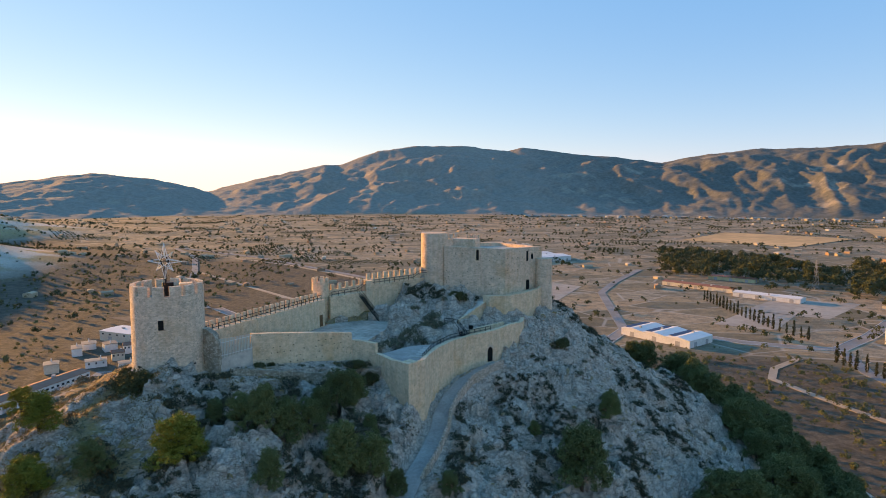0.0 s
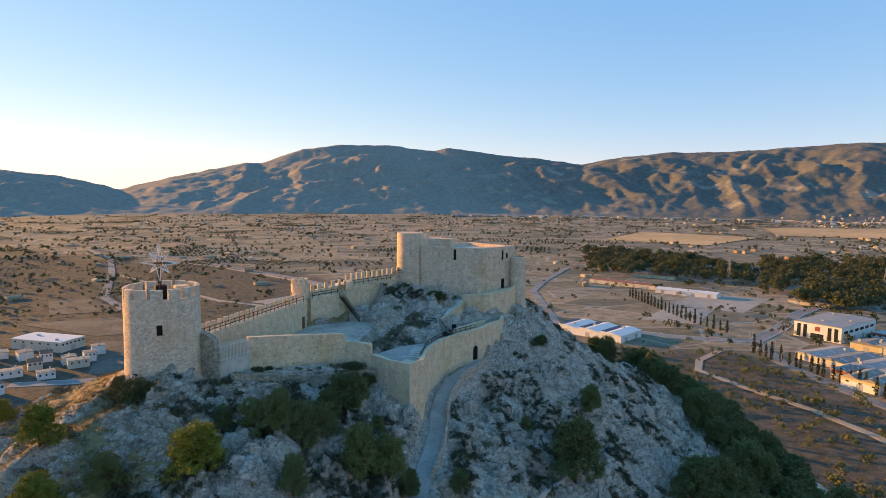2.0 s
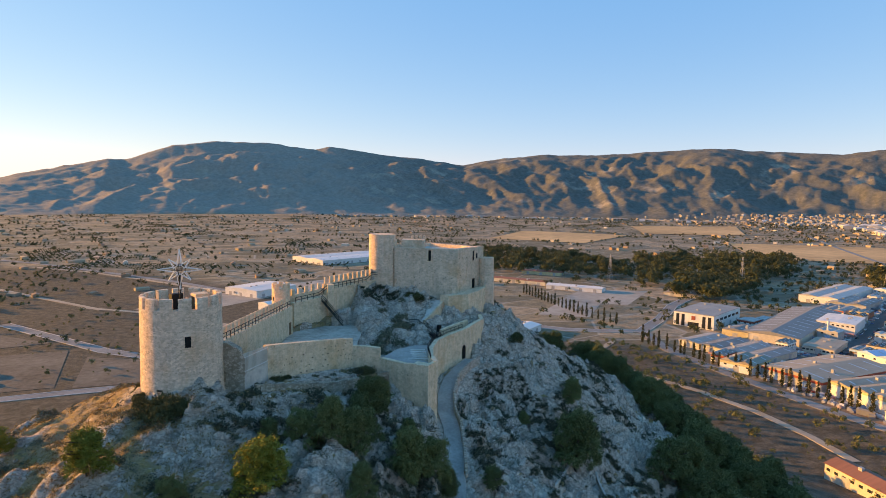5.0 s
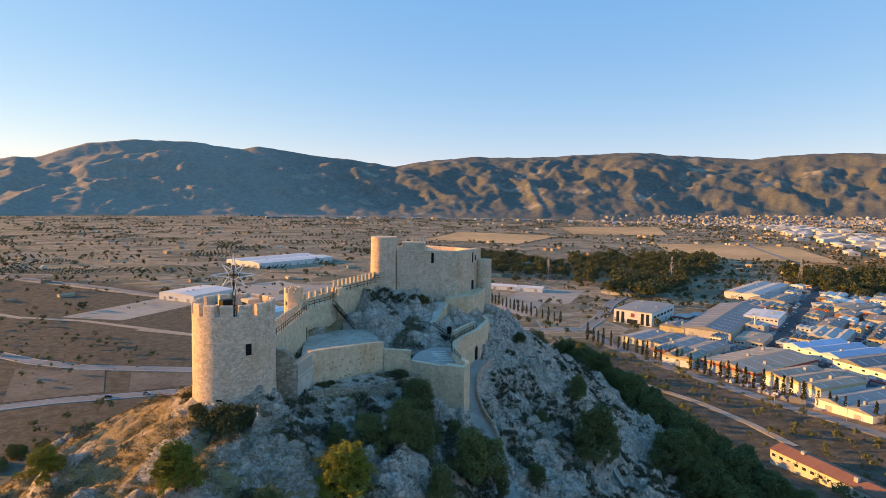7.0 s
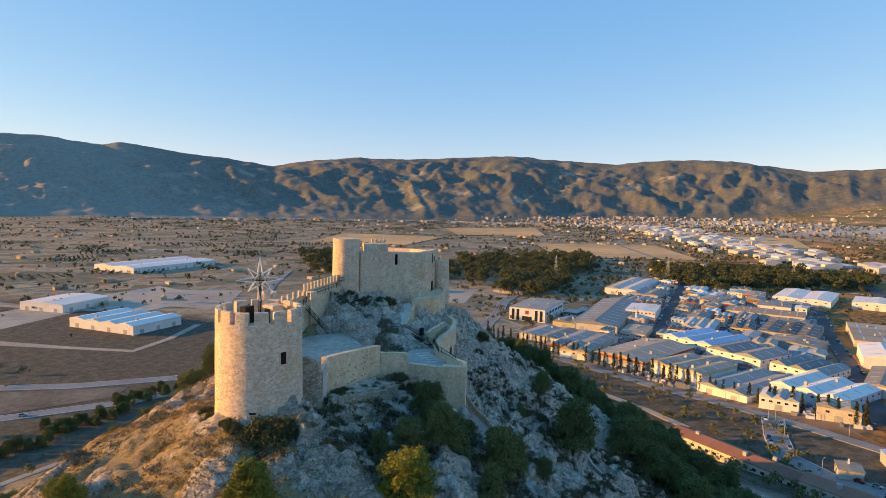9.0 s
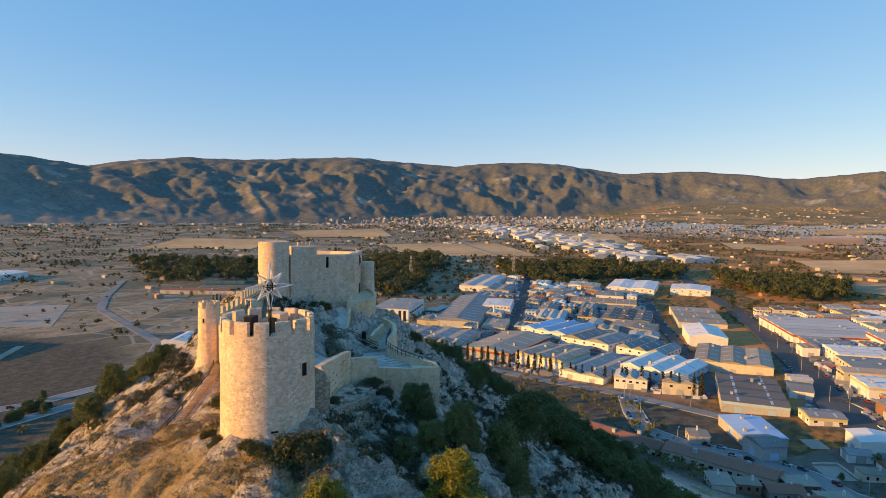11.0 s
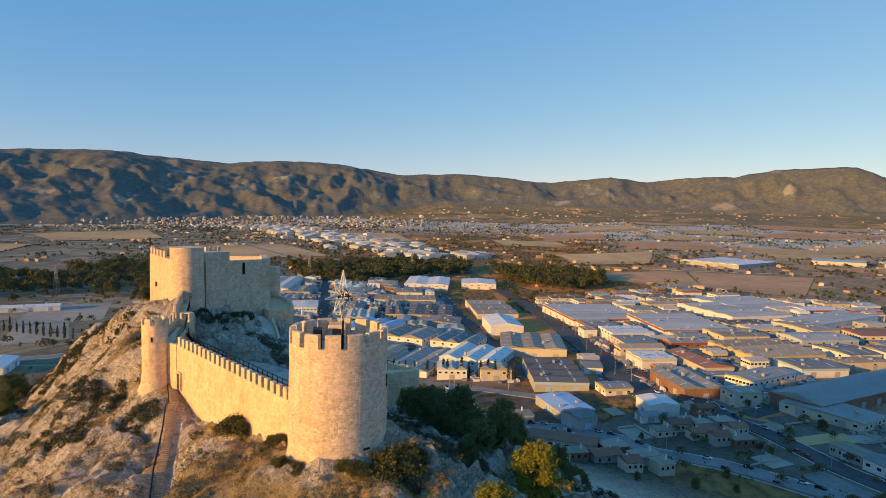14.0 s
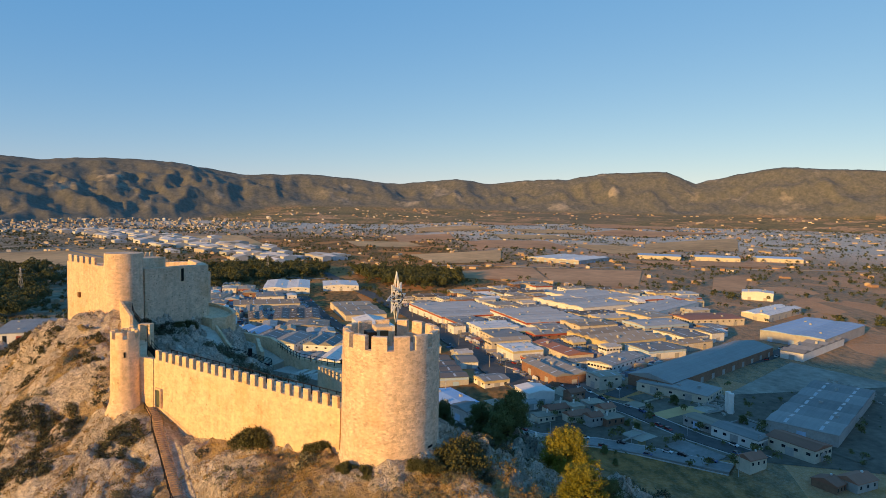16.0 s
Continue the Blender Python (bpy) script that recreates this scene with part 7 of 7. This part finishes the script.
# ---- woods, orchards and far houses: beyond counting ----
def tree_field(name, pts, heights, per, leaf, material, label, tall=1.0, lobes=6):
    """Crowns of several rounded boughs each, their leaf clumps lying outwards, in one mesh."""
    r = np.random.default_rng(len(pts))
    n_t = len(pts)
    h = heights[:, None, None]
    lobe_r = r.uniform(0.2, 0.34, (n_t, lobes, 1)) * h
    turn = r.uniform(0, 6.28, (n_t, lobes))
    out = r.uniform(0.0, 0.3, (n_t, lobes)) * heights[:, None]
    lobe_c = pts[:, None, :] + np.stack([out * np.cos(turn), out * np.sin(turn), r.uniform(0.38, 0.74, (n_t, lobes)) * heights[:, None] * tall], -1)
    which = r.integers(0, lobes, (n_t, per))
    i = np.arange(n_t)[:, None]
    d = r.normal(size=(n_t, per, 3))
    d /= np.linalg.norm(d, axis=2, keepdims=True)
    d[:, :, 2] = np.where(d[:, :, 2] < -0.5, -d[:, :, 2], d[:, :, 2])
    c = (lobe_c[i, which] + d * lobe_r[i, which] * r.uniform(0.72, 1.08, (n_t, per, 1)) * np.array((1, 1, 0.8))).reshape(-1, 3)
    n = n_t * per
    out_ = (d + 0.45 * r.normal(size=d.shape)).reshape(-1, 3)
    a = np.cross(out_, r.normal(size=(n, 3)))
    a /= np.linalg.norm(a, axis=1, keepdims=True)
    b = np.cross(out_, a)
    b /= np.linalg.norm(b, axis=1, keepdims=True)
    s = (np.repeat(heights * leaf, per) * r.uniform(0.7, 1.3, n))[:, None]
    v = np.stack([c + a * s, c - a * s * 0.5 + b * s * 0.8, c - a * s * 0.5 - b * s * 0.8], 1).reshape(-1, 3)
    return tagged(new(name, quick_mesh(name, v, np.arange(3 * n).reshape(-1, 3), material)), label, "trees", kind="stuff")


def grounded(xy):
    return np.array([(x, y, plain_z(x, y)) for x, y in xy])


def scatter(poly, n, r):
    xs, ys = [p[0] for p in poly], [p[1] for p in poly]
    xy = np.stack([r.uniform(min(xs), max(xs), n * 4), r.uniform(min(ys), max(ys), n * 4)], 1)
    return xy[inside(xy[:, 0], xy[:, 1], poly)][:n]


wood = []
for poly, n in (([(947, 512), (1158, 342), (931, 255), (790, 310), (818, 425)], 340), ([(775, 821), (1066, 730), (865, 560), (673, 481), (555, 554)], 400), ([(1121, 181), (998, -31), (840, -29), (800, 30), (937, 122)], 320), ([(1061, 451), (1142, 221), (972, 200), (887, 374)], 210), ([(558, 1057), (674, 887), (677, 675), (585, 598), (422, 743)], 320), ([(560, 420), (680, 470), (640, 560), (540, 500)], 90)):
    wood.append(scatter(poly, n, r2))
wood = grounded(np.concatenate(wood))
tree_field("pine_wood", wood, r2.uniform(10, 23, len(wood)), 230, 0.062, FAR_GREEN, "dense pine woods on the plain")
scrub = grounded(np.concatenate([scatter([(200, 60), (250, 90), (300, 200), (280, 330), (200, 330), (190, 180)], 330, r2), scatter([(-420, 420), (-150, 560), (-90, 900), (-420, 1000)], 800, r2), scatter([(-300, 120), (-170, 200), (-220, 420), (-420, 420)], 420, r2), scatter([(-80, 350), (40, 380), (-60, 620), (-140, 560)], 120, r2), scatter([(280, 240), (296, 310), (340, 330), (336, 160), (330, 80), (300, 120)], 200, r2), scatter([(150, 340), (290, 380), (330, 330), (240, 300)], 60, r2), scatter([(-180, 120), (-60, 300), (200, 330), (120, 200)], 120, r2), scatter([(205, -60), (300, -40), (330, -120), (300, -260), (190, -200)], 170, r2), scatter([(190, -20), (300, 40), (330, 100), (270, 110)], 160, r2)]))
slopes = scatter([(-1000, 500), (-620, 420), (-470, 800), (-700, 1150), (-950, 1300), (-1400, 1900), (-1500, 1100)], 900, r2)
tree_field("hillside_pines", grounded(slopes), r2.uniform(4, 9, len(slopes)), 60, 0.1, FAR_GREEN, "dark pines over the low hills beside the vale")
tree_field("roadside_scrub", scrub, 1.3 + 5.5 * r2.random(len(scrub)) ** 2, 120, 0.085, YOUNG, "scattered young pines and scrub on waste ground")
# loose trees thin out over the whole plain, in lines and clusters
far = []
for k in range(4300):
    a, d = radians(r2.uniform(-60, 140) if k < 2500 else r2.uniform(48, 130)), 500 + 2400 * r2.random() ** 0.8
    d *= 1.34 if a > 1.2 else 1.0
    cx, cy = d * math.sin(a), d * math.cos(a)
    n, spread_, turn_ = int(r2.integers(1, 9)), r2.uniform(10, 60), r2.uniform(0, 6.28)
    for _ in range(n):
        u, v = r2.normal(0, spread_), r2.normal(0, spread_ * 0.15)
        far.append((cx + u * math.cos(turn_) - v * math.sin(turn_), cy + u * math.sin(turn_) + v * math.cos(turn_)))
far = np.array([p for p in far if not (inside(p[0], p[1], EST) or inside(p[0], p[1], EST2)) and math.hypot(*p) < (4300 if math.atan2(p[0], p[1]) > 1.2 else 2950)])
far = grounded(far[~in_field(far)])
tree_field("field_trees", far, r2.uniform(3, 10, len(far)), 46, 0.12, FAR_GREEN, "scattered trees and hedges over the plain")
orchard = []
for _ in range(300):
    a, d = radians(r2.uniform(-50, 138)), r2.uniform(900, 2850)
    d *= 1.4 if a > 1.2 else 1.0
    cx, cy, turn_ = d * math.sin(a), d * math.cos(a), r2.uniform(0, 3.14)
    for i in range(9):
        for j in range(6):
            u, v = (i - 4) * 11, (j - 3) * 9
            orchard.append((cx + u * math.cos(turn_) - v * math.sin(turn_), cy + u * math.sin(turn_) + v * math.cos(turn_)))
orchard = np.array([p for p in orchard if not (inside(p[0], p[1], EST) or inside(p[0], p[1], EST2))])
orchard = grounded(orchard[~in_field(orchard)])
tree_field("orchards", orchard, r2.uniform(2.5, 4.5, len(orchard)), 14, 0.24, FAR_GREEN, "rows of olive and almond trees")


def box_field(name, places, material, label):
    """Many small far houses, each a box with a ridged roof, in one mesh."""
    unit = np.array([(-1, -1, -0.3), (1, -1, -0.3), (1, 1, -0.3), (-1, 1, -0.3), (-1, -1, 1), (1, -1, 1), (1, 1, 1), (-1, 1, 1), (-1, 0, 1.3), (1, 0, 1.3)], float)
    tri = np.array([(0, 1, 5), (0, 5, 4), (2, 3, 7), (2, 7, 6), (1, 2, 6), (1, 6, 5), (3, 0, 4), (3, 4, 7), (5, 6, 9), (4, 8, 7), (4, 5, 9), (4, 9, 8), (6, 7, 8), (6, 8, 9)])
    vs, fs = [], []
    for i, (x, y, z, w, d, h, a) in enumerate(places):
        c, s = math.cos(a), math.sin(a)
        q = unit * (w / 2, d / 2, h)
        vs.append(np.stack([x + q[:, 0] * c - q[:, 1] * s, y + q[:, 0] * s + q[:, 1] * c, z + q[:, 2]], 1))
        fs.append(tri + 10 * i)
    return tagged(new(name, quick_mesh(name, np.concatenate(vs), np.concatenate(fs), material)), label, "houses", kind="stuff")


def island_tones(name, *stops):
    s = Shader(name, 0.8)
    return s.end(s.ramp(s.geo.outputs["Random Per Island"], *stops))


FAR_HOUSE = island_tones("far_house_walls", (0.0, (0.36, 0.27, 0.18)), (0.4, (0.52, 0.40, 0.27)), (0.7, (0.36, 0.21, 0.125)), (1.0, (0.74, 0.65, 0.52)))
FAR_HALL = island_tones("far_hall_walls", (0.0, (0.58, 0.60, 0.62)), (0.5, (0.36, 0.38, 0.40)), (0.75, (0.50, 0.43, 0.34)), (1.0, (0.70, 0.70, 0.70)))
FAR_TOWN = island_tones("far_town_walls", (0.0, (0.30, 0.27, 0.23)), (0.5, (0.44, 0.38, 0.31)), (0.75, (0.24, 0.175, 0.135)), (1.0, (0.66, 0.64, 0.61)))
homes = []
for k in range(1150):
    a, d = radians(r2.uniform(-55, 140) if k < 620 else r2.uniform(50, 130)), 620 + 2250 * r2.random() ** 0.7
    d *= 1.34 if a > 1.2 else 1.0
    cx, cy = d * math.sin(a), d * math.cos(a)
    if inside(cx, cy, EST) or inside(cx, cy, EST2):
        continue
    for _ in range(int(r2.integers(1, 3))):
        x, y = cx + r2.normal(0, 25), cy + r2.normal(0, 25)
        homes.append((x, y, max(plain_z(x, y), foot_z(x, y)), r2.uniform(7, 16), r2.uniform(6, 10), r2.uniform(2.5, 4.5), r2.uniform(0, 3.14)))
homes = [h for h, taken in zip(homes, in_field(np.array(homes)[:, :2])) if not taken]
box_field("scattered_houses", homes, FAR_HOUSE, "scattered farmhouses and villas over the plain")
town = []
for _ in range(900):
    a, d = radians(np.clip(r2.normal(59, 6.5), 40, 74)), r2.uniform(2640, 3060)
    x, y = d * math.sin(a), d * math.cos(a)
    town.append((x, y, plain_z(x, y) + max(0, (d - 2850) * 0.14), r2.uniform(7, 18), r2.uniform(7, 12), r2.uniform(3, 8), r2.uniform(0, 3.14)))
for _ in range(170):
    a, d = radians(r2.uniform(14, 50)), r2.uniform(2780, 2920)
    x, y = d * math.sin(a), d * math.cos(a)
    town.append((x, y, plain_z(x, y), r2.uniform(14, 40), r2.uniform(9, 16), r2.uniform(4, 7), r2.uniform(0, 3.14)))
box_field("far_town", town, FAR_TOWN, "far pale town at the foot of the mountains")
works = []
for _ in range(150):
    s_, off = r2.random(), r2.normal(0, 70)
    x, y = 1290 + 1000 * s_ + off * 0.6, 400 + 1060 * s_ - 110 - off * 0.6
    works.append((x, y, plain_z(x, y), r2.uniform(26, 70), r2.uniform(20, 40), r2.uniform(7, 11), radians(45 + r2.normal(0, 4))))
box_field("far_estate", works, FAR_HALL, "far strip of white industrial halls beside the road")


# vehicles and stored goods fill the yards of the estate
CLUTTER = island_tones("yard_clutter", (0.0, (0.62, 0.61, 0.60)), (0.35, (0.10, 0.10, 0.11)), (0.5, (0.75, 0.73, 0.70)), (0.62, (0.34, 0.07, 0.05)), (0.72, (0.30, 0.30, 0.31)), (0.86, (0.09, 0.15, 0.28)), (1.0, (0.42, 0.33, 0.22)))
xy = np.stack([r2.uniform(320, 830, 26000), r2.uniform(-320, 410, 26000)], 1)
clear = inside(xy[:, 0], xy[:, 1], EST) | inside(xy[:, 0], xy[:, 1], EST2)
for bx, by, ba, bw, bd in RECTS:
    ca, sa = math.cos(radians(ba)), math.sin(radians(ba))
    u, v = (xy[:, 0] - bx) * ca + (xy[:, 1] - by) * sa, -(xy[:, 0] - bx) * sa + (xy[:, 1] - by) * ca
    clear &= (np.abs(u) > bw / 2 + 2.5) | (np.abs(v) > bd / 2 + 2.5)
for (n_, wd_, m_, pts_), line in zip(ROADS, ROAD_D):
    clear &= near_line(xy[:, 0], xy[:, 1], line)[0] > wd_ / 2 + 1
stored = []
for k, (x, y) in enumerate(xy[clear][:2600]):
    a_ = radians((-74 if inside(x, y, EST) else -156) + (90 if r2.random() < 0.5 else 0) + r2.normal(0, 4))
    w, d, h = (4.3, 1.8, 1.1) if r2.random() < 0.72 else ((9.0, 2.5, 2.6) if r2.random() < 0.3 else (r2.uniform(1.5, 5), r2.uniform(1.2, 3), r2.uniform(0.8, 2)))
    stored.append((x, y, plain_z(x, y) + 0.1, w, d, h, a_))
box_field("yard_goods", stored, CLUTTER, "parked vehicles and stored goods in the estate yards")

# ---- the rubble-strewn works yard ----
RUBBLE_HEAP = plain("broken_rubble", (0.42, 0.385, 0.335), 0.95, vary=0.4, scale=1.5)
vs, fs, k = [], [], 0
heaps = [(r2.uniform(262, 372), r2.uniform(-262, -150), r2.uniform(2, 9)) for _ in range(34)]
while k < 1500:
    hx, hy, hr = heaps[int(r2.integers(0, len(heaps)))]
    x, y = hx + r2.normal(0, hr), hy + r2.normal(0, hr * 0.5)
    if clash(x, y, 0):
        k += 1
        vs.append(iv * 0.3 + np.array((hx, hy, plain_z(hx, hy))))
        fs.append(fi + (k - 1) * len(iv))
        continue
    q = iv * (1 + 0.3 * r2.normal(size=(len(iv), 1))) * r2.uniform(0.3, 1.3) * r2.uniform(0.5, 1.5, 3)
    vs.append(q + np.array((x, y, plain_z(x, y) + 0.2)))
    fs.append(fi + k * len(iv))
    k += 1
tagged(new("rubble", quick_mesh("rubble", np.concatenate(vs), np.concatenate(fs), RUBBLE_HEAP)), "heaps of broken rubble over the works yard", "rubble", kind="stuff")


# ---- parked cars ----
def car(paint, seed):
    t = thing("car", "parked car on the estate street", "car", "parked cars")
    prof = [(-2.1, 0.35), (2.1, 0.35), (2.1, 0.8), (1.1, 0.95), (-2.05, 0.95)]
    bm = bmesh.new()
    e = [[bm.verts.new((x, s, z)) for x, z in prof] for s in (-0.88, 0.88)]
    bm.faces.new(e[0]), bm.faces.new(e[1][::-1])
    for i in range(5):
        bm.faces.new((e[0][i], e[1][i], e[1][(i + 1) % 5], e[0][(i + 1) % 5]))
    part("body", bm, paint, t)
    bm = bmesh.new()
    lo, hi = [(-1.9, 0.94), (0.95, 0.94)], [(-1.5, 1.48), (0.2, 1.48)]
    vs = [bm.verts.new((x, s, z)) for s in (-0.8, 0.8) for x, z in (*lo, *hi[::-1])]
    for f in ((0, 1, 2, 3), (7, 6, 5, 4), (0, 4, 5, 1), (1, 5, 6, 2), (2, 6, 7, 3), (3, 7, 4, 0)):
        bm.faces.new([vs[i] for i in f])
    part("cabin", bm, GLASS, t)
    for x in (-1.35, 1.35):
        for y in (-0.9, 0.9):
            bm = bmesh.new()
            rod(bm, (x, y - 0.1, 0.34), (x, y + 0.1, 0.34), 0.34, 10)
            part("wheel", bm, IRON, t)
    return t


paints = [plain("car_paint_" + n, c, 0.3, vary=0.05) for n, c in (("white", (0.75, 0.75, 0.75)), ("silver", (0.4, 0.41, 0.43)), ("dark", (0.03, 0.03, 0.035)), ("red", (0.35, 0.03, 0.025)), ("blue", (0.04, 0.08, 0.2)))]
first = [car(p, i) for i, p in enumerate(paints)]
spots = []
for (n, wd, m, pts) in [ROADS[i] for i in (1, 2, 3, 4, 17, 18)]:
    for p, q in zip(pts, pts[1:]):
        if max(math.hypot(*p), math.hypot(*q)) > 800:
            continue
        l = math.hypot(q[0] - p[0], q[1] - p[1])
        ux, uy = (q[0] - p[0]) / l, (q[1] - p[1]) / l
        s = 4.0
        while s < l - 4:
            if r2.random() < 0.62:
                side_ = r2.choice((-1, 1)) * (wd / 2 - 1.3)
                spots.append((p[0] + ux * s - uy * side_, p[1] + uy * s + ux * side_, math.degrees(math.atan2(uy, ux))))
            s += 6.5
spots = spots[:285]
spots += [(-8, 323.5, -6), (12, 319.5, -8), (100, 341.5, -17)]
for k, (x, y, a) in enumerate(spots):
    m = pose(x, y, plain_z(x, y) + 0.27, 0, 0, a)
    if k < 5:
        first[k].matrix_basis = m
    else:
        copy_thing(first[int(r2.integers(0, 5))], m)


# ---- pylons and street lamps ----
def pylon(x, y, h):
    t = thing("pylon", "grey lattice power pylon on the plain", "pylon", "power pylons")
    z = plain_z(x, y)
    bm = bmesh.new()
    legs = [[Vector((x + sx * (2.4 * (1 - k / 6) + 0.4), y + sy * (2.4 * (1 - k / 6) + 0.4), z + h * k / 6)) for k in range(7)] for sx, sy in ((-1, -1), (1, -1), (1, 1), (-1, 1))]
    for a, b in zip(legs, legs[1:] + legs[:1]):
        for k in range(6):
            rod(bm, a[k], a[k + 1], 0.14, 4)
            rod(bm, a[k], b[k + 1], 0.09, 4)
            rod(bm, b[k], a[k + 1], 0.09, 4)
    part("lattice", bm, WALL_GREY, t)
    for f in (0.78, 0.9):
        bm = bmesh.new()
        rod(bm, (x - 5, y + 2, z + h * f), (x + 5, y - 2, z + h * f), 0.16, 4)
        part("cross_arm", bm, WALL_GREY, t)


for x, y, h in ((700, 520, 38), (860, 430, 38), (560, 620, 36), (1000, 300, 36)):
    pylon(x, y, h)


def street_lamp(x, y, a):
    t = thing("street_lamp", "slim grey street lamp beside the road", "lamp", "street lamps")
    z = plain_z(x, y)
    bm = bmesh.new()
    rod(bm, (x, y, z), (x, y, z + 9), 0.12, 6)
    rod(bm, (x, y, z + 9), (x + 1.8 * math.cos(a), y + 1.8 * math.sin(a), z + 9.5), 0.09, 6)
    part("pole", bm, WALL_GREY, t)
    part("lamp_head", box(-0.5, 0.5, -0.2, 0.2, -0.08, 0.08, Matrix.Translation((x + 2.0 * math.cos(a), y + 2.0 * math.sin(a), z + 9.5)) @ Matrix.Rotation(a, 4, "Z"), 0.03), WALL_GREY, t)


for i in (0, 1, 4, 17):
    pts = [p for p in ROADS[i][3] if math.hypot(*p) < 760]
    n = int(sum(math.hypot(q[0] - p[0], q[1] - p[1]) for p, q in zip(pts, pts[1:])) / 32)
    for k, (x, y) in enumerate(along(pts, max(2, n))):
        s_ = 1 if k % 2 else -1
        street_lamp(x + s_ * (ROADS[i][1] / 2 + 1), y, 3.14 if s_ > 0 else 0)
